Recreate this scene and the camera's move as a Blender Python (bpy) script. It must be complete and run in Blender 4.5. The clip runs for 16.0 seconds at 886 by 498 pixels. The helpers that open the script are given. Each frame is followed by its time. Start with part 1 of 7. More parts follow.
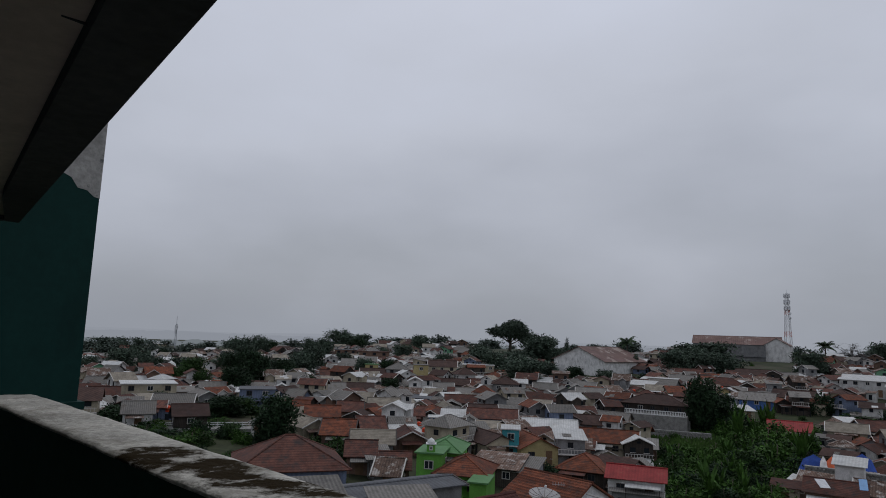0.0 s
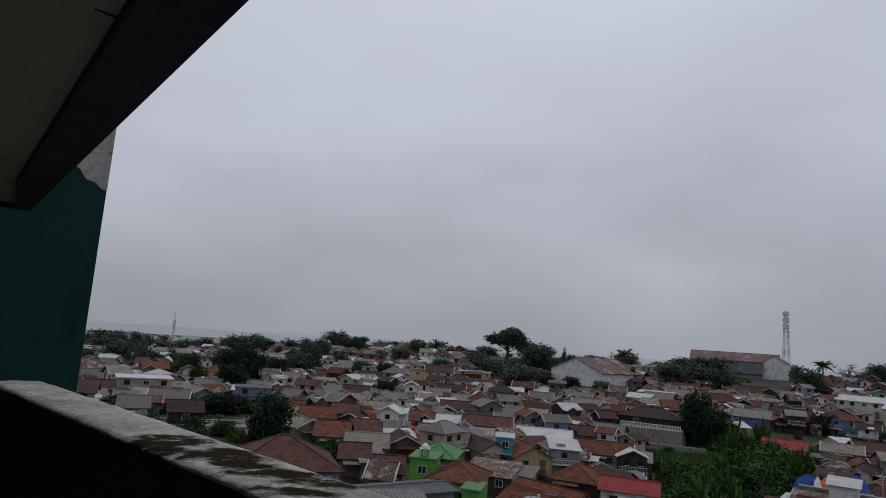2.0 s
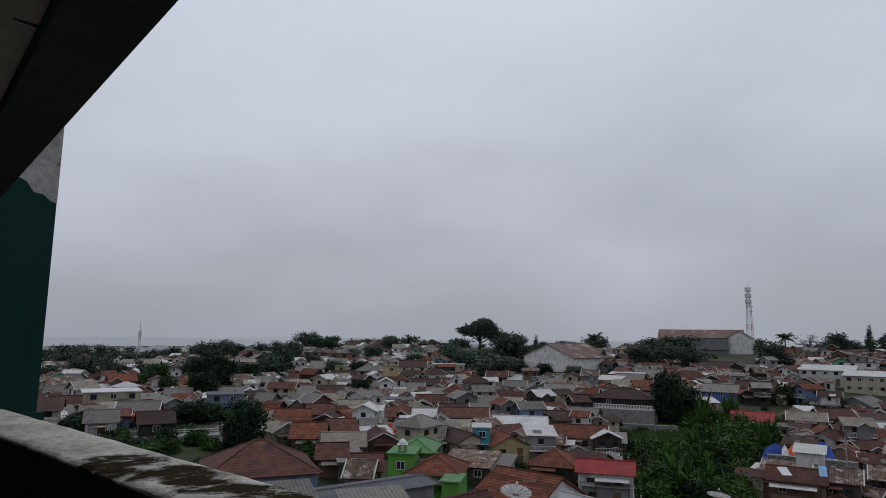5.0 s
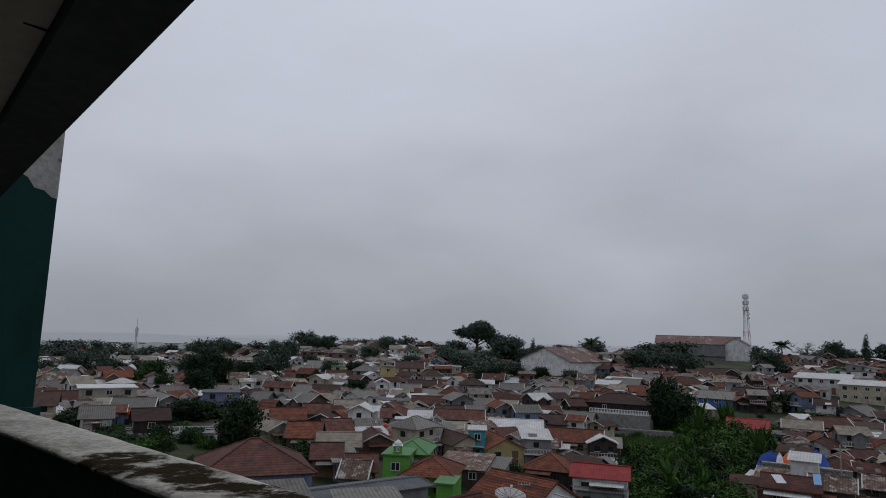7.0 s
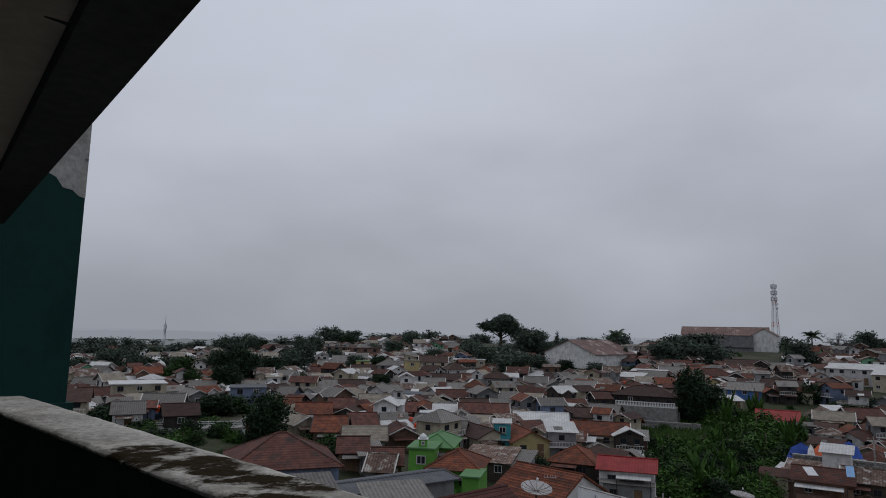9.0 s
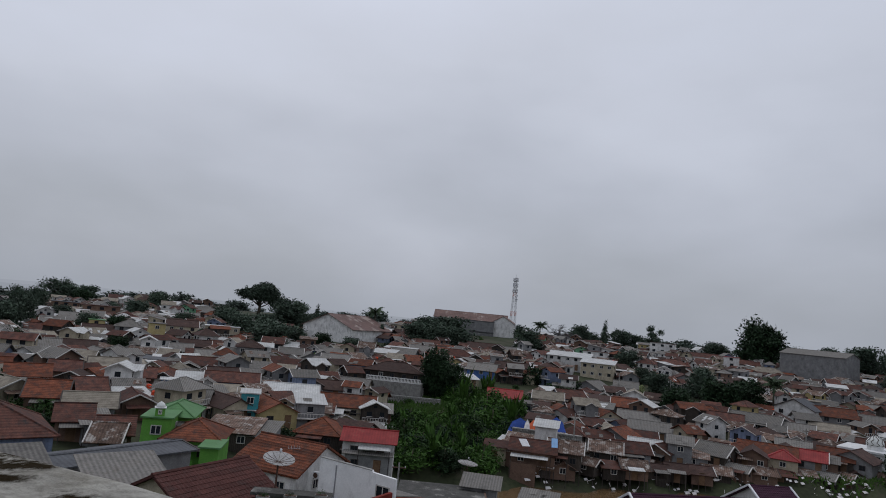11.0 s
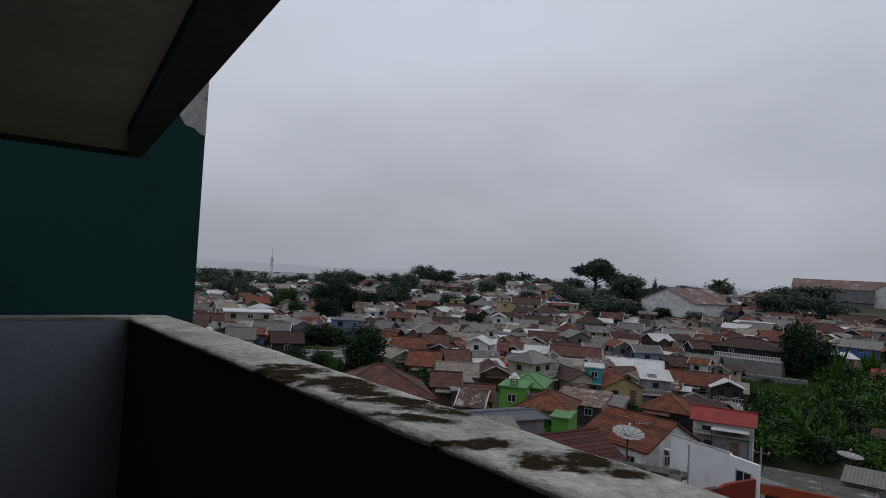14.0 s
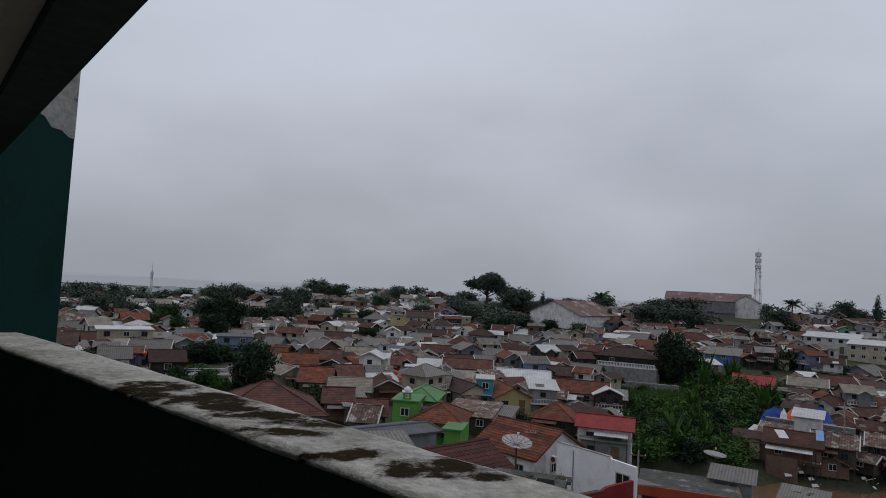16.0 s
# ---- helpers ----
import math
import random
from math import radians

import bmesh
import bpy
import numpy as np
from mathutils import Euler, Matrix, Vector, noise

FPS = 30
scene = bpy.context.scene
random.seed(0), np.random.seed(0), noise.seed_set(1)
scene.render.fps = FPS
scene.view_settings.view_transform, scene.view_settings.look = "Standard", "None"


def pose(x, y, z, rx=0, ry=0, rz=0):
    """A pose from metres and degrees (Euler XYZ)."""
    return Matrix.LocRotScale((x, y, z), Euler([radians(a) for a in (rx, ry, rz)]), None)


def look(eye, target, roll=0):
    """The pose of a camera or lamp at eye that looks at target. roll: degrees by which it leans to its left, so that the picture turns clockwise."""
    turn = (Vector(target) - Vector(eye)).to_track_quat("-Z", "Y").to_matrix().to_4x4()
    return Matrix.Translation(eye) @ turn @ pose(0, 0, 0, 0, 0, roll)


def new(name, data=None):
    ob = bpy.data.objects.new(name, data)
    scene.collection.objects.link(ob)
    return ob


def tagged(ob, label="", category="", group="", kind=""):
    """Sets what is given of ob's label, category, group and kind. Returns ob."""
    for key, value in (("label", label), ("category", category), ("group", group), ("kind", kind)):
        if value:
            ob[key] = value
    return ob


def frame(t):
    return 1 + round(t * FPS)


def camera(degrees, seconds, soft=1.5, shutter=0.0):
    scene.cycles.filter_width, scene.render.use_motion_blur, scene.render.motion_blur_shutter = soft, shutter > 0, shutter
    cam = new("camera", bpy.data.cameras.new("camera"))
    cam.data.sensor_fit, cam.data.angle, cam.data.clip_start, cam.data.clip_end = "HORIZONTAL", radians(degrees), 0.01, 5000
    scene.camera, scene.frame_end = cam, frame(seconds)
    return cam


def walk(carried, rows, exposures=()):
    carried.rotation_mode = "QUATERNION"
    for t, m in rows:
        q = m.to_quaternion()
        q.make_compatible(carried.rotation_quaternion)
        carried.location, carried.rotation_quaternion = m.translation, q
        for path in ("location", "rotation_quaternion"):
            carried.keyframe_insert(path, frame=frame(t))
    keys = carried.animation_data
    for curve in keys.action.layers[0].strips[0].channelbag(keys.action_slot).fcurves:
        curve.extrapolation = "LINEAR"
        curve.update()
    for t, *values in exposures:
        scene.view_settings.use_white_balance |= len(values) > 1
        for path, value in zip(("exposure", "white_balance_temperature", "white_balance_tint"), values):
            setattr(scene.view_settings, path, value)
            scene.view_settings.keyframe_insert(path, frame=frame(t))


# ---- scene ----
cam = camera(69.85, 16.0, soft=0.95)
# t, place of the lens, yaw, pitch, roll
PATH = """0 0.026 0.018 26.008 8.60 7.84 -1.95
0.5 0.013 0.009 26.001 8.66 7.12 -2.04
1 -0.001 -0.001 25.992 9.64 8.27 -2.29
1.5 -0.021 -0.021 25.990 7.85 10.72 -4.48
2 -0.017 -0.030 25.985 8.38 8.33 -4.05
2.5 0.004 -0.016 25.992 7.45 7.97 -2.72
3 0.031 0.005 25.991 5.60 7.53 -2.51
3.5 0.056 0.022 25.996 4.20 7.61 -1.58
4 0.054 0.017 26.004 4.24 8.10 -0.99
6.5 0.036 -0.044 26.015 7.95 7.45 -0.97
7 0.055 -0.051 26.021 5.66 8.04 -1.66
7.5 0.068 -0.039 26.001 6.20 6.35 -0.42
8 0.060 -0.027 26.004 8.35 7.05 -0.88
10.5 0.019 0.024 26.008 -0.61 7.65 -3.63
11 0.012 0.032 26.009 -13.50 6.30 -5.49
11.5 0.005 0.041 26.007 -26.42 3.95 -3.66
12 -0.002 0.052 26.003 -12.11 7.48 -0.86
12.5 -0.009 0.064 25.996 8.39 3.69 -1.16
13 -0.090 0.013 25.999 15.60 4.34 -0.85
13.5 -0.072 0.011 25.993 13.04 4.10 -2.56
14 -0.089 -0.022 25.978 16.13 1.85 -3.16
14.5 -0.113 -0.072 25.993 21.77 3.83 -0.24
15 -0.070 -0.073 25.996 15.85 4.91 -1.79
15.5 -0.043 -0.056 25.986 8.85 5.31 -2.82
16 -0.026 -0.021 25.971 6.59 3.60 -3.00"""
rows = []
for line in PATH.split("\n"):
    t, x, y, z, yaw, pitch, roll = [float(v) for v in line.split()]
    rows.append((t, pose(x, y, z, 90 + pitch, roll, yaw)))
walk(cam, rows, ((0, -0.02), (3, 0.0), (4, 0.16), (6.4, 0.02), (8.2, -0.03), (10.5, 0.06), (11.5, 0.24), (12.5, 0.2), (13, 0.06), (13.5, 0.1), (14.5, 0.1), (16, 0.06)))

# world: an overcast sky, a soft veiled sun high up
world = bpy.data.worlds.new("overcast")
scene.world = world
world.use_nodes = True
wn, wl = world.node_tree.nodes, world.node_tree.links
wn.clear()
w_out = wn.new("ShaderNodeOutputWorld")
w_bg = wn.new("ShaderNodeBackground")
w_sky = wn.new("ShaderNodeTexSky")
w_sky.sky_type = "NISHITA"
w_sky.sun_disc = False
w_sky.sun_elevation, w_sky.sun_rotation = radians(62), radians(-10)
w_sky.air_density, w_sky.dust_density = 1.0, 6.0
w_dim = wn.new("ShaderNodeMix")
w_dim.data_type, w_dim.blend_type = "RGBA", "MULTIPLY"
w_dim.inputs["Factor"].default_value = 1.0
w_dim.inputs["B"].default_value = (0.1, 0.1, 0.1, 1)
wl.new(w_sky.outputs[0], w_dim.inputs["A"])
w_tc = wn.new("ShaderNodeTexCoord")
w_sep = wn.new("ShaderNodeSeparateXYZ")
wl.new(w_tc.outputs["Generated"], w_sep.inputs[0])
w_map = wn.new("ShaderNodeMapping")
w_map.inputs["Scale"].default_value = (1.0, 1.0, 2.2)
w_map.inputs["Location"].default_value = (0.35, 0.1, 0.0)
wl.new(w_tc.outputs["Generated"], w_map.inputs[0])
w_noise = wn.new("ShaderNodeTexNoise")
w_noise.inputs["Scale"].default_value = 2.3
w_noise.inputs["Detail"].default_value = 5.0
w_noise.inputs["Roughness"].default_value = 0.45
wl.new(w_map.outputs[0], w_noise.inputs["Vector"])
w_add = wn.new("ShaderNodeMath")
w_add.operation = "MULTIPLY_ADD"
w_add.inputs[1].default_value = 0.66
wl.new(w_noise.outputs[0], w_add.inputs[0])
wl.new(w_sep.outputs["Z"], w_add.inputs[2])
w_low = wn.new("ShaderNodeMath")
w_low.operation = "ADD"
w_low.inputs[1].default_value = -0.12
wl.new(w_add.outputs[0], w_low.inputs[0])
w_ramp = wn.new("ShaderNodeValToRGB")
for spot, colour in ((0.0, (0.285, 0.305, 0.350, 1)), (0.22, (0.332, 0.357, 0.408, 1)), (0.38, (0.405, 0.432, 0.500, 1)), (0.56, (0.495, 0.525, 0.604, 1)),
                     (0.76, (0.550, 0.588, 0.690, 1)), (1.0, (0.580, 0.625, 0.735, 1))):
    e = w_ramp.color_ramp.elements
    if spot in (0.0, 1.0):
        e[0 if spot == 0 else len(e) - 1].color = colour
    else:
        e.new(spot).color = colour
wl.new(w_low.outputs[0], w_ramp.inputs[0])
w_mix = wn.new("ShaderNodeMix")
w_mix.data_type = "RGBA"
w_mix.inputs["Factor"].default_value = 0.92
wl.new(w_dim.outputs["Result"], w_mix.inputs["A"])
wl.new(w_ramp.outputs[0], w_mix.inputs["B"])
wl.new(w_mix.outputs["Result"], w_bg.inputs["Color"])
wl.new(w_bg.outputs[0], w_out.inputs[0])
w_bg.inputs["Strength"].default_value = 1.0

sun_data = bpy.data.lights.new("sun", "SUN")
sun_data.energy, sun_data.angle, sun_data.color = 0.35, radians(25), (1.0, 0.97, 0.92)
sun = new("sun", sun_data)
sun.matrix_world = look((0, 0, 300), (0 - 30, -90, 60))


# ---- materials ----
def mat(name, colour, rough=0.85, vary=0.25, scale=1.5, bump=0.15, fine=18.0, metal=0.0, per=0.12, band=None, stain=None, coat=0.0):
    """A weathered surface: two scales of noise in tone, relief, and a small shift from object to object. band: (axis, width, depth) of ribs or courses."""
    m = bpy.data.materials.new(name)
    m.use_nodes = True
    n, l = m.node_tree.nodes, m.node_tree.links
    b = n["Principled BSDF"]
    b.inputs["Roughness"].default_value, b.inputs["Metallic"].default_value = rough, metal
    b.inputs["Specular IOR Level"].default_value = 0.18
    b.inputs["Coat Weight"].default_value = coat
    tc = n.new("ShaderNodeTexCoord")
    info = n.new("ShaderNodeObjectInfo")
    shift = n.new("ShaderNodeVectorMath")
    shift.operation = "MULTIPLY_ADD"
    shift.inputs[1].default_value = (37, 53, 71)
    comb = n.new("ShaderNodeCombineXYZ")
    for k in range(3):
        l.new(info.outputs["Random"], comb.inputs[k])
    l.new(comb.outputs[0], shift.inputs[0])
    l.new(tc.outputs["Object"], shift.inputs[2])
    big = n.new("ShaderNodeTexNoise")
    big.inputs["Scale"].default_value, big.inputs["Detail"].default_value, big.inputs["Roughness"].default_value = scale, 6, 0.65
    small = n.new("ShaderNodeTexNoise")
    small.inputs["Scale"].default_value, small.inputs["Detail"].default_value = fine, 4
    l.new(shift.outputs[0], big.inputs["Vector"])
    l.new(shift.outputs[0], small.inputs["Vector"])
    ramp = n.new("ShaderNodeMapRange")
    ramp.inputs["From Min"].default_value, ramp.inputs["From Max"].default_value = 0.3, 0.7
    ramp.inputs["To Min"].default_value, ramp.inputs["To Max"].default_value = 1 - vary, 1 + vary * 0.6
    l.new(big.outputs[0], ramp.inputs[0])
    ramp2 = n.new("ShaderNodeMapRange")
    ramp2.inputs["From Min"].default_value, ramp2.inputs["From Max"].default_value = 0.3, 0.7
    ramp2.inputs["To Min"].default_value, ramp2.inputs["To Max"].default_value = 1 - vary * 0.5, 1 + vary * 0.4
    l.new(small.outputs[0], ramp2.inputs[0])
    mul = n.new("ShaderNodeMath")
    mul.operation = "MULTIPLY"
    l.new(ramp.outputs[0], mul.inputs[0])
    l.new(ramp2.outputs[0], mul.inputs[1])
    rnd = n.new("ShaderNodeMapRange")
    rnd.inputs["To Min"].default_value, rnd.inputs["To Max"].default_value = 1 - per, 1 + per
    geo = n.new("ShaderNodeNewGeometry")
    both = n.new("ShaderNodeMath")
    both.operation = "ADD"
    l.new(info.outputs["Random"], both.inputs[0])
    l.new(geo.outputs["Random Per Island"], both.inputs[1])
    frac = n.new("ShaderNodeMath")
    frac.operation = "FRACT"
    l.new(both.outputs[0], frac.inputs[0])
    l.new(frac.outputs[0], rnd.inputs[0])
    mul2 = n.new("ShaderNodeMath")
    mul2.operation = "MULTIPLY"
    l.new(mul.outputs[0], mul2.inputs[0])
    l.new(rnd.outputs[0], mul2.inputs[1])
    tone = n.new("ShaderNodeVectorMath")
    tone.operation = "SCALE"
    tone.inputs[0].default_value = colour[:3]
    l.new(mul2.outputs[0], tone.inputs["Scale"])
    out = tone.outputs[0]
    height = small.outputs[0]
    if stain:
        st = n.new("ShaderNodeTexNoise")
        st.inputs["Scale"].default_value, st.inputs["Detail"].default_value, st.inputs["Roughness"].default_value = stain[1], 7, 0.7
        sm = n.new("ShaderNodeMapping")
        sm.inputs["Scale"].default_value = stain[4] if len(stain) > 4 else (1, 1, 1)
        l.new(shift.outputs[0], sm.inputs[0])
        l.new(sm.outputs[0], st.inputs["Vector"])
        sr = n.new("ShaderNodeMapRange")
        sr.inputs["From Min"].default_value, sr.inputs["From Max"].default_value = stain[2], stain[3]
        l.new(st.outputs[0], sr.inputs[0])
        mx = n.new("ShaderNodeMix")
        mx.data_type = "RGBA"
        l.new(sr.outputs[0], mx.inputs["Factor"])
        l.new(out, mx.inputs["A"])
        mx.inputs["B"].default_value = (*stain[0], 1)
        out = mx.outputs["Result"]
    if band:
        axis, width, depth = band
        sep = n.new("ShaderNodeSeparateXYZ")
        l.new(tc.outputs["Object"], sep.inputs[0])
        sc = n.new("ShaderNodeMath")
        sc.operation = "MULTIPLY"
        sc.inputs[1].default_value = 2 * math.pi / width
        l.new(sep.outputs["XYZ".index(axis)], sc.inputs[0])
        sn = n.new("ShaderNodeMath")
        sn.operation = "SINE"
        l.new(sc.outputs[0], sn.inputs[0])
        mr = n.new("ShaderNodeMapRange")
        mr.inputs["From Min"].default_value = -1
        mr.inputs["To Min"].default_value, mr.inputs["To Max"].default_value = 1 - depth, 1
        l.new(sn.outputs[0], mr.inputs[0])
        t2 = n.new("ShaderNodeVectorMath")
        t2.operation = "SCALE"
        l.new(out, t2.inputs[0])
        l.new(mr.outputs[0], t2.inputs["Scale"])
        out = t2.outputs[0]
    l.new(out, b.inputs["Base Color"])
    if bump:
        bp = n.new("ShaderNodeBump")
        bp.inputs["Strength"].default_value, bp.inputs["Distance"].default_value = bump, 0.03
        l.new(height, bp.inputs["Height"])
        l.new(bp.outputs[0], b.inputs["Normal"])
    return m


DIRT = (0.10, 0.09, 0.075)
MOSS = (0.026, 0.019, 0.010)
ROOF = {
    "o": mat("orange_tile", (0.185, 0.060, 0.032), 0.85, 0.5, 0.9, 0.3, 9, per=0.3, band=("Y", 0.36, 0.35), stain=((0.060, 0.042, 0.036), 1.1, 0.47, 0.68)),
    "r": mat("red_brown_tile", (0.128, 0.055, 0.041), 0.88, 0.5, 0.9, 0.3, 9, per=0.35, band=("Y", 0.36, 0.35), stain=((0.05, 0.042, 0.040), 1.1, 0.47, 0.68)),
    "b": mat("brown_tile", (0.082, 0.049, 0.041), 0.88, 0.4, 0.9, 0.3, 9, per=0.3, band=("Y", 0.36, 0.3), stain=((0.05, 0.04, 0.037), 0.7, 0.5, 0.75)),
    "g": mat("weathered_fibre_cement_sheet", (0.213, 0.201, 0.184), 0.9, 0.4, 0.8, 0.2, 7, per=0.25, band=("X", 0.3, 0.3), stain=((0.10, 0.085, 0.07), 0.8, 0.5, 0.72)),
    "w": mat("pale_metal_sheet", (0.508, 0.508, 0.492), 0.55, 0.25, 0.8, 0.15, 7, per=0.12, band=("X", 0.45, 0.14), stain=((0.30, 0.25, 0.2), 0.6, 0.56, 0.8)),
    "d": mat("dark_grey_sheet", (0.098, 0.102, 0.111), 0.7, 0.3, 0.8, 0.2, 7, per=0.2, band=("X", 0.4, 0.2)),
    "k": mat("red_painted_sheet", (0.271, 0.029, 0.029), 0.6, 0.3, 0.8, 0.15, 7, per=0.15, band=("X", 0.4, 0.15), stain=((0.16, 0.07, 0.05), 0.8, 0.56, 0.8)),
    "u": mat("rusty_sheet", (0.164, 0.107, 0.082), 0.85, 0.55, 1.0, 0.3, 8, per=0.3, band=("X", 0.35, 0.3), stain=((0.36, 0.33, 0.30), 0.9, 0.52, 0.62)),
    "n": mat("green_painted_roof", (0.09, 0.21, 0.08), 0.6, 0.2, 0.8, 0.15, 7, per=0.05, band=("Y", 0.4, 0.12)),
    "R": mat("red_glazed_tile", (0.150, 0.017, 0.008), 0.92, 0.3, 1.0, 0.2, 9, per=0.08, band=("Y", 0.36, 0.3)),
    "m": mat("maroon_tile", (0.088, 0.034, 0.029), 0.85, 0.35, 0.9, 0.25, 9, per=0.12, stain=((0.05, 0.03, 0.027), 0.8, 0.5, 0.75)),
    "x": mat("blackened_concrete_roof", (0.07, 0.068, 0.062), 0.95, 0.4, 0.9, 0.3, 8, per=0.1, stain=((0.24, 0.23, 0.21), 0.7, 0.55, 0.68)),
    "p": mat("purple_glazed_tile", (0.042, 0.014, 0.028), 0.8, 0.25, 1.2, 0.15, 14, per=0.04),
    "P": mat("pink_brown_sheet", (0.155, 0.095, 0.082), 0.7, 0.35, 0.25, 0.15, 5, per=0.08, band=("X", 0.9, 0.15), stain=((0.30, 0.24, 0.21), 0.18, 0.55, 0.62)),
    "c": mat("pale_buff_tile", (0.279, 0.246, 0.197), 0.9, 0.35, 0.9, 0.3, 9, per=0.2, band=("Y", 0.36, 0.25), stain=((0.13, 0.11, 0.09), 0.7, 0.5, 0.75)),
}
RUN = (1.3, 1.3, 0.6)
WALL = {
    "w": mat("white_wall_paint", (0.60, 0.59, 0.57), 0.9, 0.25, 0.6, 0.12, 9, per=0.15, stain=((0.22, 0.21, 0.19), 0.7, 0.50, 0.78, RUN)),
    "c": mat("cream_wall_paint", (0.384, 0.336, 0.248), 0.9, 0.28, 0.6, 0.12, 9, per=0.15, stain=((0.19, 0.16, 0.13), 0.7, 0.50, 0.78, RUN)),
    "g": mat("grey_render", (0.208, 0.208, 0.208), 0.95, 0.35, 0.6, 0.15, 9, per=0.2, stain=((0.11, 0.11, 0.105), 0.7, 0.50, 0.78, RUN)),
    "d": mat("dark_timber_boards", (0.060, 0.050, 0.042), 0.9, 0.4, 0.8, 0.2, 9, per=0.3, band=("X", 0.25, 0.3)),
    "t": mat("teal_wall_paint", (0.048, 0.240, 0.272), 0.8, 0.25, 0.7, 0.12, 9, per=0.08),
    "b": mat("blue_grey_sheet_wall", (0.152, 0.188, 0.272), 0.75, 0.25, 0.7, 0.12, 9, per=0.12, band=("X", 0.5, 0.15), stain=((0.12, 0.13, 0.17), 0.9, 0.55, 0.7, RUN)),
    "B": mat("bright_blue_boards", (0.088, 0.176, 0.440), 0.75, 0.25, 0.7, 0.12, 9, per=0.08, band=("X", 0.3, 0.2)),
    "n": mat("mint_green_paint", (0.160, 0.336, 0.208), 0.85, 0.25, 0.7, 0.12, 9, per=0.1),
    "L": mat("lime_green_paint", (0.11, 0.29, 0.05), 0.8, 0.22, 0.7, 0.12, 9, per=0.05, stain=((0.10, 0.24, 0.05), 0.8, 0.55, 0.75, RUN)),
    "y": mat("pale_yellow_paint", (0.400, 0.328, 0.160), 0.85, 0.25, 0.7, 0.12, 9, per=0.1, stain=((0.22, 0.17, 0.10), 0.8, 0.55, 0.75, RUN)),
    "p": mat("salmon_pink_paint", (0.368, 0.176, 0.120), 0.85, 0.22, 0.7, 0.12, 9, per=0.08),
    "s": mat("bare_brick_wall", (0.168, 0.108, 0.080), 0.95, 0.35, 0.8, 0.2, 9, per=0.2, band=("Z", 0.12, 0.2)),
    "r": mat("brick_red_paint", (0.192, 0.028, 0.020), 0.8, 0.25, 0.7, 0.12, 9, per=0.05, stain=((0.10, 0.03, 0.025), 0.7, 0.55, 0.75, RUN)),
    "W": mat("bright_white_wall", (0.80, 0.80, 0.79), 0.85, 0.12, 0.5, 0.1, 9, per=0.03, stain=((0.42, 0.42, 0.41), 0.6, 0.55, 0.85, RUN)),
    "O": mat("orange_red_paint", (0.336, 0.068, 0.028), 0.8, 0.2, 0.7, 0.12, 9, per=0.05),
}
M_FRAME = mat("painted_window_frame", (0.5, 0.48, 0.45), 0.7, 0.2, 3, 0.1)
M_DARKFRAME = mat("dark_timber_frame", (0.06, 0.05, 0.045), 0.7, 0.2, 3, 0.1)
M_GLASS = mat("window_glass", (0.018, 0.022, 0.026), 0.12, 0.1, 2, 0.0)
M_DOOR = mat("timber_door", (0.14, 0.085, 0.05), 0.7, 0.3, 2, 0.1, per=0.4)
M_CONC = mat("weathered_concrete", (0.30, 0.295, 0.275), 0.95, 0.35, 0.8, 0.25, 12, stain=((0.09, 0.085, 0.075), 1.1, 0.52, 0.68))
M_STONE = mat("river_stone_masonry", (0.21, 0.205, 0.19), 0.95, 0.4, 1.2, 0.3, 6, per=0.25)
M_GROUND = mat("earth_and_weeds", (0.038, 0.045, 0.022), 0.95, 0.5, 0.08, 0.3, 1.2, per=0, stain=((0.075, 0.062, 0.047), 0.05, 0.52, 0.64))
M_GRASS = mat("grass_blades", (0.060, 0.115, 0.025), 0.9, 0.4, 0.5, 0.1, 3, per=0.2)
M_TRUNK = mat("tree_bark", (0.07, 0.058, 0.045), 0.95, 0.4, 2, 0.3, 12)
M_METAL = mat("galvanised_steel", (0.34, 0.35, 0.37), 0.55, 0.2, 2, 0.1, metal=0.5)
M_RED_METAL = mat("red_painted_steel", (0.42, 0.16, 0.13), 0.6, 0.2, 2, 0.1)
M_WHITE_METAL = mat("white_painted_steel", (0.62, 0.62, 0.63), 0.6, 0.2, 2, 0.1)
M_DISH = mat("grey_dish_mesh", (0.34, 0.33, 0.32), 0.6, 0.2, 4, 0.1)
M_RUST = mat("rusty_steel", (0.10, 0.06, 0.045), 0.8, 0.3, 4, 0.1)
M_BLUE_TARP = mat("blue_tarpaulin", (0.025, 0.065, 0.27), 0.5, 0.25, 1.5, 0.3, 5)
M_ORANGE_TARP = mat("orange_tarpaulin", (0.55, 0.12, 0.05), 0.55, 0.2, 1.5, 0.3, 5)
M_WHITE_TARP = mat("white_tarpaulin", (0.6, 0.58, 0.56), 0.6, 0.2, 1.5, 0.3, 5)
M_ORANGE_PLASTIC = mat("orange_plastic", (0.62, 0.07, 0.025), 0.45, 0.1, 2, 0.05)
M_DOME = mat("dome_tiles", (0.55, 0.56, 0.53), 0.5, 0.2, 3, 0.1)
M_GREYROOM = mat("blue_grey_plaster", (0.30, 0.315, 0.355), 0.9, 0.12, 1.0, 0.12, 22)
M_DARKPLASTER = mat("dark_green_plaster", (0.028, 0.070, 0.054), 0.85, 0.2, 1.0, 0.12, 22)
M_GREENWALL = mat("dark_bottle_green_wall_paint", (0.005, 0.031, 0.026), 0.8, 0.16, 0.5, 0.1, 9, stain=((0.003, 0.019, 0.017), 0.5, 0.5, 0.75, RUN))
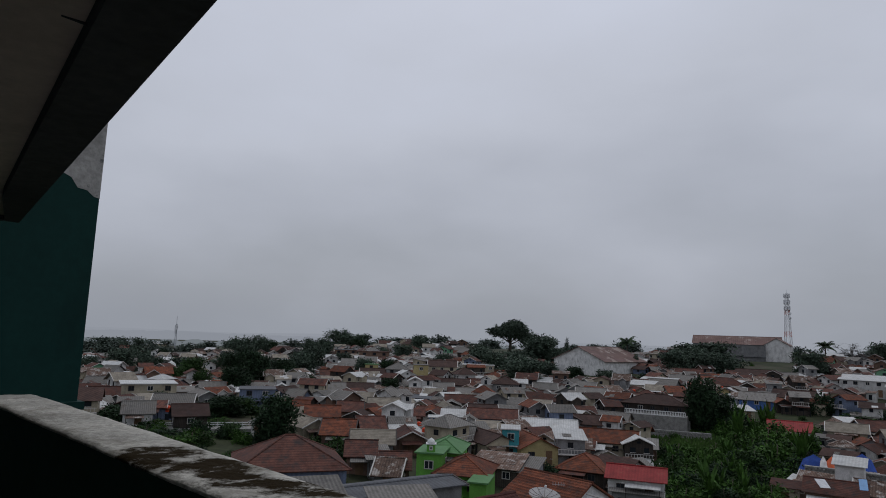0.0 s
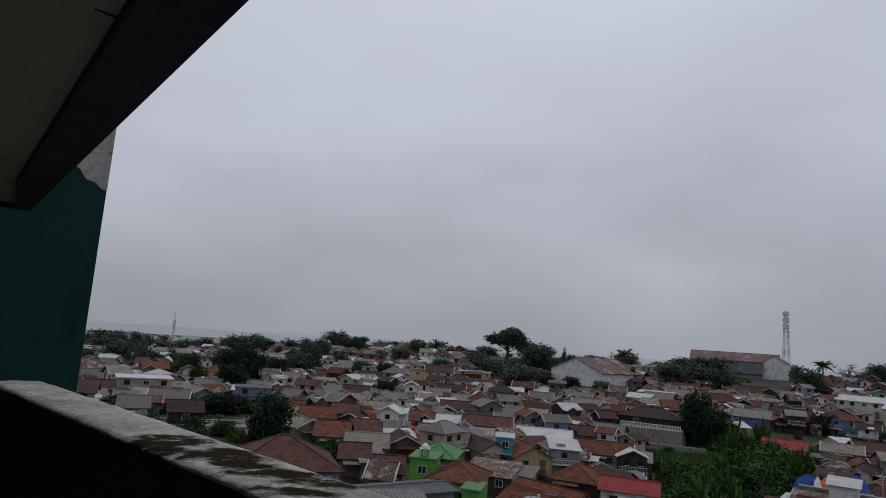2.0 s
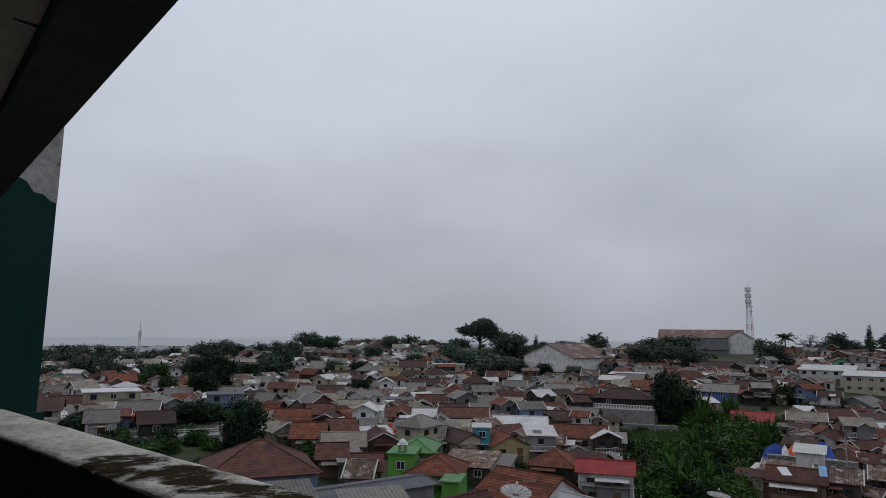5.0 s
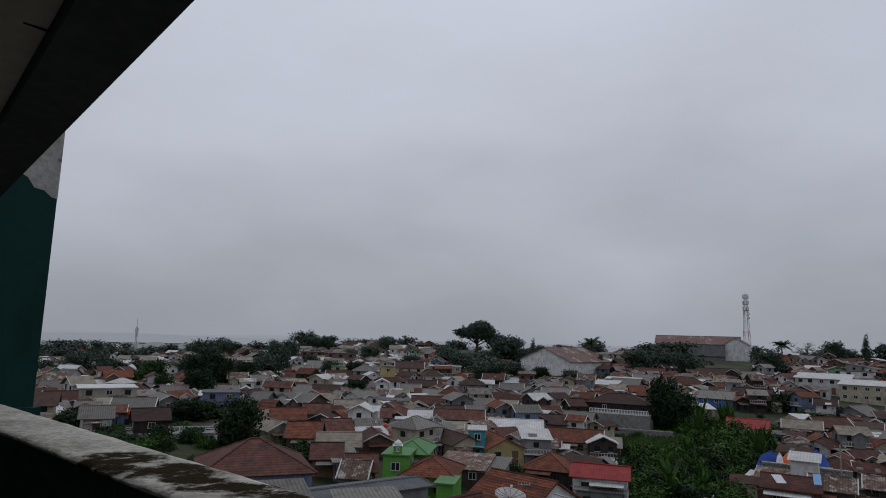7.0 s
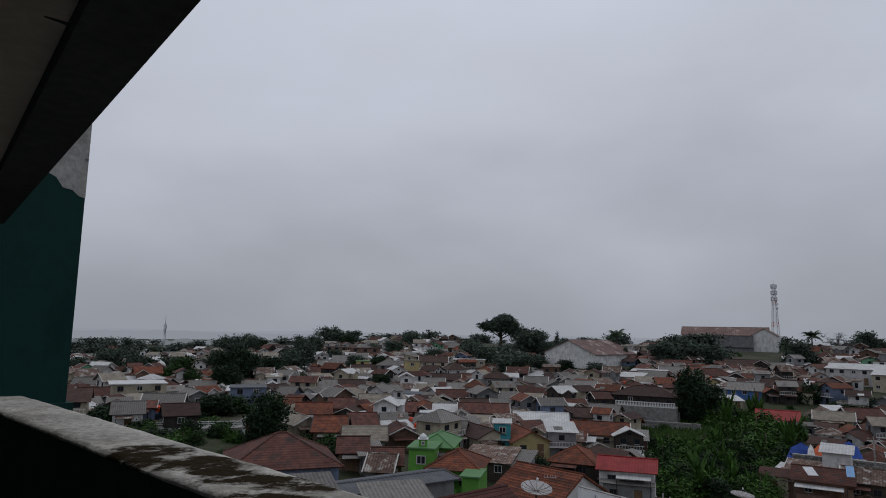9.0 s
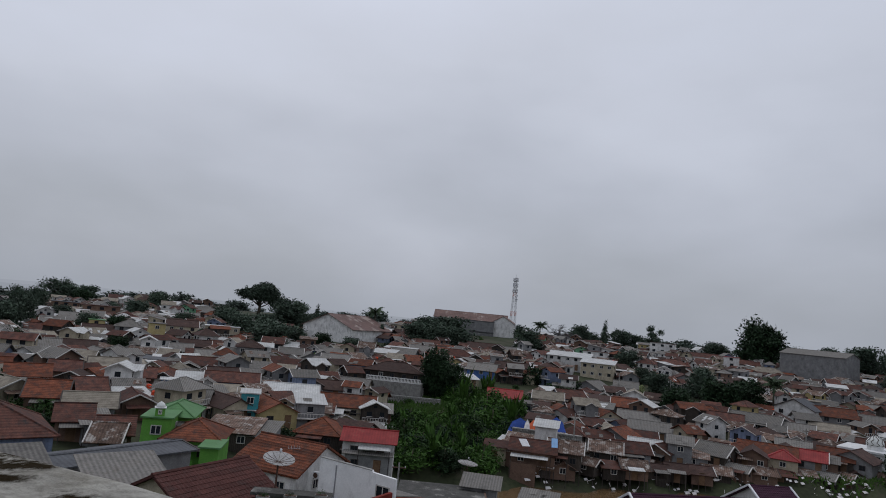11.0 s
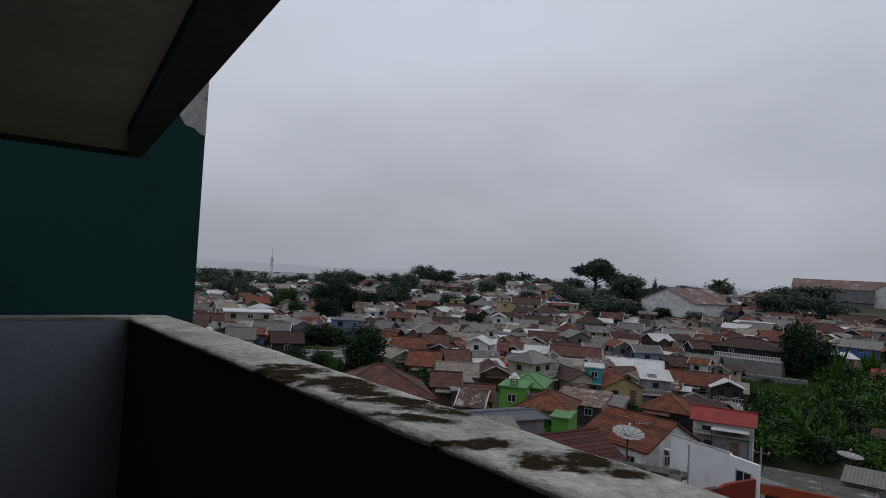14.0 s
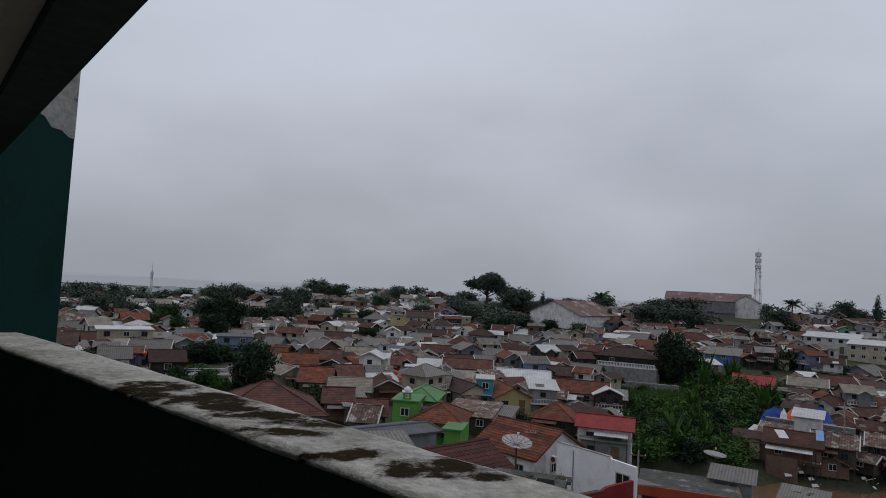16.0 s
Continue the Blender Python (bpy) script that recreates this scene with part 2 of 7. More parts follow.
M_BARE = mat("bare_flaking_concrete", (0.36, 0.345, 0.32), 0.95, 0.3, 1.5, 0.5, 12, stain=((0.13, 0.125, 0.12), 3.0, 0.57, 0.64))
M_CEIL = mat("stained_ceiling_board", (0.60, 0.50, 0.45), 0.9, 0.18, 0.7, 0.12, 14, stain=((0.42, 0.36, 0.32), 0.6, 0.5, 0.75))
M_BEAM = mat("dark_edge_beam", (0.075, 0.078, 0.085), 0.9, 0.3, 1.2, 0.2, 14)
M_FLOOR = mat("cement_floor", (0.22, 0.22, 0.21), 0.85, 0.25, 1.0, 0.15, 14)


def leaf_mat(name, colour):
    m = mat(name, colour, 0.7, 0.4, 0.5, 0.0, 4, per=0.45)
    m.node_tree.nodes["Principled BSDF"].inputs["Specular IOR Level"].default_value = 0.12
    return m


# ridge and far are paled towards grey: distance haze put into the leaf colour
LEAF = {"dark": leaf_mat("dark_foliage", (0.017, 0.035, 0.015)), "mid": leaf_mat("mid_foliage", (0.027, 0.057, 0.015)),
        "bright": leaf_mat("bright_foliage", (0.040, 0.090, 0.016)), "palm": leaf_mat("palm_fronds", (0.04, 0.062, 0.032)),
        "ridge": leaf_mat("haze_paled_ridge_foliage", (0.056, 0.080, 0.056)), "far": leaf_mat("haze_paled_far_foliage", (0.062, 0.082, 0.066)), "grey": leaf_mat("bare_twigs", (0.15, 0.145, 0.14)), "flower": leaf_mat("pale_blossom", (0.30, 0.34, 0.16))}


def water_mat():
    m = mat("muddy_river_water", (0.135, 0.085, 0.042), 0.16, 0.14, 0.06, 0.0, 0.5, per=0)
    n, l = m.node_tree.nodes, m.node_tree.links
    b = n["Principled BSDF"]
    b.inputs["Specular IOR Level"].default_value = 0.5
    tc = n.new("ShaderNodeTexCoord")
    w = n.new("ShaderNodeTexNoise")
    w.inputs["Scale"].default_value, w.inputs["Detail"].default_value = 1.1, 4
    l.new(tc.outputs["Object"], w.inputs["Vector"])
    bp = n.new("ShaderNodeBump")
    bp.inputs["Strength"].default_value, bp.inputs["Distance"].default_value = 0.25, 0.12
    l.new(w.outputs[0], bp.inputs["Height"])
    l.new(bp.outputs[0], b.inputs["Normal"])
    return m


M_WATER = water_mat()


# ---- mesh building ----
class Build:
    """Collects faces of one mesh."""

    def __init__(self):
        self.v, self.f = [], []

    def face(self, *pts):
        k = len(self.v)
        self.v += [tuple(p) for p in pts]
        self.f.append(tuple(range(k, k + len(pts))))
        return self

    def box(self, x0, x1, y0, y1, z0, z1):
        k = len(self.v)
        self.v += [(x, y, z) for z in (z0, z1) for x, y in ((x0, y0), (x1, y0), (x1, y1), (x0, y1))]
        self.f += [(k + 3, k + 2, k + 1, k), (k + 4, k + 5, k + 6, k + 7)]
        self.f += [(k + a, k + (a + 1) % 4, k + 4 + (a + 1) % 4, k + 4 + a) for a in range(4)]
        return self

    def prism(self, outline, axis, a0, a1):
        """A closed outline of (p, q) pushed along an axis: x: (y, z), y: (x, z), z: (x, y)."""
        put = {"x": lambda p, q, a: (a, p, q), "y": lambda p, q, a: (p, a, q), "z": lambda p, q, a: (p, q, a)}[axis]
        k, n = len(self.v), len(outline)
        self.v += [put(p, q, a0) for p, q in outline] + [put(p, q, a1) for p, q in outline]
        self.f += [tuple(range(k + n - 1, k - 1, -1)), tuple(range(k + n, k + 2 * n))]
        self.f += [(k + a, k + (a + 1) % n, k + n + (a + 1) % n, k + n + a) for a in range(n)]
        return self

    def slab(self, a, b, c, d, thick):
        """A thick sheet over four corners, its top through them."""
        k = len(self.v)
        top = [Vector(p) for p in (a, b, c, d)]
        nrm = (top[1] - top[0]).cross(top[3] - top[0]).normalized()
        if nrm.z < 0:
            nrm = -nrm
        self.v += [tuple(p) for p in top] + [tuple(p - nrm * thick) for p in top]
        self.f += [(k, k + 1, k + 2, k + 3), (k + 7, k + 6, k + 5, k + 4)]
        self.f += [(k + i, k + 4 + i, k + 4 + (i + 1) % 4, k + (i + 1) % 4) for i in range(4)]
        return self

    def tube(self, pts, radii, sides=6):
        k = len(self.v)
        pts = [Vector(p) for p in pts]
        if not hasattr(radii, "__len__"):
            radii = [radii] * len(pts)
        for i, p in enumerate(pts):
            way = (pts[min(i + 1, len(pts) - 1)] - pts[max(i - 1, 0)]).normalized()
            a = way.orthogonal().normalized()
            b = way.cross(a)
            self.v += [tuple(p + radii[i] * (math.cos(t) * a + math.sin(t) * b)) for t in [2 * math.pi * s / sides for s in range(sides)]]
        for i in range(len(pts) - 1):
            o = k + i * sides
            self.f += [(o + s, o + (s + 1) % sides, o + sides + (s + 1) % sides, o + sides + s) for s in range(sides)]
        self.f += [tuple(range(k + sides - 1, k - 1, -1)), tuple(range(k + (len(pts) - 1) * sides, k + len(pts) * sides))]
        return self

    def lathe(self, profile, sides=16, at=(0, 0, 0)):
        k = len(self.v)
        for r, z in profile:
            self.v += [(at[0] + r * math.cos(2 * math.pi * s / sides), at[1] + r * math.sin(2 * math.pi * s / sides), at[2] + z) for s in range(sides)]
        for i in range(len(profile) - 1):
            o = k + i * sides
            self.f += [(o + s, o + (s + 1) % sides, o + sides + (s + 1) % sides, o + sides + s) for s in range(sides)]
        self.f += [tuple(range(k + sides - 1, k - 1, -1)), tuple(range(k + (len(profile) - 1) * sides, k + len(profile) * sides))]
        return self

    def mesh(self, name, material, smooth=False):
        me = bpy.data.meshes.new(name)
        me.from_pydata(self.v, [], self.f)
        me.materials.append(material)
        me.update()
        bm = bmesh.new()
        bm.from_mesh(me)
        bmesh.ops.recalc_face_normals(bm, faces=bm.faces)
        bm.to_mesh(me)
        bm.free()
        if smooth:
            me.polygons.foreach_set("use_smooth", [True] * len(me.polygons))
        return me


def part(name, build, material, parent=None, label="", smooth=False, m=None):
    ob = new(name, build.mesh(name, material, smooth))
    if parent:
        ob.parent = parent
    if m is not None:
        ob.matrix_basis = m
    return tagged(ob, label)


def thing(name, m, label, category, group="", kind=""):
    ob = new(name)
    ob.matrix_world = m
    return tagged(ob, label, category, group, kind)


# ---- ground and river ----
EYE_Z = 26.0
RANGE = (0, 60, 90, 120, 150, 200, 260, 330, 450, 700)
RELIEF = {
    35: (7, 7, 9, 10, 10, 9.5, 9, 8, 7, 6),
    20: (6, 6, 8, 9, 9.5, 10, 12, 14, 13, 7),
    10: (5, 5, 7, 8, 8.5, 10, 14, 19, 18, 8),
    0: (4, 5, 6, 7, 8.5, 11, 13, 18, 19, 9),
    -10: (3, 4, 2.5, 3, 5.5, 11, 14, 18.5, 20, 9),
    -20: (3, 4, 2, 2.5, 6, 11, 15, 19.5, 20, 10),
    -35: (3, 4, 2, 2, 4, 9, 13, 18, 20, 11),
    -45: (3, 4, 2.5, 2.5, 3.6, 6.5, 11.5, 15.5, 18, 12),
    -58: (3, 4, 3, 2.4, 3.0, 4.2, 7.4, 13, 18, 14),
}
AZ = sorted(RELIEF)
RIVER = ((6, 92, 1), (14, 93, 5), (34, 94, 6), (57, 92.5, 9), (82, 86, 14.5), (100, 79, 19.5), (122, 74, 23.4), (143, 67, 26.6), (190, 52, 47), (300, 40, 60))


def polar(az, r):
    return -r * math.sin(radians(az)), r * math.cos(radians(az))


def ease(t):
    t = min(max(t, 0.0), 1.0)
    return t * t * (3 - 2 * t)


def row_height(row, r):
    for i in range(len(RANGE) - 1):
        if r <= RANGE[i + 1]:
            return row[i] + (row[i + 1] - row[i]) * (r - RANGE[i]) / (RANGE[i + 1] - RANGE[i])
    return row[-1] + (4.0 - row[-1]) * ease((r - 700) / 1200)


def river_gap(x, y):
    """How far from the water's edge: negative in the river."""
    best = 1e9
    for (x0, y0, w0), (x1, y1, w1) in zip(RIVER, RIVER[1:]):
        dx, dy = x1 - x0, y1 - y0
        t = min(max(((x - x0) * dx + (y - y0) * dy) / (dx * dx + dy * dy), 0), 1)
        best = min(best, math.hypot(x - x0 - t * dx, y - y0 - t * dy) - (w0 + (w1 - w0) * t))
    return best


def land(x, y):
    az, r = math.degrees(math.atan2(-x, y)), math.hypot(x, y)
    if az <= AZ[0]:
        z = row_height(RELIEF[AZ[0]], r)
    elif az >= AZ[-1]:
        z = row_height(RELIEF[AZ[-1]], r)
    else:
        i = max(k for k in range(len(AZ)) if AZ[k] <= az)
        i = min(i, len(AZ) - 2)
        t = ease((az - AZ[i]) / (AZ[i + 1] - AZ[i]))
        z = row_height(RELIEF[AZ[i]], r) * (1 - t) + row_height(RELIEF[AZ[i + 1]], r) * t
    g = river_gap(x, y)
    return -1.2 + (z + 1.2) * ease((g + 2.0) / 5.0) if g < 3.0 else z


def ground_sheet():
    radii = [0.0] + [4 * 1.068 ** k for k in range(1, 102)]
    azs = [-78 + 0.75 * k for k in range(181)] + [60 + 6 * k for k in range(37)]
    vs, fs = [], []
    for r in radii:
        for a in azs:
            x, y = polar(a, r)
            bump = 0.25 * noise.noise(Vector((x * 0.15, y * 0.15, 0))) if r > 20 else 0
            vs.append((x, y, land(x, y) + bump))
    n = len(azs)
    for i in range(len(radii) - 1):
        for j in range(n):
            fs.append((i * n + j, (i + 1) * n + j, (i + 1) * n + (j + 1) % n, i * n + (j + 1) % n))
    me = bpy.data.meshes.new("ground")
    me.from_pydata(vs, [], fs)
    me.materials.append(M_GROUND)
    me.update()
    bm = bmesh.new()
    bm.from_mesh(me)
    bmesh.ops.recalc_face_normals(bm, faces=bm.faces)
    bm.to_mesh(me)
    bm.free()
    me.polygons.foreach_set("use_smooth", [True] * len(me.polygons))
    return tagged(new("ground", me), "earth ground with weeds rising to a low hill", "ground", kind="structure")


ground_sheet()
rv = Build()
left_bank, right_bank = [], []
for i, (x, y, w) in enumerate(RIVER):
    x0, y0, _ = RIVER[max(i - 1, 0)]
    x1, y1, _ = RIVER[min(i + 1, len(RIVER) - 1)]
    d0 = Vector((x1 - x0, y1 - y0)).normalized()
    left_bank.append((x - d0.y * (w + 5), y + d0.x * (w + 5), 0))
    right_bank.append((x + d0.y * (w + 5), y - d0.x * (w + 5), 0))
for i in range(len(RIVER) - 1):
    rv.face(left_bank[i], left_bank[i + 1], right_bank[i + 1], right_bank[i])
tagged(part("river", rv, M_WATER), "brown muddy river with a smooth surface", "river", kind="structure")

# ---- balcony, its own frame: x along the outward normal, y along the rail to its far end ----
BAL = pose(0, 0, 24.4, 0, 0, 54.7 - 0.0)
# local axes: y -> along the parapet away, x -> outward to the town


def bal(name, build, material, label, category, kind="structure", smooth=False):
    ob = part(name, build, material, smooth=smooth)
    ob.matrix_world = BAL
    return tagged(ob, label, category, kind=kind)


N0, N1 = 0.925, 1.235      # parapet faces
U1 = 4.58                  # inner face of the end parapet
TOP = 1.15                 # parapet top above the floor


def parapet():
    body = Build()
    body.box(N0 + 0.012, N1 - 0.012, -6.0, U1 + 0.16, -0.35, TOP - 0.013)
    ob = bal("parapet", body, M_DARKPLASTER, "dark green plastered balcony parapet under a stained concrete coping", "parapet", kind="")
    # coping: an uneven worn slab
    cols, steps = 9, 150
    vs, fs = [], []
    for i in range(steps + 1):
        u = -6.0 + (U1 + 0.2 + 6.0) * i / steps
        for k in range(cols + 1):
            n = N0 + (N1 - N0) * k / cols
            z = TOP + 0.006 * noise.noise(Vector((n * 9, u * 5, 0)))
            if k in (0, cols):
                n += 0.010 * noise.noise(Vector((u * 3.1, k, 3))) + 0.004 * noise.noise(Vector((u * 17, k, 5)))
                z -= 0.008
            vs.append((n, u, z))
    w = cols + 1
    for i in range(steps):
        for k in range(cols):
            fs.append((i * w + k, i * w + k + 1, (i + 1) * w + k + 1, (i + 1) * w + k))
    k0 = len(vs)
    for i in range(steps + 1):
        for k in (0, cols):
            x, y, z = vs[i * w + k]
            vs.append((x, y, TOP - 0.018))
    for i in range(steps):
        a, c = i * w, (i + 1) * w
        fs.append((a, c, k0 + 2 * (i + 1), k0 + 2 * i))
        a, c = i * w + cols, (i + 1) * w + cols
        fs.append((a, k0 + 2 * i + 1, k0 + 2 * (i + 1) + 1, c))
    a = steps * w
    fs.append(tuple([a + k for k in range(cols + 1)] + [k0 + 2 * steps + 1, k0 + 2 * steps]))
    me = bpy.data.meshes.new("coping")
    me.from_pydata(vs, [], fs)
    me.materials.append(M_COPING)
    me.polygons.foreach_set("use_smooth", [True] * len(me.polygons))
    cop = new("coping", me)
    cop.parent = ob
    tagged(cop, "pale worn concrete coping with dark moss patches")
    return ob


def coping_mat():
    """Pale cement with black-brown moss in long blotches that lie along the coping."""
    m = mat("stained_coping_cement", (0.47, 0.455, 0.41), 0.92, 0.4, 2.6, 0.5, 30, per=0, stain=((0.20, 0.185, 0.15), 3.2, 0.52, 0.72))
    n, l = m.node_tree.nodes, m.node_tree.links
    bs = n["Principled BSDF"]
    old = bs.inputs["Base Color"].links[0].from_socket
    tc = n.new("ShaderNodeTexCoord")
    sep = n.new("ShaderNodeSeparateXYZ")
    swing = n.new("ShaderNodeMapping")
    swing.inputs["Rotation"].default_value = (0, 0, radians(46.7))
    l.new(tc.outputs["Object"], swing.inputs[0])
    l.new(swing.outputs[0], sep.inputs[0])
    warp = n.new("ShaderNodeTexNoise")
    warp.inputs["Scale"].default_value, warp.inputs["Detail"].default_value, warp.inputs["Roughness"].default_value = 7, 8, 0.72
    turn = n.new("ShaderNodeMapping")
    turn.inputs["Rotation"].default_value = (0, 0, radians(46.7))
    turn.inputs["Scale"].default_value = (1.0, 1.3, 1)
    l.new(tc.outputs["Object"], turn.inputs[0])
    l.new(turn.outputs[0], warp.inputs["Vector"])
    wob = n.new("ShaderNodeMath")
    wob.operation = "MULTIPLY_ADD"
    wob.inputs[1].default_value, wob.inputs[2].default_value = 6.5, -3.2
    l.new(warp.outputs[0], wob.inputs[0])
    total = None
    # blotches: centre across, centre along, half widths
    for cx, cy, hx, hy in BLOTCH:
        parts = []
        for sock, c, h in (("X", cx, hx), ("Y", cy, hy)):
            d = n.new("ShaderNodeMath")
            d.operation = "SUBTRACT"
            d.inputs[1].default_value = c
            l.new(sep.outputs[sock], d.inputs[0])
            q = n.new("ShaderNodeMath")
            q.operation = "DIVIDE"
            q.inputs[1].default_value = h
            l.new(d.outputs[0], q.inputs[0])
            s = n.new("ShaderNodeMath")
            s.operation = "POWER"
            ab = n.new("ShaderNodeMath")
            ab.operation = "ABSOLUTE"
            l.new(q.outputs[0], ab.inputs[0])
            l.new(ab.outputs[0], s.inputs[0])
            s.inputs[1].default_value = 2
            parts.append(s)
        add = n.new("ShaderNodeMath")
        add.operation = "ADD"
        l.new(parts[0].outputs[0], add.inputs[0])
        l.new(parts[1].outputs[0], add.inputs[1])
        add2 = n.new("ShaderNodeMath")
        add2.operation = "ADD"
        l.new(add.outputs[0], add2.inputs[0])
        l.new(wob.outputs[0], add2.inputs[1])
        r = n.new("ShaderNodeMapRange")
        r.inputs["From Min"].default_value, r.inputs["From Max"].default_value = 0.5, 1.3
        r.inputs["To Min"].default_value, r.inputs["To Max"].default_value = 1, 0
        l.new(add2.outputs[0], r.inputs[0])
        if total is None:
            total = r.outputs[0]
        else:
            mx = n.new("ShaderNodeMath")
            mx.operation = "MAXIMUM"
            l.new(total, mx.inputs[0])
            l.new(r.outputs[0], mx.inputs[1])
            total = mx.outputs[0]
    bs.inputs["Specular IOR Level"].default_value = 0.02
    mix = n.new("ShaderNodeMix")
    mix.data_type = "RGBA"
    l.new(total, mix.inputs["Factor"])
    l.new(old, mix.inputs["A"])
    mix.inputs["B"].default_value = (*MOSS, 1)
    l.new(mix.outputs["Result"], bs.inputs["Base Color"])
    return m


BLOTCH = ((-1.02, 2.41, 0.16, 0.13), (-0.76, 2.21, 0.18, 0.13), (-0.93, 2.23, 0.12, 0.07), (-0.53, 1.99, 0.16, 0.08), (-0.36, 1.91, 0.13, 0.07), (-0.43, 1.79, 0.13, 0.06), (-0.18, 1.61, 0.07, 0.07), (-0.22, 1.57, 0.09, 0.04), (0.02, 1.52, 0.14, 0.08), (-0.03, 1.46, 0.09, 0.06), (-0.33, 2.06, 0.07, 0.04), (-0.65, 2.09, 0.12, 0.06), (0.12, 1.47, 0.08, 0.04))
M_COPING = coping_mat()
parapet()

end = bal("end_parapet", Build().box(-1.6, N0 + 0.012, U1, U1 + 0.15, -0.35, TOP - 0.012), M_GREYROOM, "blue-grey plastered low end wall of the balcony", "parapet", kind="")
cap = part("coping", Build().box(-1.6, N0 + 0.03, U1 - 0.006, U1 + 0.165, TOP - 0.012, TOP + 0.004), M_CONC, end, "thin pale concrete coping")
bal("balcony_floor", Build().box(-1.75, N0 + 0.012, -6.0, U1, -0.25, 0.0), M_FLOOR, "grey cement balcony floor", "floor")
bal("wall_back", Build().box(-1.9, -1.75, -6.0, 7.4, -0.25, 2.6), M_DARKPLASTER, "dark green plastered wall behind the balcony", "wall")
bal("wall_near_end", Build().box(-1.75, N0, -6.15, -6.0, -0.35, 2.6), M_DARKPLASTER, "dark green plastered end wall", "wall")
bal("wall_facade", Build().box(-8.0, N1 - 0.02, -6.0, U1 + 0.16, -22.5, -0.36), M_DARKPLASTER, "dark green plastered facade below the balcony", "wall")

# ceiling: its outer edge runs slightly askew to the parapet
CZ = 2.585


def edge(u):
    return 1.117 + 0.131 * (u - 3.98)


UE = 7.39
cl = Build()
cl.prism([(-1.75, -6.0), (edge(-6.0) - 0.31, -6.0), (edge(UE - 1.4) - 0.25, UE - 1.4), (edge(UE) - 0.10, UE), (-1.75, UE)], "z", CZ + 0.05, CZ + 0.16)
ceiling = bal("ceiling", cl, M_CEIL, "dark brown stained ceiling board with an open joint", "ceiling")
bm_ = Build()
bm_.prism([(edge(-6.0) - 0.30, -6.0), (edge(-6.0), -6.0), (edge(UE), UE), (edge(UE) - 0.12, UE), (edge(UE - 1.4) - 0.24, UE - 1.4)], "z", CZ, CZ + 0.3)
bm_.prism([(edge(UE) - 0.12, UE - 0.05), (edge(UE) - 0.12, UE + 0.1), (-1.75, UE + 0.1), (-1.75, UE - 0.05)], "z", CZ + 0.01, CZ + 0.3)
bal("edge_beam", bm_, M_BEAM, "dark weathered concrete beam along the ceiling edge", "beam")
gap = Build().prism([(0.56, 2.33), (0.67, 2.34), (0.80, 2.33), (0.80, 2.30), (0.67, 2.32)], "z", CZ + 0.044, CZ + 0.052)
bal("ceiling_joint", gap, M_BEAM, "dark open joint between ceiling boards", "joint", kind="structure")
bal("roof_slab", Build().box(-8.0, 0.2, -6.15, UE + 0.1, CZ + 0.31, CZ + 0.5), M_CONC, "grey concrete roof slab", "roof")

# the next wing's wall
WU, WN = 12.7, 3.88
bal("wall_wing", Build().box(-9.0, WN, WU, WU + 7.0, -22.0, 8.0), M_GREENWALL, "dark bottle-green painted wall of the next wing", "wall")
bare = Build()
low = [(WN + 0.004, 3.93), (WN - 0.1, 3.95), (WN - 0.22, 4.05), (WN - 0.38, 4.07), (WN - 0.5, 4.24), (WN - 0.72, 4.34), (WN - 0.95, 4.44), (WN - 1.5, 4.75), (WN - 1.5, 7.9), (WN + 0.004, 7.9)]
bare.prism(low, "y", WU - 0.006, WU + 0.03)
bal("bare_patch", bare, M_BARE, "bare flaking grey concrete where the green paint ends", "patch", kind="structure")
bal("wall_ledge", Build().box(3.3, WN + 0.09, WU - 0.12, WU + 0.6, 0.10, 0.24), M_GREENWALL, "dark narrow ledge along the wing wall", "ledge")


# ---- houses ----
SHARED = {}
HOUSES = []


def shared(key, make, material):
    if key not in SHARED:
        SHARED[key] = make().mesh(key[0], material)
    return SHARED[key]


def window(parent, x, y, z, w, h, side="front", pale=True, mid=True):
    """A window on a wall: a frame standing proud, one or two panes."""
    def frame_build():
        b = Build()
        t = 0.09
        b.box(-w / 2, w / 2, -0.07, 0.03, h / 2 - t, h / 2).box(-w / 2, w / 2, -0.09, 0.03, -h / 2, -h / 2 + t)
        b.box(-w / 2, -w / 2 + t, -0.07, 0.03, -h / 2 + t, h / 2 - t).box(w / 2 - t, w / 2, -0.07, 0.03, -h / 2 + t, h / 2 - t)
        if mid:
            b.box(-0.035, 0.035, -0.06, 0.03, -h / 2 + t, h / 2 - t)
        else:
            b.box(-w / 2 + t, w / 2 - t, -0.02, 0.03, -h / 2 + t, h / 2 - t)
        return b
    key = ("window", round(w, 2), round(h, 2), pale, mid)
    ob = new("window", shared(key, frame_build, M_GLASS if not mid else M_FRAME if pale else M_DARKFRAME))
    ob.parent = parent
    turn = {"front": 0, "right": 90, "left": -90, "back": 180}[side]
    ob.matrix_basis = pose(x, y, z, 0, 0, turn)
    if not mid:
        return ob
    pk = ("pane", round(w, 2), round(h, 2))
    pane = new("pane", shared(pk, lambda: Build().box(-w / 2 + 0.05, w / 2 - 0.05, -0.025, 0.02, -h / 2 + 0.05, h / 2 - 0.05), M_GLASS))
    pane.parent = ob
    return ob


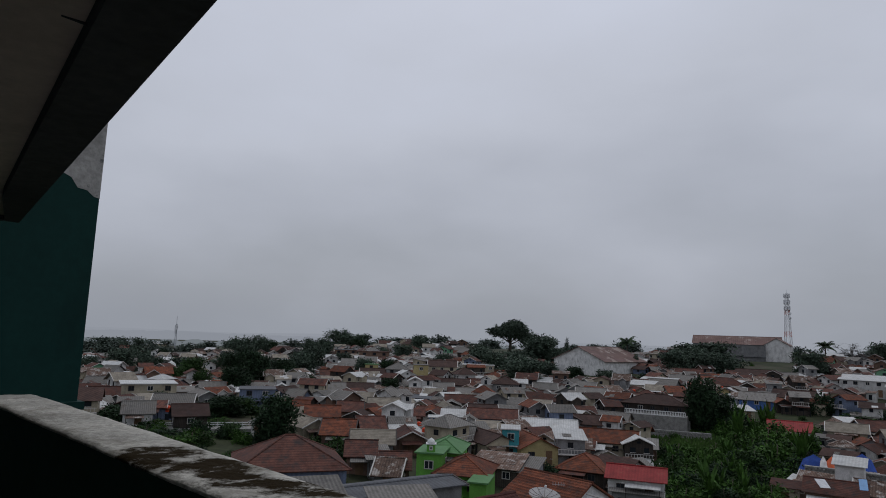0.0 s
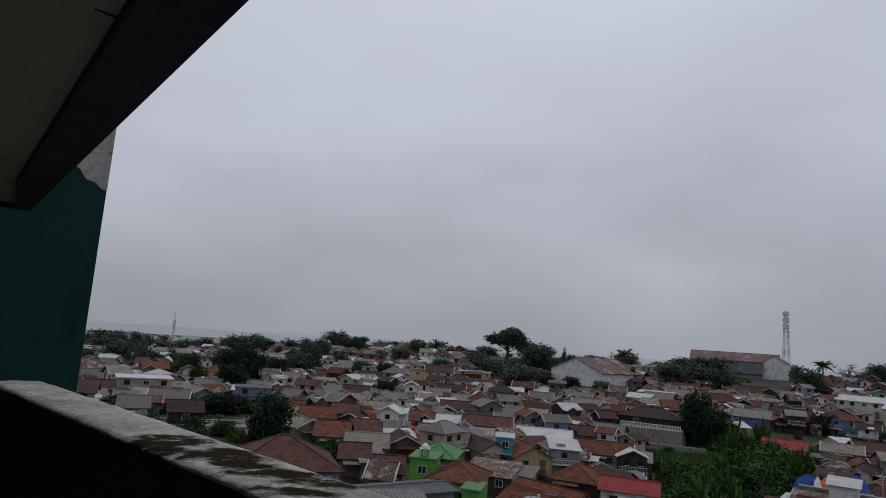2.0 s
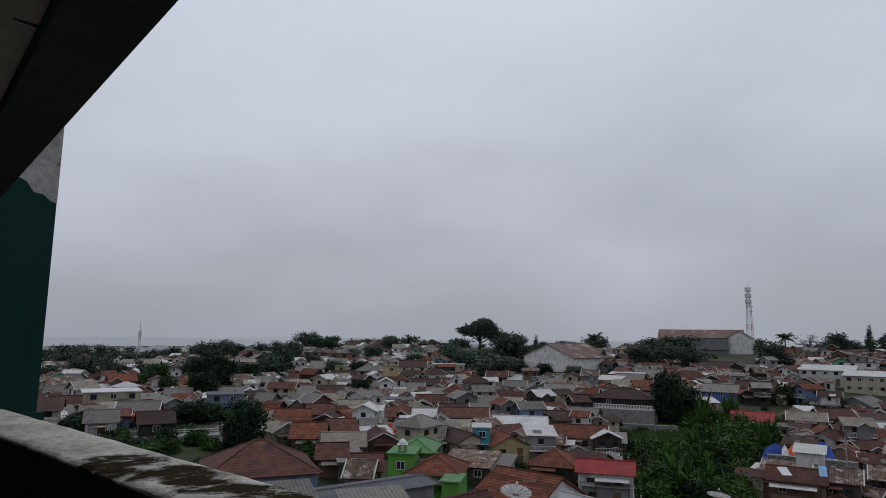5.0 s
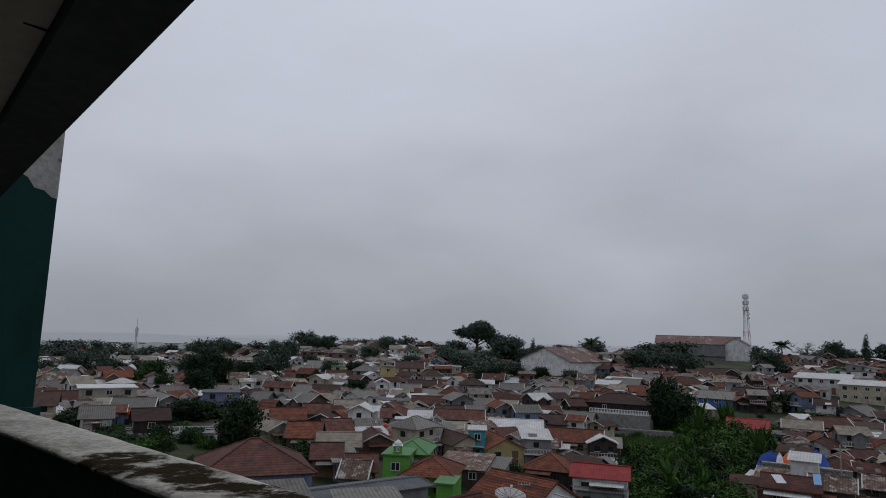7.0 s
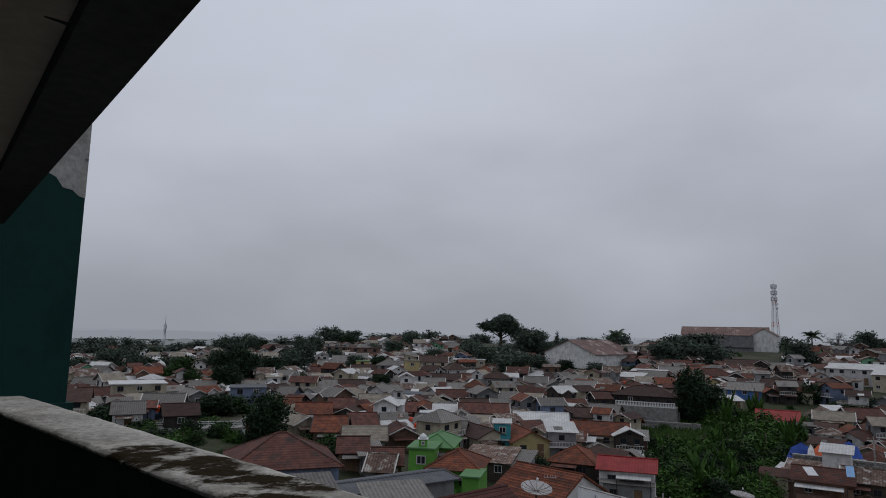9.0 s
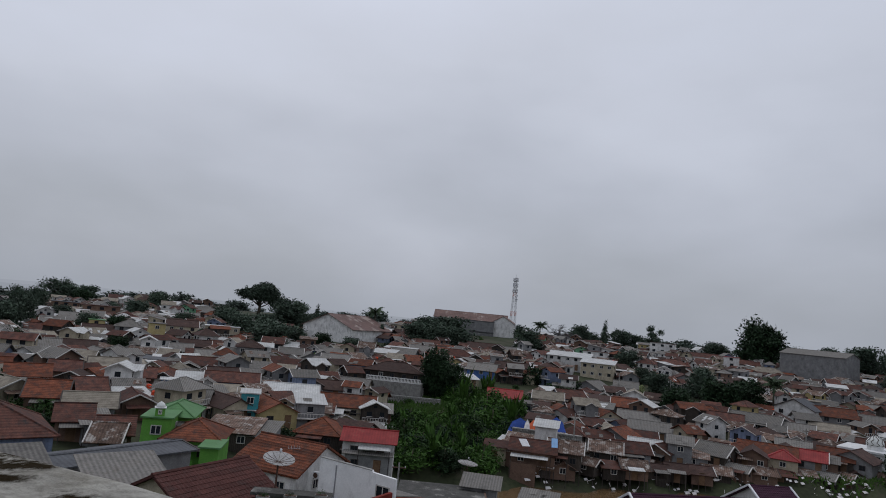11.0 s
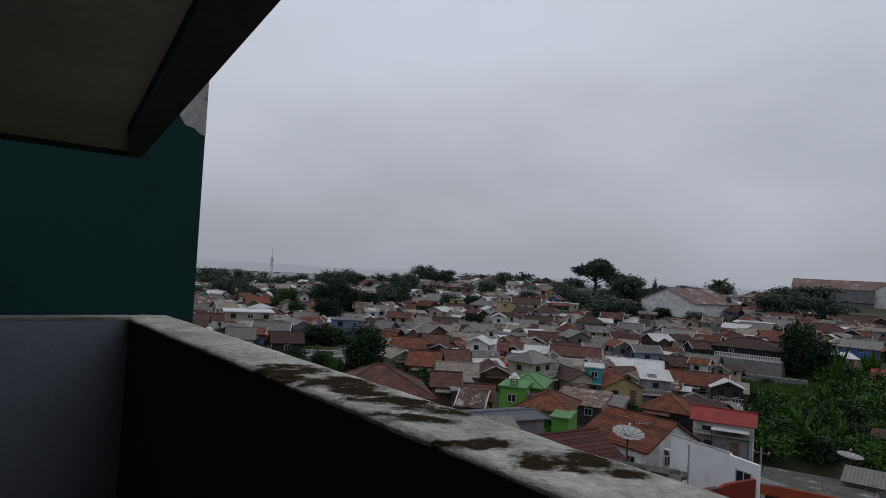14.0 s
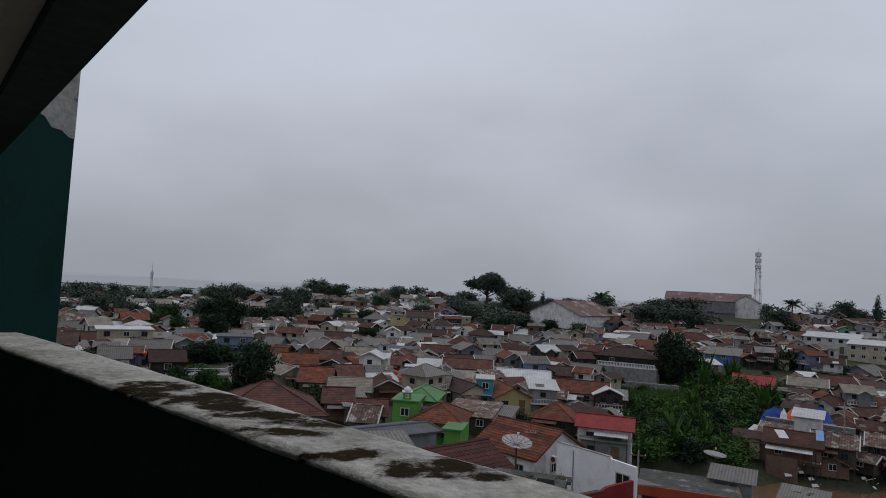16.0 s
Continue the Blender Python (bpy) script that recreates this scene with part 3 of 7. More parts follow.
def doorway(parent, x, y, z0, w=0.9, h=2.0):
    key = ("door", round(w, 2), round(h, 2))

    def make():
        return Build().box(-w / 2, w / 2, -0.05, 0.02, 0, h).box(-w / 2 - 0.08, -w / 2, -0.08, 0.02, 0, h + 0.08).box(w / 2, w / 2 + 0.08, -0.08, 0.02, 0, h + 0.08).box(-w / 2, w / 2, -0.08, 0.02, h, h + 0.08)
    ob = new("door", shared(key, make, M_DOOR))
    ob.parent = parent
    ob.matrix_basis = pose(x, y, z0)
    return ob


ROOF_WORDS = {"P": "pink-brown sheet", "m": "maroon tile", "x": "blackened flat concrete", "R": "deep red glazed tile", "o": "orange clay tile", "r": "red-brown clay tile", "b": "dark brown tile", "g": "weathered grey sheet", "w": "pale metal sheet", "d": "dark grey sheet", "k": "red metal sheet",
              "u": "patched rusty sheet", "n": "green", "p": "purple glazed tile", "c": "pale buff tile"}
WALL_WORDS = {"W": "bright white", "w": "white", "c": "cream", "g": "grey rendered", "d": "dark timber", "t": "teal", "b": "blue-grey", "B": "bright blue", "n": "mint green", "L": "lime green", "y": "pale yellow",
              "p": "salmon pink", "s": "bare brick", "r": "red painted", "O": "orange-red"}


class Bag:
    """Makes each sheet, cap and slab of a roof a part of its own."""

    def __init__(self, parent, material):
        self.parent, self.material = parent, material

    def slab(self, *a):
        part("roof_slope", Build().slab(*a), self.material, self.parent)
        return self

    def tube(self, pts, rad, sides):
        part("ridge_cap", Build().tube(pts, rad, sides), self.material, self.parent)
        return self

    def box(self, *a):
        part("roof_slab", Build().box(*a), self.material, self.parent)
        return self


def courses(parent, w, d, top, p, e, material):
    """Tile courses lapping down both slopes of a ridged roof, each a long stepped strip with rolled tiles."""
    hx, hy = w / 2 + e, d / 2 + e
    rz, ez = top + d / 2 * p + 0.1, top - e * p + 0.1
    run = math.hypot(hy, rz - ez)
    n = int(run / 0.34)
    strip = Build()
    cols = max(8, int(2 * hx / 0.24))
    vs, fs = [], []
    for k in range(2 * cols + 1):
        q = -hx + hx * k / cols
        z = 0.03 if k % 2 else 0.0
        vs += [(q, 0, z + 0.012), (q, 0.37, z - 0.012), (q, 0, -0.03)]
    for k in range(2 * cols):
        a, c = 3 * k, 3 * (k + 1)
        fs += [(a, c, c + 1, a + 1), (a + 2, c + 2, c, a)]
    strip.v, strip.f = vs, fs
    me = strip.mesh("tile_course", material)
    for sgn in (-1, 1):
        for k in range(n):
            s = (k + 0.0) / n
            o = new("tile_course", me)
            o.parent = parent
            slope = math.degrees(math.atan2(rz - ez, hy))
            o.matrix_basis = pose(0, sgn * hy * (1 - s), ez + (rz - ez) * s + 0.03, 0, 0, 0 if sgn < 0 else 180) @ pose(0, 0, 0, slope, 0, 0)


def verges(parent, w, d, top, p, e):
    """White barge boards along the gable ends."""
    hx, hy = w / 2 + e + 0.02, d / 2 + e
    rz, ez = top + d / 2 * p + 0.16, top - e * p + 0.16
    for sx in (-1, 1):
        for sy in (-1, 1):
            part("barge_board", Build().tube([(sx * hx, sy * hy, ez), (sx * hx, 0, rz)], 0.13, 4), M_WHITE_METAL, parent)


def house(x, y, w, d, yaw, kind, roof, wall, storeys=1, pitch=None, z=None, lift=0.0, high=2.7, panes=True, eave=0.45, label="", name="house", rng=None, tiles=False):
    """A house, its front to -y of its own frame. kind: G ridge across, E gable to the front, H hipped, F flat, S sloping sheet."""
    rng = rng or random.Random(int(abs(x) * 131 + abs(y) * 17 + w * 7))
    far = math.hypot(x, y) > 240
    HOUSES.append((x, y, w, d))
    if z is None:
        bank = river_gap(x, y) < 14
        wall = rng.choice("sdgcdsg") if bank and wall == "w" else rng.choice("wwcgg") if wall == "w" else wall
        roof = rng.choice("oor") if roof == "o" else rng.choice("rrrb") if roof == "r" else rng.choice("wwgc") if roof == "w" and w < 9 else roof
        high = rng.uniform(2.15, 2.55)
    below = 3.0 if z is None else z - land(x, y) + 1.5
    z = land(x, y) if z is None else z
    words = label or "%s %s house with a %s roof" % ({1: "single-storey", 2: "two-storey", 3: "three-storey"}[storeys], WALL_WORDS[wall], ROOF_WORDS[roof])
    if lift:
        words = words + " on stilts"
    h = thing(name, pose(x, y, z, 0, 0, yaw), words, "house", group="hillside houses")
    hx, hy, top = w / 2, d / 2, lift + high * storeys
    drop = lift - 0.05 if lift else -below
    p = pitch if pitch is not None else {"G": 0.48, "E": 0.48, "H": 0.48, "F": 0.0, "S": 0.16}[kind]
    b = Build()
    if kind == "E":
        b.prism([(-hx, drop), (hx, drop), (hx, top), (0, top + hx * p), (-hx, top)], "y", -hy, hy)
    elif kind == "G":
        b.prism([(-hy, drop), (hy, drop), (hy, top), (0, top + hy * p), (-hy, top)], "x", -hx, hx)
    elif kind == "S":
        b.prism([(-hy, drop), (hy, drop), (hy, top + d * p), (-hy, top)], "x", -hx, hx)
    else:
        b.box(-hx, hx, -hy, hy, drop, top)
    part("wall", b, WALL[wall], h)
    e, t = eave, 0.12
    r = Bag(h, ROOF[roof])
    sag = rng.uniform(-0.05, 0.05)
    if kind == "G":
        rz = top + hy * p + 0.1
        ez = top - e * p + 0.1
        r.slab((-hx - e, -hy - e, ez), (hx + e, -hy - e, ez + sag), (hx + e, 0, rz), (-hx - e, 0, rz), t)
        r.slab((hx + e, hy + e, ez), (-hx - e, hy + e, ez), (-hx - e, 0, rz), (hx + e, 0, rz), t)
        r.tube([(-hx - e - 0.03, 0, rz), (hx + e + 0.03, 0, rz)], 0.13, 6)
    elif kind == "E":
        rz = top + hx * p + 0.1
        ez = top - e * p + 0.1
        r.slab((-hx - e, hy + e, ez), (-hx - e, -hy - e, ez + sag), (0, -hy - e, rz), (0, hy + e, rz), t)
        r.slab((hx + e, -hy - e, ez), (hx + e, hy + e, ez), (0, hy + e, rz), (0, -hy - e, rz), t)
        r.tube([(0, -hy - e - 0.03, rz), (0, hy + e + 0.03, rz)], 0.13, 6)
    elif kind == "H":
        m_ = min(hx, hy)
        rz = top + (m_ + e) * p
        rx, ry = hx - m_ + 0.2, hy - m_ + 0.02
        ez = top - 0.05
        A, B_, C, D = (-hx - e, -hy - e, ez), (hx + e, -hy - e, ez), (hx + e, hy + e, ez), (-hx - e, hy + e, ez)
        if hx >= hy:
            P, Q = (-rx, 0, rz), (rx, 0, rz)
            r.slab(A, B_, Q, P, t).slab(C, D, P, Q, t)
            r.slab(B_, C, Q, Q, t).slab(D, A, P, P, t)
        else:
            P, Q = (0, -ry, rz), (0, ry, rz)
            r.slab(B_, C, Q, P, t).slab(D, A, P, Q, t)
            r.slab(A, B_, P, P, t).slab(C, D, Q, Q, t)
        r.tube([P, Q], 0.14, 6)
        for c0, c1 in ((A, P), (D, P if hx >= hy else Q), (B_, Q if hx >= hy else P), (C, Q)):
            r.tube([c0, c1], 0.11, 5)
    elif kind == "S":
        r.slab((-hx - e, -hy - e, top - e * p + 0.1), (hx + e, -hy - e, top - e * p + 0.1 + sag), (hx + e, hy + e, top + (d + e) * p + 0.1), (-hx - e, hy + e, top + (d + e) * p + 0.1 + sag), 0.07)
        if roof in "uwg" and w > 4:
            for k in range(3):
                px, py = rng.uniform(-hx * 0.8, hx * 0.5), rng.uniform(-hy, hy * 0.3)
                zz = top + (py + hy) * p + 0.135
                r.slab((px, py, zz), (px + 1.1, py, zz + 0.02), (px + 1.1, py + 1.8, zz + 1.8 * p), (px, py + 1.8, zz + 1.8 * p), 0.03)
    else:
        r.box(-hx - 0.25, hx + 0.25, -hy - 0.25, hy + 0.25, top, top + 0.16)
        if storeys > 1:
            r.box(-hx - 0.2, hx + 0.2, -hy - 0.7, -hy, high - 0.1, high)
    if tiles:
        courses(h, w, d, top, p, e, ROOF[roof])
        if roof == "p":
            verges(h, w, d, top, p, e)
    if not far and kind in "GE" and not tiles and rng.random() < 0.55:
        boards = M_FRAME if rng.random() < 0.6 else M_DARKFRAME
        a_, c_ = (hx, hy) if kind == "G" else (hy, hx)
        hi, lo = top + c_ * p + 0.1, top - e * p + 0.1
        for s1 in ((-1, 1) if kind == "G" else (-1,)):
            for s2 in (-1, 1):
                q0, q1 = (s1 * (a_ + e + 0.03), s2 * (c_ + e), lo), (s1 * (a_ + e + 0.03), 0, hi)
                if kind == "E":
                    q0, q1 = (q0[1], q0[0], lo), (0, q1[0], hi)
                part("barge_board", Build().tube([q0, q1], 0.11, 4), boards, h)
    if lift:
        for k in range(max(3, int(w / 1.6)) + 1):
            px = -hx + 0.1 + (w - 0.2) * k / max(3, int(w / 1.6))
            part("stilt", Build().tube([(px, -hy + 0.15, -3), (px + rng.uniform(-0.1, 0.1), -hy + 0.1, lift + 0.1)], 0.07, 5), M_DARKFRAME, h)
    if panes:
        wide = 1.1 if not far else 1.3
        for s in range(storeys):
            zc = lift + high * s + 1.45
            cnt = max(1, int(w / (2.6 if not far else 3.2)))
            dk = rng.randrange(cnt + 1)
            for k in range(cnt):
                px = -hx + w * (k + 0.5) / cnt + rng.uniform(-0.2, 0.2)
                if s == 0 and k == dk:
                    doorway(h, px, -hy, lift)
                else:
                    window(h, px, -hy, zc, wide, 1.0, "front", rng.random() < 0.6, not far)
            if d > 3 and not far:
                window(h, hx, rng.uniform(-0.2, 0.2) * d, zc, 0.9, 0.9, "right", rng.random() < 0.6)
                window(h, -hx, rng.uniform(-0.2, 0.2) * d, zc, 0.9, 0.9, "left", rng.random() < 0.6)
        if not far and rng.random() < 0.75 and storeys == 1 and kind in "GEH" and w > 3.4:
            # a lean-to awning over the front
            aw = rng.uniform(0.5, 0.9) * w
            ax = rng.uniform(-0.5, 0.5) * (w - aw)
            if rng.random() < 0.6:
                part("porch_wall", Build().box(ax - aw / 2, ax + aw * 0.2, -hy - 1.42, -hy - 1.3, -2, lift + 0.85), WALL[wall], h)
            part("awning", Build().slab((ax - aw / 2, -hy - 1.5, lift + 1.85), (ax + aw / 2, -hy - 1.5, lift + 1.9), (ax + aw / 2, -hy, lift + 2.15), (ax - aw / 2, -hy, lift + 2.15), 0.06),
                 ROOF[rng.choice("gwugr")], h)
            for sx in (-1, 1):
                part("post", Build().box(ax + sx * (aw / 2 - 0.1) - 0.05, ax + sx * (aw / 2 - 0.1) + 0.05, -hy - 1.45, -hy - 1.35, -2, lift + 1.87), M_DARKFRAME, h)
    return h


def packed_house(bins, x, y, w, d, yaw, kind, roof, wall, storeys, rng):
    """A plainer house of the crowd behind, its faces put to the walls, roofs and openings of all of them."""
    HOUSES.append((x, y, w, d))
    m = pose(x, y, land(x, y), 0, 0, yaw)
    hs = rng.uniform(2.0, 2.4)
    hx, hy, top, e, t, drop = w / 2, d / 2, hs * storeys, rng.uniform(0.35, 0.7), 0.1, -3.0
    p = {"S": 0.16, "F": 0}.get(kind, rng.uniform(0.4, 0.6))
    b, r, o, trim, patch, extra = Build(), Build(), Build(), Build(), Build(), Build()
    boards = rng.random() < 0.5
    if kind == "E":
        b.prism([(-hx, drop), (hx, drop), (hx, top), (0, top + hx * p), (-hx, top)], "y", -hy, hy)
        rz, ez = top + hx * p + 0.1, top - e * p + 0.1
        r.slab((-hx - e, hy + e, ez), (-hx - e, -hy - e, ez), (0, -hy - e, rz), (0, hy + e, rz), t)
        r.slab((hx + e, -hy - e, ez), (hx + e, hy + e, ez), (0, hy + e, rz), (0, -hy - e, rz), t)
        if boards:
            for sx in (-1, 1):
                trim.tube([(sx * (hx + e), -hy - e - 0.03, ez), (0, -hy - e - 0.03, rz)], 0.09, 4)
        o.box(-0.3, 0.3, -hy - 0.04, -hy + 0.02, top + 0.1, top + 0.1 + hx * p * 0.35)
    elif kind == "S":
        b.prism([(-hy, drop), (hy, drop), (hy, top + d * p), (-hy, top)], "x", -hx, hx)
        r.slab((-hx - e, -hy - e, top - e * p + 0.1), (hx + e, -hy - e, top - e * p + 0.1 + rng.uniform(-0.15, 0.15)), (hx + e, hy + e, top + (d + e) * p + 0.1), (-hx - e, hy + e, top + (d + e) * p + 0.1), 0.07)
        for k in range(rng.randrange(4)):
            px, py = rng.uniform(-hx, hx * 0.5), rng.uniform(-hy, hy * 0.4)
            zz = top + (py + hy) * p + 0.13
            patch.slab((px, py, zz), (px + 1.0, py, zz + 0.02), (px + 1.1, py + 1.6, zz + 1.6 * p), (px, py + 1.6, zz + 1.6 * p), 0.03)
    elif kind == "H":
        b.box(-hx, hx, -hy, hy, drop, top)
        q = min(hx, hy)
        rz, ez = top + (q + e) * p, top - 0.05
        A, B, C, D = (-hx - e, -hy - e, ez), (hx + e, -hy - e, ez), (hx + e, hy + e, ez), (-hx - e, hy + e, ez)
        if hx >= hy:
            P, Q = (-hx + q - 0.2, 0, rz), (hx - q + 0.2, 0, rz)
            r.face(A, B, Q, P).face(C, D, P, Q).face(B, C, Q).face(D, A, P)
        else:
            P, Q = (0, -hy + q - 0.2, rz), (0, hy - q + 0.2, rz)
            r.face(B, C, Q, P).face(D, A, P, Q).face(A, B, P).face(C, D, Q)
        r.face(D, C, B, A)
        for c0, c1 in ((A, P), (B, Q if hx >= hy else P), (P, Q)):
            r.tube([c0, c1], 0.1, 4)
    else:
        b.prism([(-hy, drop), (hy, drop), (hy, top), (0, top + hy * p), (-hy, top)], "x", -hx, hx)
        rz, ez = top + hy * p + 0.1, top - e * p + 0.1
        sag = rng.uniform(-0.12, 0.12)
        r.slab((-hx - e, -hy - e, ez), (hx + e, -hy - e, ez + sag), (hx + e, 0, rz), (-hx - e, 0, rz), t)
        r.slab((hx + e, hy + e, ez), (-hx - e, hy + e, ez), (-hx - e, 0, rz), (hx + e, 0, rz), t)
        if boards:
            for sx in (-1, 1):
                for sy in (-1, 1):
                    trim.tube([(sx * (hx + e + 0.03), sy * (hy + e), ez), (sx * (hx + e + 0.03), 0, rz)], 0.08, 4)
        if rng.random() < 0.35:
            # a small gable standing out of the front slope
            gw, gx = w * rng.uniform(0.2, 0.28), rng.uniform(-0.25, 0.25) * w
            gz = top - 0.1 + gw * p
            b.prism([(gx - gw, drop), (gx + gw, drop), (gx + gw, top - 0.1), (gx, gz), (gx - gw, top - 0.1)], "y", -hy - 1.0, -hy + 1.0)
            for sx in (-1, 1):
                r.slab((gx + sx * (gw + 0.3), -hy - 1.3, top - 0.1 - 0.3 * p), (gx + sx * (gw + 0.3), 0, top - 0.1 - 0.3 * p), (gx, 0, gz + 0.1), (gx, -hy - 1.3, gz + 0.1), 0.09)
                trim.tube([(gx + sx * (gw + 0.3), -hy - 1.33, top - 0.1 - 0.3 * p), (gx, -hy - 1.33, gz + 0.1)], 0.08, 4)
            o.box(gx - 0.35, gx + 0.35, -hy - 1.05, -hy - 0.98, 0.9, 1.7)
        elif rng.random() < 0.45:
            for k in range(rng.randrange(1, 4)):
                px, f0 = rng.uniform(-hx, hx * 0.6), rng.uniform(0.05, 0.5)
                f1, pw = f0 + rng.uniform(0.2, 0.4), rng.uniform(0.5, 1.3)
                lift_ = lambda f: (-(hy + e) * (1 - f), ez + (rz - ez) * f + 0.05)
                (y0, z0), (y1, z1) = lift_(f0), lift_(f1)
                patch.slab((px, y0, z0), (px + pw, y0, z0 + 0.02), (px + pw, y1, z1 + 0.03), (px, y1, z1), 0.03)
    for s in range(storeys):
        cnt = max(1, int(w / 2.2))
        for k in range(cnt):
            px = -hx + w * (k + 0.5) / cnt + rng.uniform(-0.3, 0.3)
            ww = rng.uniform(0.35, 0.6)
            if rng.random() < 0.7:
                o.box(px - ww, px + ww, -hy - 0.05, -hy + 0.02, hs * s + 0.9, hs * s + 1.75)
                trim.box(px - ww - 0.07, px + ww + 0.07, -hy - 0.08, -hy + 0.02, hs * s + 0.82, hs * s + 0.9)
            else:
                o.box(px - 0.42, px + 0.42, -hy - 0.05, -hy + 0.02, hs * s, hs * s + 1.9)
        o.box(hx - 0.02, hx + 0.05, -0.5, 0.4, hs * s + 0.9, hs * s + 1.75).box(-hx - 0.05, -hx + 0.02, -0.4, 0.5, hs * s + 0.9, hs * s + 1.75)
        if s:
            # an upper balcony with a rail
            trim.box(-hx, hx, -hy - 0.9, -hy, hs * s - 0.12, hs * s)
            trim.box(-hx, hx, -hy - 0.9, -hy - 0.84, hs * s + 0.7, hs * s + 0.78)
            for k in range(int(w / 0.5) + 1):
                trim.box(-hx + 0.5 * k, -hx + 0.5 * k + 0.06, -hy - 0.9, -hy - 0.84, hs * s, hs * s + 0.7)
    lean = Build()
    if rng.random() < 0.7:
        aw = w * rng.uniform(0.45, 1.0)
        ax, out, low = rng.uniform(-0.5, 0.5) * (w - aw), rng.uniform(1.2, 2.4), rng.uniform(1.5, 1.8)
        lean.slab((ax - aw / 2, -hy - out, low), (ax + aw / 2, -hy - out, low + rng.uniform(-0.12, 0.12)), (ax + aw / 2, -hy, low + 0.4), (ax - aw / 2, -hy, low + 0.4), 0.06)
        for k in range(3):
            px = ax + (k - 1) * (aw / 2 - 0.1)
            o.box(px - 0.06, px + 0.06, -hy - out + 0.05, -hy - out + 0.17, -2.5, low)
        if rng.random() < 0.6:
            b.box(ax - aw / 2, ax + aw * rng.uniform(0, 0.4), -hy - out + 0.1, -hy - out + 0.2, drop, 0.75)
    if rng.random() < 0.45:
        sw, sd, sh = rng.uniform(1.5, 2.6), rng.uniform(1.8, 3), rng.uniform(1.7, 2.3)
        sx = rng.choice((-1, 1)) * (hx + sw / 2)
        b.box(sx - sw / 2, sx + sw / 2, -hy, -hy + sd, drop, sh)
        o.box(sx - 0.4, sx + 0.4, -hy - 0.05, -hy + 0.02, 0.2, 1.6)
        lean.slab((sx - sw / 2 - 0.2, -hy - 0.5, sh + 0.02), (sx + sw / 2 + 0.2, -hy - 0.5, sh + 0.02), (sx + sw / 2 + 0.2, -hy + sd + 0.2, sh + 0.5), (sx - sw / 2 - 0.2, -hy + sd + 0.2, sh + 0.5), 0.06)
    if rng.random() < 0.08:
        extra.lathe([(0.3, 0), (0.42, 0.05), (0.42, 0.9), (0.2, 1.1)], 9, (hx + 0.7, -hy + 0.2, rng.uniform(1.0, 2.0)))
        o.box(hx + 0.35, hx + 1.05, -hy - 0.15, -hy + 0.55, -2.5, 1.0)
    for key, bb in ((("wall", wall), b), (("roof", rng.choice("gwuugrr")), lean), (("roof", roof), r), (("roof", rng.choice("wgu")), patch), (("opening", ""), o), (("trim", ""), trim), (("tank", ""), extra)):
        if not bb.v:
            continue
        dest = bins.setdefault(key, Build())
        k = len(dest.v)
        dest.v += [tuple(m @ Vector(v)) for v in bb.v]
        dest.f += [tuple(i + k for i in f) for f in bb.f]


# ---- trees and shrubs ----
def leaf_cloud(blobs, count, size, seed, droop=0.0):
    """A crown: many small bent leaves in clumps on the skin of uneven blobs (centre, radii)."""
    rng = np.random.default_rng(seed)
    weights = np.array([b[1][0] * b[1][1] + b[1][0] * b[1][2] for b in blobs], float)
    n = count // 5
    pick = rng.choice(len(blobs), n, p=weights / weights.sum())
    c = np.array([b[0] for b in blobs], float)[pick]
    r = np.array([b[1] for b in blobs], float)[pick]
    d = rng.normal(size=(n, 3))
    d /= np.linalg.norm(d, axis=1)[:, None]
    spot = np.repeat(c + d * r * (0.45 + 0.6 * rng.random((n, 1)) ** 0.7), 5, 0)
    d = np.repeat(d, 5, 0)
    p = spot + rng.normal(size=spot.shape) * size * 1.3
    a = rng.normal(size=spot.shape)
    a[:, 2] -= droop
    a /= np.linalg.norm(a, axis=1)[:, None]
    s = np.cross(a, d * 0.8 + rng.normal(size=spot.shape) * 0.7 + np.array([0, 0, 0.5]))
    s /= np.maximum(np.linalg.norm(s, axis=1), 1e-6)[:, None]
    ln, wd = size * rng.uniform(0.8, 1.5, (len(p), 1)), size * rng.uniform(0.35, 0.6, (len(p), 1))
    b = Build()
    b.v = np.stack([p - a * ln, p + s * wd, p + a * ln, p - s * wd], 1).reshape(-1, 3).tolist()
    b.f = np.arange(4 * len(p)).reshape(-1, 4).tolist()
    return b


def raw_mesh(name, b, material):
    me = bpy.data.meshes.new(name)
    me.from_pydata(b.v, [], b.f)
    me.materials.append(material)
    me.update()
    return me


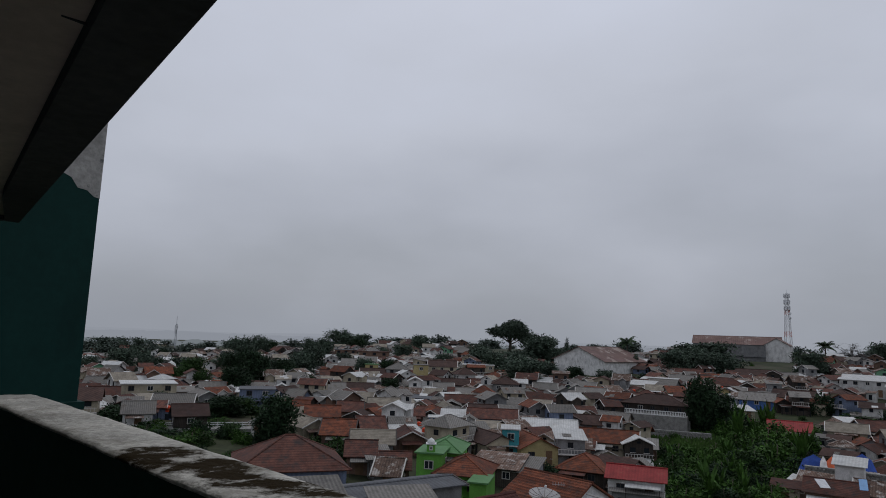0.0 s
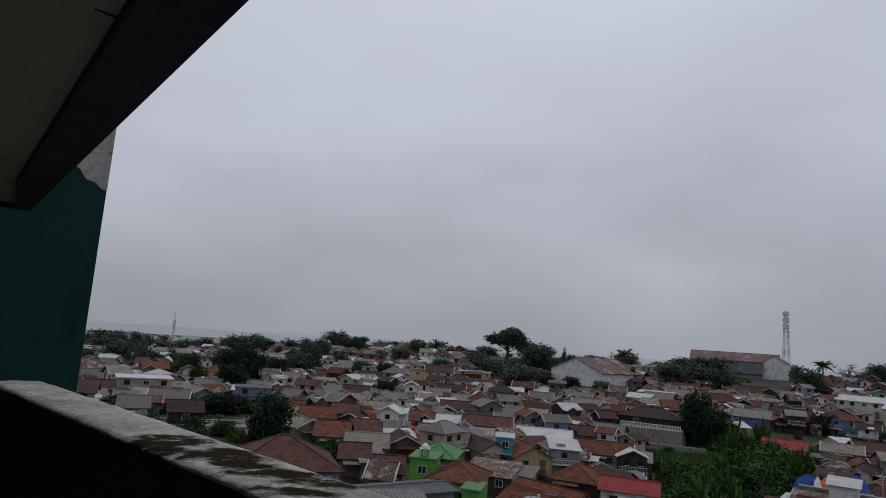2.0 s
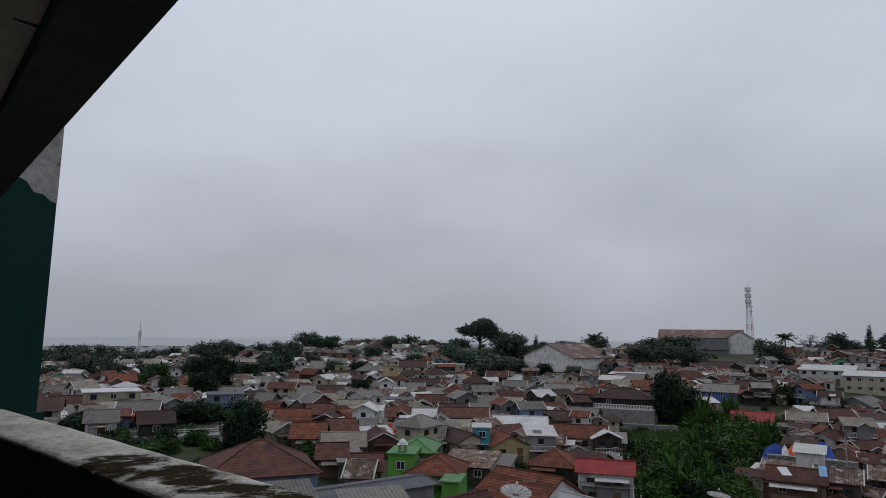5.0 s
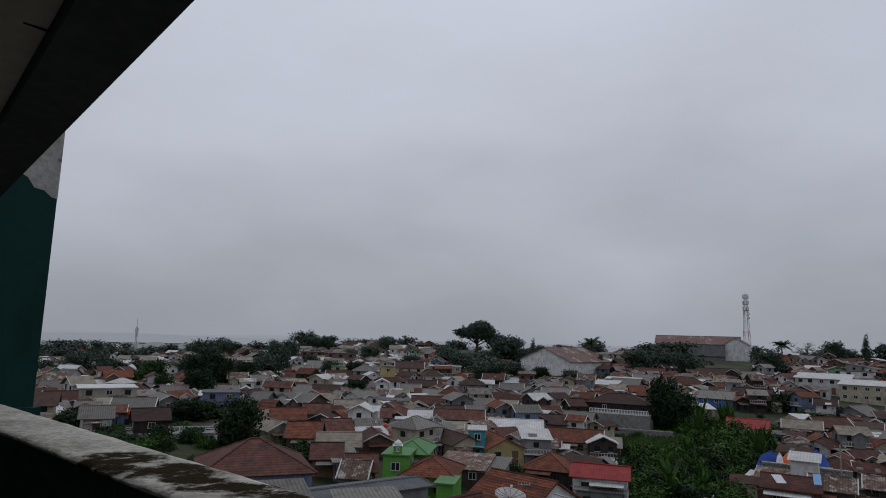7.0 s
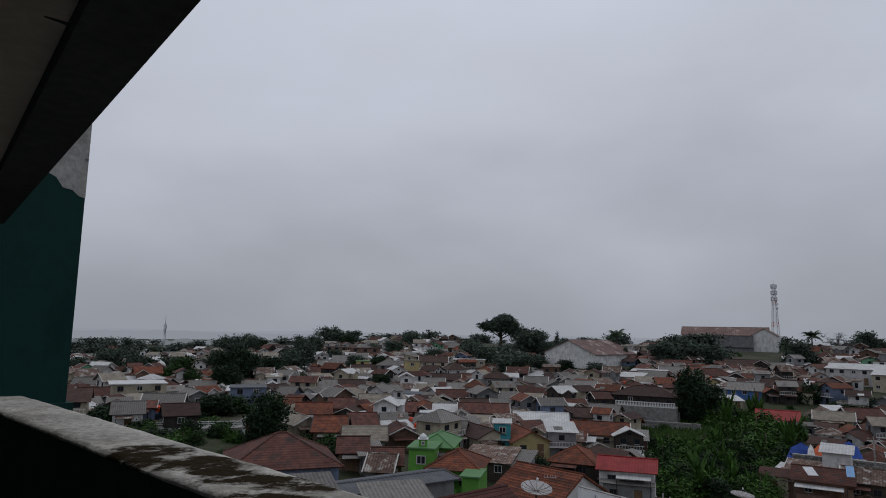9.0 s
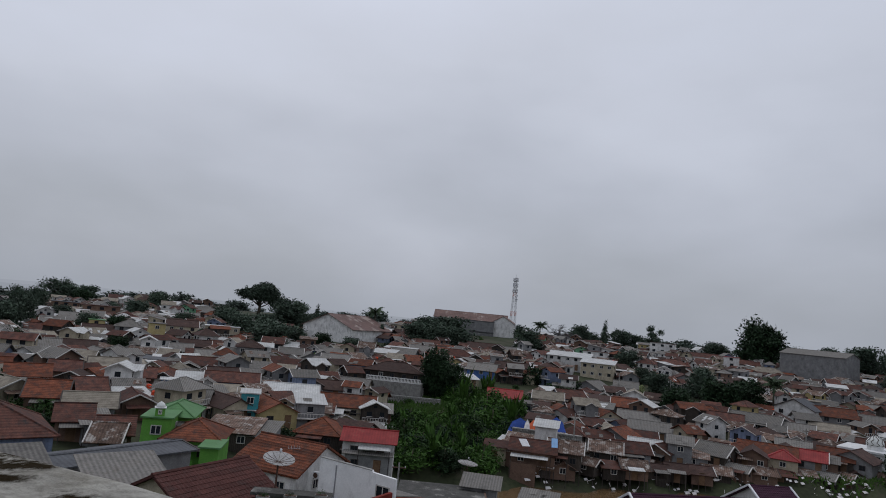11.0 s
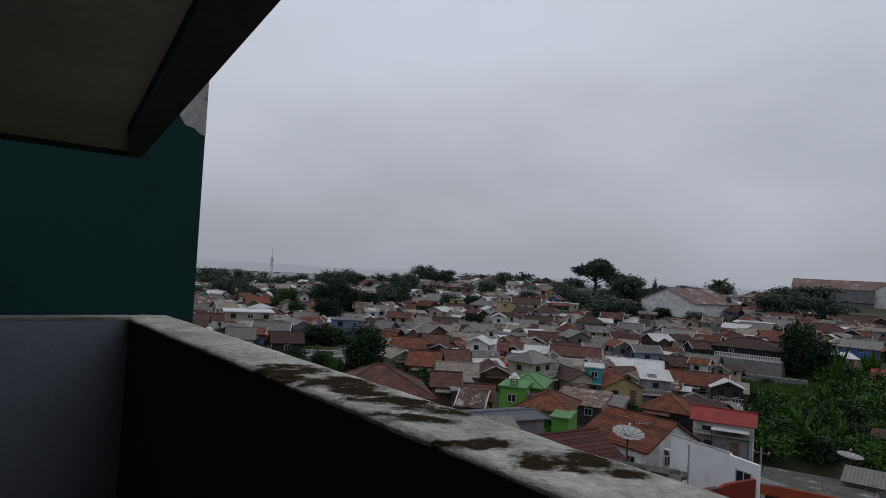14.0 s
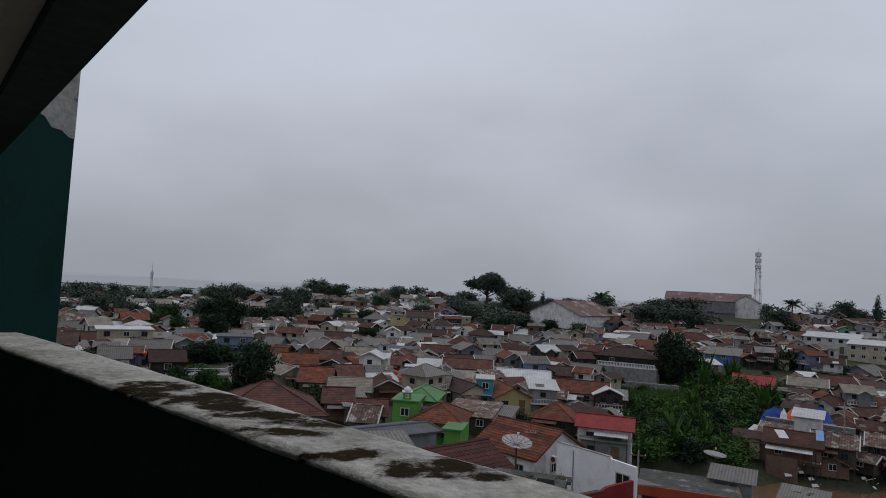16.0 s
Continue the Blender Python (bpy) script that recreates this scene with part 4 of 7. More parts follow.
def crown_shape(kind, rng):
    """Blobs in a crown one unit tall and about one wide, its foot at 0."""
    if kind == "column":
        return [((rng.uniform(-0.1, 0.1), rng.uniform(-0.1, 0.1), z), (0.36, 0.36, 0.2)) for z in (0.2, 0.35, 0.5, 0.65, 0.78)] + \
               [((rng.uniform(-0.3, 0.3), rng.uniform(-0.3, 0.3), rng.uniform(0.2, 0.8)), (0.2, 0.2, 0.14)) for _ in range(7)]
    if kind == "spread":
        return [((math.cos(a) * 0.3, math.sin(a) * 0.3, 0.66 + 0.14 * math.sin(a * 2.3)), (0.2, 0.2, 0.11)) for a in (0, 1, 2, 3.1, 4.2, 5.2)] + [((0, 0, 0.84), (0.27, 0.27, 0.15)), ((0.36, 0.1, 0.5), (0.16, 0.16, 0.1)), ((-0.46, 0, 0.72), (0.12, 0.12, 0.07))]
    if kind == "crest":
        return [((0.06, 0, 0.76), (0.27, 0.3, 0.17)), ((0.22, 0.05, 0.6), (0.22, 0.26, 0.16)), ((-0.06, -0.1, 0.62), (0.2, 0.22, 0.13)), ((-0.22, 0, 0.7), (0.14, 0.16, 0.1)), ((-0.4, 0, 0.66), (0.11, 0.12, 0.055)),
                ((-0.33, 0.1, 0.58), (0.1, 0.1, 0.05)), ((0.1, 0.1, 0.9), (0.14, 0.16, 0.08)), ((0.36, 0, 0.46), (0.13, 0.15, 0.1))]
    if kind == "cone":
        return [((rng.uniform(-0.04, 0.04), rng.uniform(-0.04, 0.04), z), (0.42 * (1.02 - z), 0.42 * (1.02 - z), 0.12)) for z in (0.15, 0.3, 0.45, 0.6, 0.75, 0.88)]
    if kind == "thin":
        return [((rng.uniform(-0.3, 0.3), rng.uniform(-0.3, 0.3), rng.uniform(0.3, 0.95)), (0.17, 0.17, 0.06)) for _ in range(11)]
    return [((rng.uniform(-0.27, 0.27), rng.uniform(-0.27, 0.27), rng.uniform(0.17, 0.82)), (rng.uniform(0.16, 0.27), rng.uniform(0.16, 0.27), rng.uniform(0.12, 0.2))) for _ in range(14)]


TREES = {}
TREE_WORDS = {"broad": "broadleaf tree with a rounded dense crown", "column": "tall dark tree with a dense upright crown", "spread": "spreading tree with an open umbrella crown", "crest": "old broad tree with a lobed crown on the crest", "cone": "narrow conifer with a pointed crown",
              "thin": "thin tree with layered sparse branches", "bare": "leafless pale tree with fine twigs", "bush": "leafy green shrub", "palm": "coconut palm with drooping fronds", "banana": "banana clump with broad leaves"}


def tree(x, y, height, width, kind="broad", tone="mid", z=None, seed=0):
    """A tapered trunk, limbs and a leafy crown, height metres tall."""
    z = land(x, y) if z is None else z
    # beyond 200 m the mid tone gives way to its haze-paled copy
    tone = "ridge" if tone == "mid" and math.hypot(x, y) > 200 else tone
    rng = random.Random(int(abs(x) * 13 + abs(y) * 7) + seed)
    name = {"palm": "palm_tree", "bush": "shrub", "banana": "banana_plant"}.get(kind, "tree")
    t = thing(name, pose(x, y, z - 0.15, 0, 0, 0 if kind == "crest" else rng.uniform(0, 360)), {"dark": "dark green ", "mid": "green ", "bright": "fresh green ", "ridge": "green ", "palm": "", "grey": "", "flower": "pale flowering "}[tone] + TREE_WORDS[kind],
              "palm" if kind == "palm" else "shrub" if kind in ("bush", "banana") else "tree", group="trees on the hillside")
    if kind not in ("bush", "banana"):
        HOUSES.append((x, y, width * 0.55, width * 0.55))
    var = rng.randrange(3)
    key = (kind, tone, var)
    if kind in ("palm", "banana"):
        if key not in TREES:
            b, fr = Build(), Build()
            n = 17 if kind == "palm" else 9
            lean = rng.uniform(-0.06, 0.06)
            foot = 0.0
            head = Vector((lean, 0, 0.72 if kind == "palm" else 0.25))
            b.tube([(0, 0, foot), (lean * 0.4, 0.01, head.z * 0.5), tuple(head)], [0.028, 0.02, 0.016] if kind == "palm" else [0.07, 0.06, 0.04], 7)
            for k in range(n):
                a = 2 * math.pi * k / n + rng.uniform(-0.2, 0.2)
                rise = rng.uniform(0.0, 0.26) if kind == "palm" else rng.uniform(0.35, 0.75)
                reach = rng.uniform(0.28, 0.38)
                last = None
                for i in range(9):
                    s = i / 8
                    p = head + Vector((math.cos(a) * reach * s, math.sin(a) * reach * s, rise * s * 1.9 - (0.34 if kind == "palm" else 0.3) * s * s))
                    if last:
                        side = Vector((-math.sin(a), math.cos(a), 0))
                        wd = (0.075 if kind == "palm" else 0.07) * math.sin(math.pi * min(1, s + 0.12)) + 0.008
                        dn = Vector((0, 0, -wd * 0.7))
                        if kind == "palm":
                            fr.face(last, p, p + side * wd + dn, p - (p - last) * 0.45 + side * wd + dn)
                            fr.face(last, p, p - side * wd + dn, p - (p - last) * 0.45 - side * wd + dn)
                        else:
                            fr.face(last, p, p + side * wd + dn * 0.3, last + side * wd + dn * 0.3)
                            fr.face(p, last, last - side * wd + dn * 0.3, p - side * wd + dn * 0.3)
                    last = p
            TREES[key] = (b.mesh("trunk", M_TRUNK, True), raw_mesh("fronds", fr, LEAF[tone]))
        tm, fm = TREES[key]
        for nm, me in (("trunk", tm), ("fronds", fm)):
            o = new(nm, me)
            o.parent = t
            o.scale = (height * (width / height if kind == "banana" else 1), height * (width / height if kind == "banana" else 1), height)
        return t
    if key not in TREES:
        r2 = random.Random(var * 77 + len(kind))
        blobs = crown_shape("broad" if kind in ("bush", "bare") else kind, r2)
        if kind == "bush":
            blobs = [((c[0], c[1], c[2] * 0.8 - 0.1), r) for c, r in blobs]
        b = Build()
        base = 0.3 if kind != "bush" else 0.1
        b.tube([(0, 0, 0), (0.01, 0.0, base), (0.0, 0.02, 0.7)], [0.04, 0.03, 0.008], 7)
        for c, r in blobs:
            b.tube([(0, 0, base * r2.uniform(0.7, 1.2)), (c[0] * 0.5, c[1] * 0.5, (c[2] + base) * 0.5 + 0.02), c], [0.018, 0.012, 0.004], 5)
            if kind == "bare":
                for _ in range(14):
                    e = Vector(c) + Vector((r2.uniform(-1, 1) * r[0], r2.uniform(-1, 1) * r[1], r2.uniform(-0.3, 1.2) * r[2]))
                    b.tube([c, tuple((Vector(c) + e) / 2 + Vector((0, 0, 0.02))), tuple(e)], [0.005, 0.004, 0.0015], 3)
        crown = None
        if kind != "bare":
            count, size = {"spread": (4500, 0.026), "crest": (7500, 0.028), "bush": (1200, 0.050), "thin": (2400, 0.031), "cone": (2600, 0.034), "column": (4800, 0.034)}.get(kind, (4200, 0.038))
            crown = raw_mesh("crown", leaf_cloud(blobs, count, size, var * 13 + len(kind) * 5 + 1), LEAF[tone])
        TREES[key] = (b.mesh("trunk", M_TRUNK if kind != "bare" else LEAF["grey"], True), crown)
    tm, cm = TREES[key]
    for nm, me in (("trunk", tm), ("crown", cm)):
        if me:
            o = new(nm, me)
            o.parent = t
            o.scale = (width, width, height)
    return t


def woods(name, spots, tone, label):
    """Far trees joined into one object: (x, y, height, width) each, with coarse leaves."""
    rr = random.Random(3)
    crowns = []
    for v in range(3):
        b = leaf_cloud(crown_shape("broad", rr), 520, 0.072, 40 + v)
        crowns.append((np.array(b.v), np.array(b.f)))
    vs, fs, k = [], [], 0
    for i, (x, y, h, w) in enumerate(spots):
        v, f = crowns[i % 3]
        c, s = math.cos(i * 1.7), math.sin(i * 1.7)
        q = np.stack([x + w * (c * v[:, 0] - s * v[:, 1]), y + w * (s * v[:, 0] + c * v[:, 1]), land(x, y) - 0.3 + h * v[:, 2]], 1)
        vs.append(q)
        fs.append(f + k)
        k += len(v)
    me = bpy.data.meshes.new(name)
    me.from_pydata(np.concatenate(vs).tolist(), [], np.concatenate(fs).tolist())
    me.materials.append(LEAF[tone])
    return tagged(new(name, me), label, "trees", kind="stuff")


# ---- the houses below the balcony ----
house(-3.8, 40.5, 6.2, 5.1, 48, "G", "m", "c", 2, pitch=0.50, z=9.4, eave=0.4, tiles=True)
house(1.8, 62.2, 6.8, 7.7, -37, "G", "o", "w", 2, pitch=0.50, z=6.2, eave=0.4, tiles=True)
house(37.8, 53.2, 11.7, 7.4, -2, "G", "p", "w", 2, pitch=0.55, z=4.5, eave=0.4, panes=False, tiles=True)
house(52.0, 60.0, 4.0, 10.1, -5, "G", "p", "w", 2, pitch=0.55, z=3.3, eave=0.4, panes=False, tiles=True)
house(28.0, 51.7, 4.8, 6.6, -13, "G", "p", "w", 2, pitch=0.50, z=3.4, eave=0.4, panes=False, tiles=True)
house(21.7, 52.9, 5.0, 4.1, -10, "G", "o", "w", 2, pitch=0.50, z=3.1, eave=0.4, panes=False, tiles=True)
house(-12.6, 55.8, 12.3, 4.2, 43, "G", "d", "g", 2, pitch=0.14, z=7.6, eave=0.4, panes=False)
house(55.4, 53.9, 5.2, 3.5, -7, "G", "r", "w", 2, pitch=0.45, z=3.5, eave=0.4, panes=False)
house(39.0, 39.5, 14.0, 11.0, -37, "H", "R", "w", 2, z=6.4, pitch=0.42, panes=False)
house(22.0, 67.0, 3.5, 3.0, -22, "S", "g", "g", 1, z=6.2)
house(8.3, 46.3, 4.2, 3.2, -15, "S", "r", "s", 1, z=8.6, high=2.0, panes=False)
house(65.6, 63.3, 6.2, 6.0, -18, "G", "o", "w", 1, z=2.6, high=2.2, panes=False, tiles=True)
house(69.3, 70.5, 6.0, 3.6, -15, "G", "r", "s", 1, z=2.4, high=2.0)
house(1.3, 36.3, 3.8, 0.5, -10, "F", "x", "g", 2, z=10.4, panes=False)
house(-26.0, 66.2, 10.6, 10.0, 27, "H", "r", "b", 1, z=9.8, panes=False)
house(-12.6, 78.6, 3.0, 5.0, -1, "F", "n", "L", 2, z=6.9)
house(-11.6, 83.8, 4.2, 7.0, -2, "H", "n", "L", 1, z=9.2)
house(-8.3, 77.1, 5.8, 7.0, -4, "H", "o", "L", 1, z=8.0)
house(-6.1, 71.8, 1.8, 4.0, -5, "F", "n", "L", 2, z=5.3, panes=False)
house(13.4, 93.6, 7.2, 5.0, -12, "G", "k", "w", 1, z=5.3)
house(13.1, 91.6, 6.2, 3.0, -12, "S", "g", "g", 1, z=3.7)
house(37.7, 108.2, 3.6, 3.0, -23, "S", "r", "c", 1, z=2.4)
house(47.7, 110.2, 3.8, 4.0, -27, "S", "w", "w", 1, z=5.9, panes=False)
house(43.5, 105.4, 7.5, 6.0, -25, "G", "r", "s", 1, z=1.5, lift=1.2)
house(48.9, 104.1, 5.5, 6.0, -28, "G", "u", "d", 1, z=1.9, lift=1.2)
house(50.4, 35.3, 5.9, 7.0, -55, "G", "R", "w", 1, z=7.9, panes=False)
house(57.3, 31.8, 5.8, 7.0, -61, "G", "r", "w", 1, z=8.7, panes=False)
house(59.6, 34.8, 3.4, 6.0, -60, "S", "g", "w", 1, z=8.7, panes=False)
house(33.1, 77.3, 4.2, 4.0, -29, "S", "g", "g", 1, z=1.8)
house(-15.8, 45.4, 3.5, 4.0, 29, "S", "g", "g", 1, z=11.8, panes=False)
house(-8.7, 43.7, 3.9, 5.0, 26, "S", "g", "c", 1, z=11.7, panes=False)
house(24.0, 266.0, 24.0, 28.0, -40, "E", "P", "w", 2, z=12.0, high=3.4, panes=False, pitch=0.42, eave=0.8, label="large pale hall with a rusty pink-brown sheet gable roof")
house(97.0, 338.4, 39.5, 14.0, -18, "G", "P", "g", 3, z=18.7, high=2.83, panes=False, pitch=0.54, label="long grey hall with a rust-brown sheet roof on the crest")
house(98.3, 323.4, 14.0, 5.0, -18, "F", "d", "g", 3, z=18.7, high=2.7, panes=False, label="dark grey rendered block before a long hall")
house(112.0, 325.3, 10.5, 14.0, -25, "E", "P", "w", 3, z=18.7, high=2.83, pitch=0.6, panes=False, label="white gabled end block of a long hall")
house(213.9, 221.6, 24.4, 16.0, -64, "G", "g", "g", 2, z=18.2, high=3.8, panes=False, pitch=0.25)
house(28.0, 162.7, 14.9, 10.0, -18, "H", "b", "d", 2, z=7.2, high=2.4, pitch=0.35)
house(41.3, 107.9, 4.8, 5.0, -24, "S", "u", "s", 1, z=0.6, lift=1.3)
house(56.5, 112.5, 4.6, 5.0, -30, "G", "g", "d", 1, z=-0.4, lift=1.3)
house(60.0, 113.2, 5.3, 5.0, -31, "S", "u", "d", 1, z=-1.1, lift=1.3)
house(69.8, 114.7, 7.4, 5.0, -34, "G", "u", "s", 1, z=-1.6, lift=1.3)
house(74.5, 115.1, 5.2, 5.0, -36, "S", "g", "d", 1, z=-2.6, lift=1.3)
house(79.0, 115.4, 5.1, 5.0, -37, "G", "u", "d", 1, z=-2.5, lift=1.3)
house(65.4, 114.1, 4.8, 5.0, -33, "S", "g", "s", 1, z=-1.8, lift=1.3)

rng_bank = random.Random(44)
for k in range(17):
    bx = 44.0 + 4.4 * k + rng_bank.uniform(-0.6, 0.6)
    by = 103.6 + rng_bank.uniform(-0.5, 1.2)
    house(bx, by, rng_bank.uniform(3.4, 4.8), rng_bank.uniform(3.2, 4.4), -26 - 1.1 * k + rng_bank.choice((-20, 0, 5, 15)), rng_bank.choice("GSGE"), rng_bank.choice("urugb"), rng_bank.choice("dsd"), 1, z=rng_bank.uniform(-0.4, 0.2), lift=1.7, high=1.9)


# ---- the hillside town ----
house(-80.1, 123.5, 10.2, 9.0, 37, "F", "w", "c", 2)
house(-97.8, 188.2, 7.3, 8.0, 37, "H", "r", "w", 1)
house(-134.4, 178.1, 6.6, 7.0, 37, "G", "g", "w", 1)
house(-103.1, 140.2, 6.0, 7.0, 21, "G", "g", "g", 1)
house(-82.6, 113.5, 4.8, 7.0, 36, "G", "r", "w", 1)
house(-84.9, 110.6, 3.0, 7.0, 18, "E", "g", "w", 1)
house(-83.7, 133.4, 5.4, 7.0, 32, "H", "r", "s", 1)
house(-72.1, 112.8, 3.1, 5.0, 53, "S", "w", "w", 1)
house(-64.4, 97.4, 4.3, 6.0, 33, "G", "g", "w", 1)
house(-71.4, 105.4, 3.6, 5.0, 34, "S", "g", "s", 1)
house(-66.9, 111.9, 6.6, 6.0, 23, "G", "g", "w", 1)
house(-57.5, 101.0, 5.0, 6.0, 35, "G", "b", "d", 1)
house(-69.4, 126.6, 4.7, 8.0, 44, "E", "g", "w", 1)
house(-76.9, 144.3, 5.4, 6.0, 28, "G", "g", "g", 1)
house(-58.7, 129.4, 7.0, 7.0, 24, "F", "d", "b", 2)
house(-57.2, 140.7, 5.6, 8.0, -8, "E", "r", "b", 1)
house(-57.2, 129.8, 4.9, 6.0, 24, "G", "g", "w", 1)
house(-126.1, 308.1, 13.8, 7.0, 22, "G", "o", "w", 1)
house(-106.3, 254.0, 10.2, 7.0, 33, "G", "g", "w", 1)
house(-294.3, 693.5, 18.8, 7.0, 23, "F", "w", "s", 1)
house(-137.0, 277.9, 10.3, 7.0, 26, "G", "r", "w", 1)
house(-45.1, 101.6, 2.4, 3.0, 12, "E", "w", "w", 1)
house(-273.9, 354.2, 12.6, 8.0, 38, "G", "r", "w", 1)
house(-212.6, 291.4, 12.0, 8.0, 46, "G", "g", "w", 1)
house(-188.4, 278.4, 12.2, 8.0, 34, "G", "w", "w", 1)
house(-179.1, 306.8, 11.8, 8.0, 30, "G", "g", "w", 1)
house(-204.3, 369.0, 12.6, 8.0, 29, "G", "r", "g", 1)
house(-390.4, 518.9, 16.2, 8.0, 37, "G", "g", "w", 1)
house(-317.7, 461.5, 14.0, 8.0, 35, "G", "r", "w", 1)
house(-399.4, 627.5, 21.1, 8.0, 32, "G", "w", "w", 1)
house(-87.7, 284.3, 9.8, 8.0, 17, "F", "d", "s", 2)
house(-69.5, 266.0, 12.5, 8.0, 15, "F", "r", "s", 2)
house(-107.8, 324.5, 7.4, 8.0, 18, "G", "w", "w", 1)
house(-36.5, 299.8, 13.0, 9.0, 7, "H", "g", "w", 1)
house(-70.1, 238.7, 9.0, 7.0, 16, "G", "g", "c", 1)
house(-57.1, 215.9, 4.4, 5.0, 15, "F", "n", "y", 2)
house(-65.2, 199.8, 8.0, 6.0, 18, "G", "r", "s", 1)
house(-52.7, 206.0, 10.2, 7.0, 14, "G", "r", "w", 1)
house(-45.7, 206.3, 7.3, 7.0, 12, "H", "g", "g", 2)
house(-60.3, 201.3, 4.2, 6.0, 17, "E", "g", "w", 1)
house(-35.7, 193.1, 4.2, 6.0, 15, "F", "g", "y", 3)
house(-32.7, 217.4, 9.1, 7.0, 9, "G", "r", "w", 2)
house(-30.0, 230.3, 5.8, 6.0, 7, "H", "g", "c", 1)
house(-21.2, 225.9, 10.9, 7.0, 5, "F", "w", "w", 2)
house(-24.8, 188.4, 8.8, 6.0, 7, "G", "r", "w", 1)
house(-36.9, 182.3, 7.7, 7.0, 11, "H", "g", "g", 1)
house(-26.5, 179.6, 5.1, 6.0, 8, "G", "g", "w", 1)
house(-52.0, 156.6, 7.3, 6.0, 18, "G", "g", "w", 1)
house(-46.4, 164.6, 6.5, 6.0, 16, "G", "b", "w", 1)
house(-44.1, 144.8, 7.7, 6.0, 11, "S", "g", "n", 1)
house(-46.5, 138.3, 2.4, 5.0, 19, "F", "w", "w", 1)
house(-59.4, 140.9, 4.8, 6.0, 23, "G", "o", "w", 1)
house(-52.5, 136.6, 3.6, 6.0, 1, "G", "g", "b", 1)
house(-40.4, 156.8, 3.7, 6.0, 34, "E", "g", "w", 1)
house(-37.8, 163.1, 4.7, 6.0, 13, "H", "g", "g", 1)
house(-46.1, 120.2, 4.0, 6.0, 21, "G", "o", "b", 1)
house(-39.0, 114.2, 5.8, 6.0, 19, "G", "o", "w", 1)
house(-36.4, 123.0, 4.4, 6.0, 16, "G", "r", "s", 1)
house(-32.5, 134.4, 6.1, 6.0, 14, "G", "w", "g", 1)
house(-29.3, 156.6, 9.4, 9.0, -3, "F", "d", "b", 1)
house(-17.1, 131.0, 4.4, 5.0, 7, "S", "w", "w", 1)
house(-25.7, 127.6, 5.8, 6.0, 11, "G", "r", "s", 1)
house(-11.9, 138.2, 5.7, 6.0, 15, "G", "r", "w", 1)
house(-13.5, 127.9, 3.2, 6.0, 6, "E", "g", "w", 1)
house(-37.4, 102.4, 4.6, 7.0, 45, "E", "w", "w", 1)
house(-30.9, 99.2, 4.6, 7.0, 11, "G", "o", "s", 1)
house(-28.3, 107.8, 4.2, 6.0, 23, "G", "r", "d", 1)
house(-24.7, 96.2, 6.0, 6.0, 14, "G", "w", "w", 1)
house(-24.0, 87.4, 3.7, 6.0, 15, "G", "r", "s", 1)
house(-21.5, 86.4, 2.9, 5.0, 24, "S", "g", "g", 1)
house(-20.7, 103.3, 4.1, 7.0, 21, "E", "r", "s", 1)
house(-15.6, 108.8, 4.7, 6.0, 8, "G", "r", "w", 1)
house(-12.3, 108.1, 3.4, 6.0, -3, "G", "g", "w", 1)
house(-18.4, 83.9, 3.5, 6.0, 12, "G", "r", "s", 1)
house(-18.5, 81.8, 3.0, 6.0, 3, "G", "u", "w", 1)
house(-8.9, 173.0, 6.5, 7.0, 3, "H", "b", "w", 2)
house(-1.6, 199.2, 10.5, 7.0, 0, "S", "w", "w", 1)
house(1.7, 183.1, 6.0, 6.0, -1, "G", "g", "w", 1)
house(6.7, 180.4, 5.7, 6.0, 8, "E", "g", "g", 1)
house(-17.3, 165.5, 7.1, 6.0, 6, "G", "g", "g", 1)
house(-12.1, 175.1, 4.9, 5.0, 4, "G", "w", "w", 1)
house(-17.9, 152.3, 7.6, 6.0, 7, "G", "r", "w", 1)
house(-5.7, 148.7, 4.9, 5.0, 2, "S", "g", "w", 1)
house(-9.3, 131.8, 9.6, 6.0, 4, "G", "r", "b", 1)
house(0.8, 141.7, 6.5, 6.0, -0, "G", "g", "w", 1)
house(5.2, 140.0, 6.7, 7.0, -2, "E", "b", "w", 1)
house(2.1, 127.0, 9.6, 6.0, -1, "G", "w", "c", 1)
house(10.0, 140.2, 6.0, 6.0, -4, "G", "b", "w", 1)
house(24.4, 206.8, 8.2, 7.0, -17, "H", "c", "w", 1)
house(29.6, 202.5, 9.5, 6.0, -23, "S", "w", "c", 1)
house(37.7, 207.3, 8.4, 6.0, -25, "G", "g", "w", 1)
house(27.9, 180.3, 10.5, 6.0, -9, "G", "r", "s", 1)
house(19.8, 171.7, 6.8, 7.0, 13, "E", "r", "w", 1)
house(16.7, 150.2, 6.5, 6.0, -18, "G", "g", "w", 1)
house(14.0, 180.5, 7.5, 6.0, -4, "G", "g", "w", 1)
house(-4.5, 107.5, 2.7, 5.0, 2, "F", "w", "t", 2)
house(-8.1, 107.5, 5.3, 8.0, 34, "E", "b", "w", 1)
house(-1.2, 108.2, 6.2, 8.0, 21, "E", "o", "y", 1)
house(6.0, 113.0, 5.3, 5.0, -3, "S", "u", "w", 1)
house(10.3, 125.8, 15.6, 7.0, -9, "G", "o", "w", 1)
house(14.4, 124.3, 4.4, 5.0, -7, "S", "g", "t", 1)
house(19.5, 129.1, 5.2, 6.0, -9, "S", "g", "s", 1)
house(7.1, 101.5, 6.7, 8.0, -16, "H", "o", "w", 1)
house(-5.4, 92.3, 6.4, 6.0, -11, "S", "u", "d", 1)
house(-1.8, 91.9, 3.8, 6.0, -13, "S", "g", "g", 1)
house(-19.8, 125.6, 2.7, 4.0, 9, "F", "w", "B", 1)
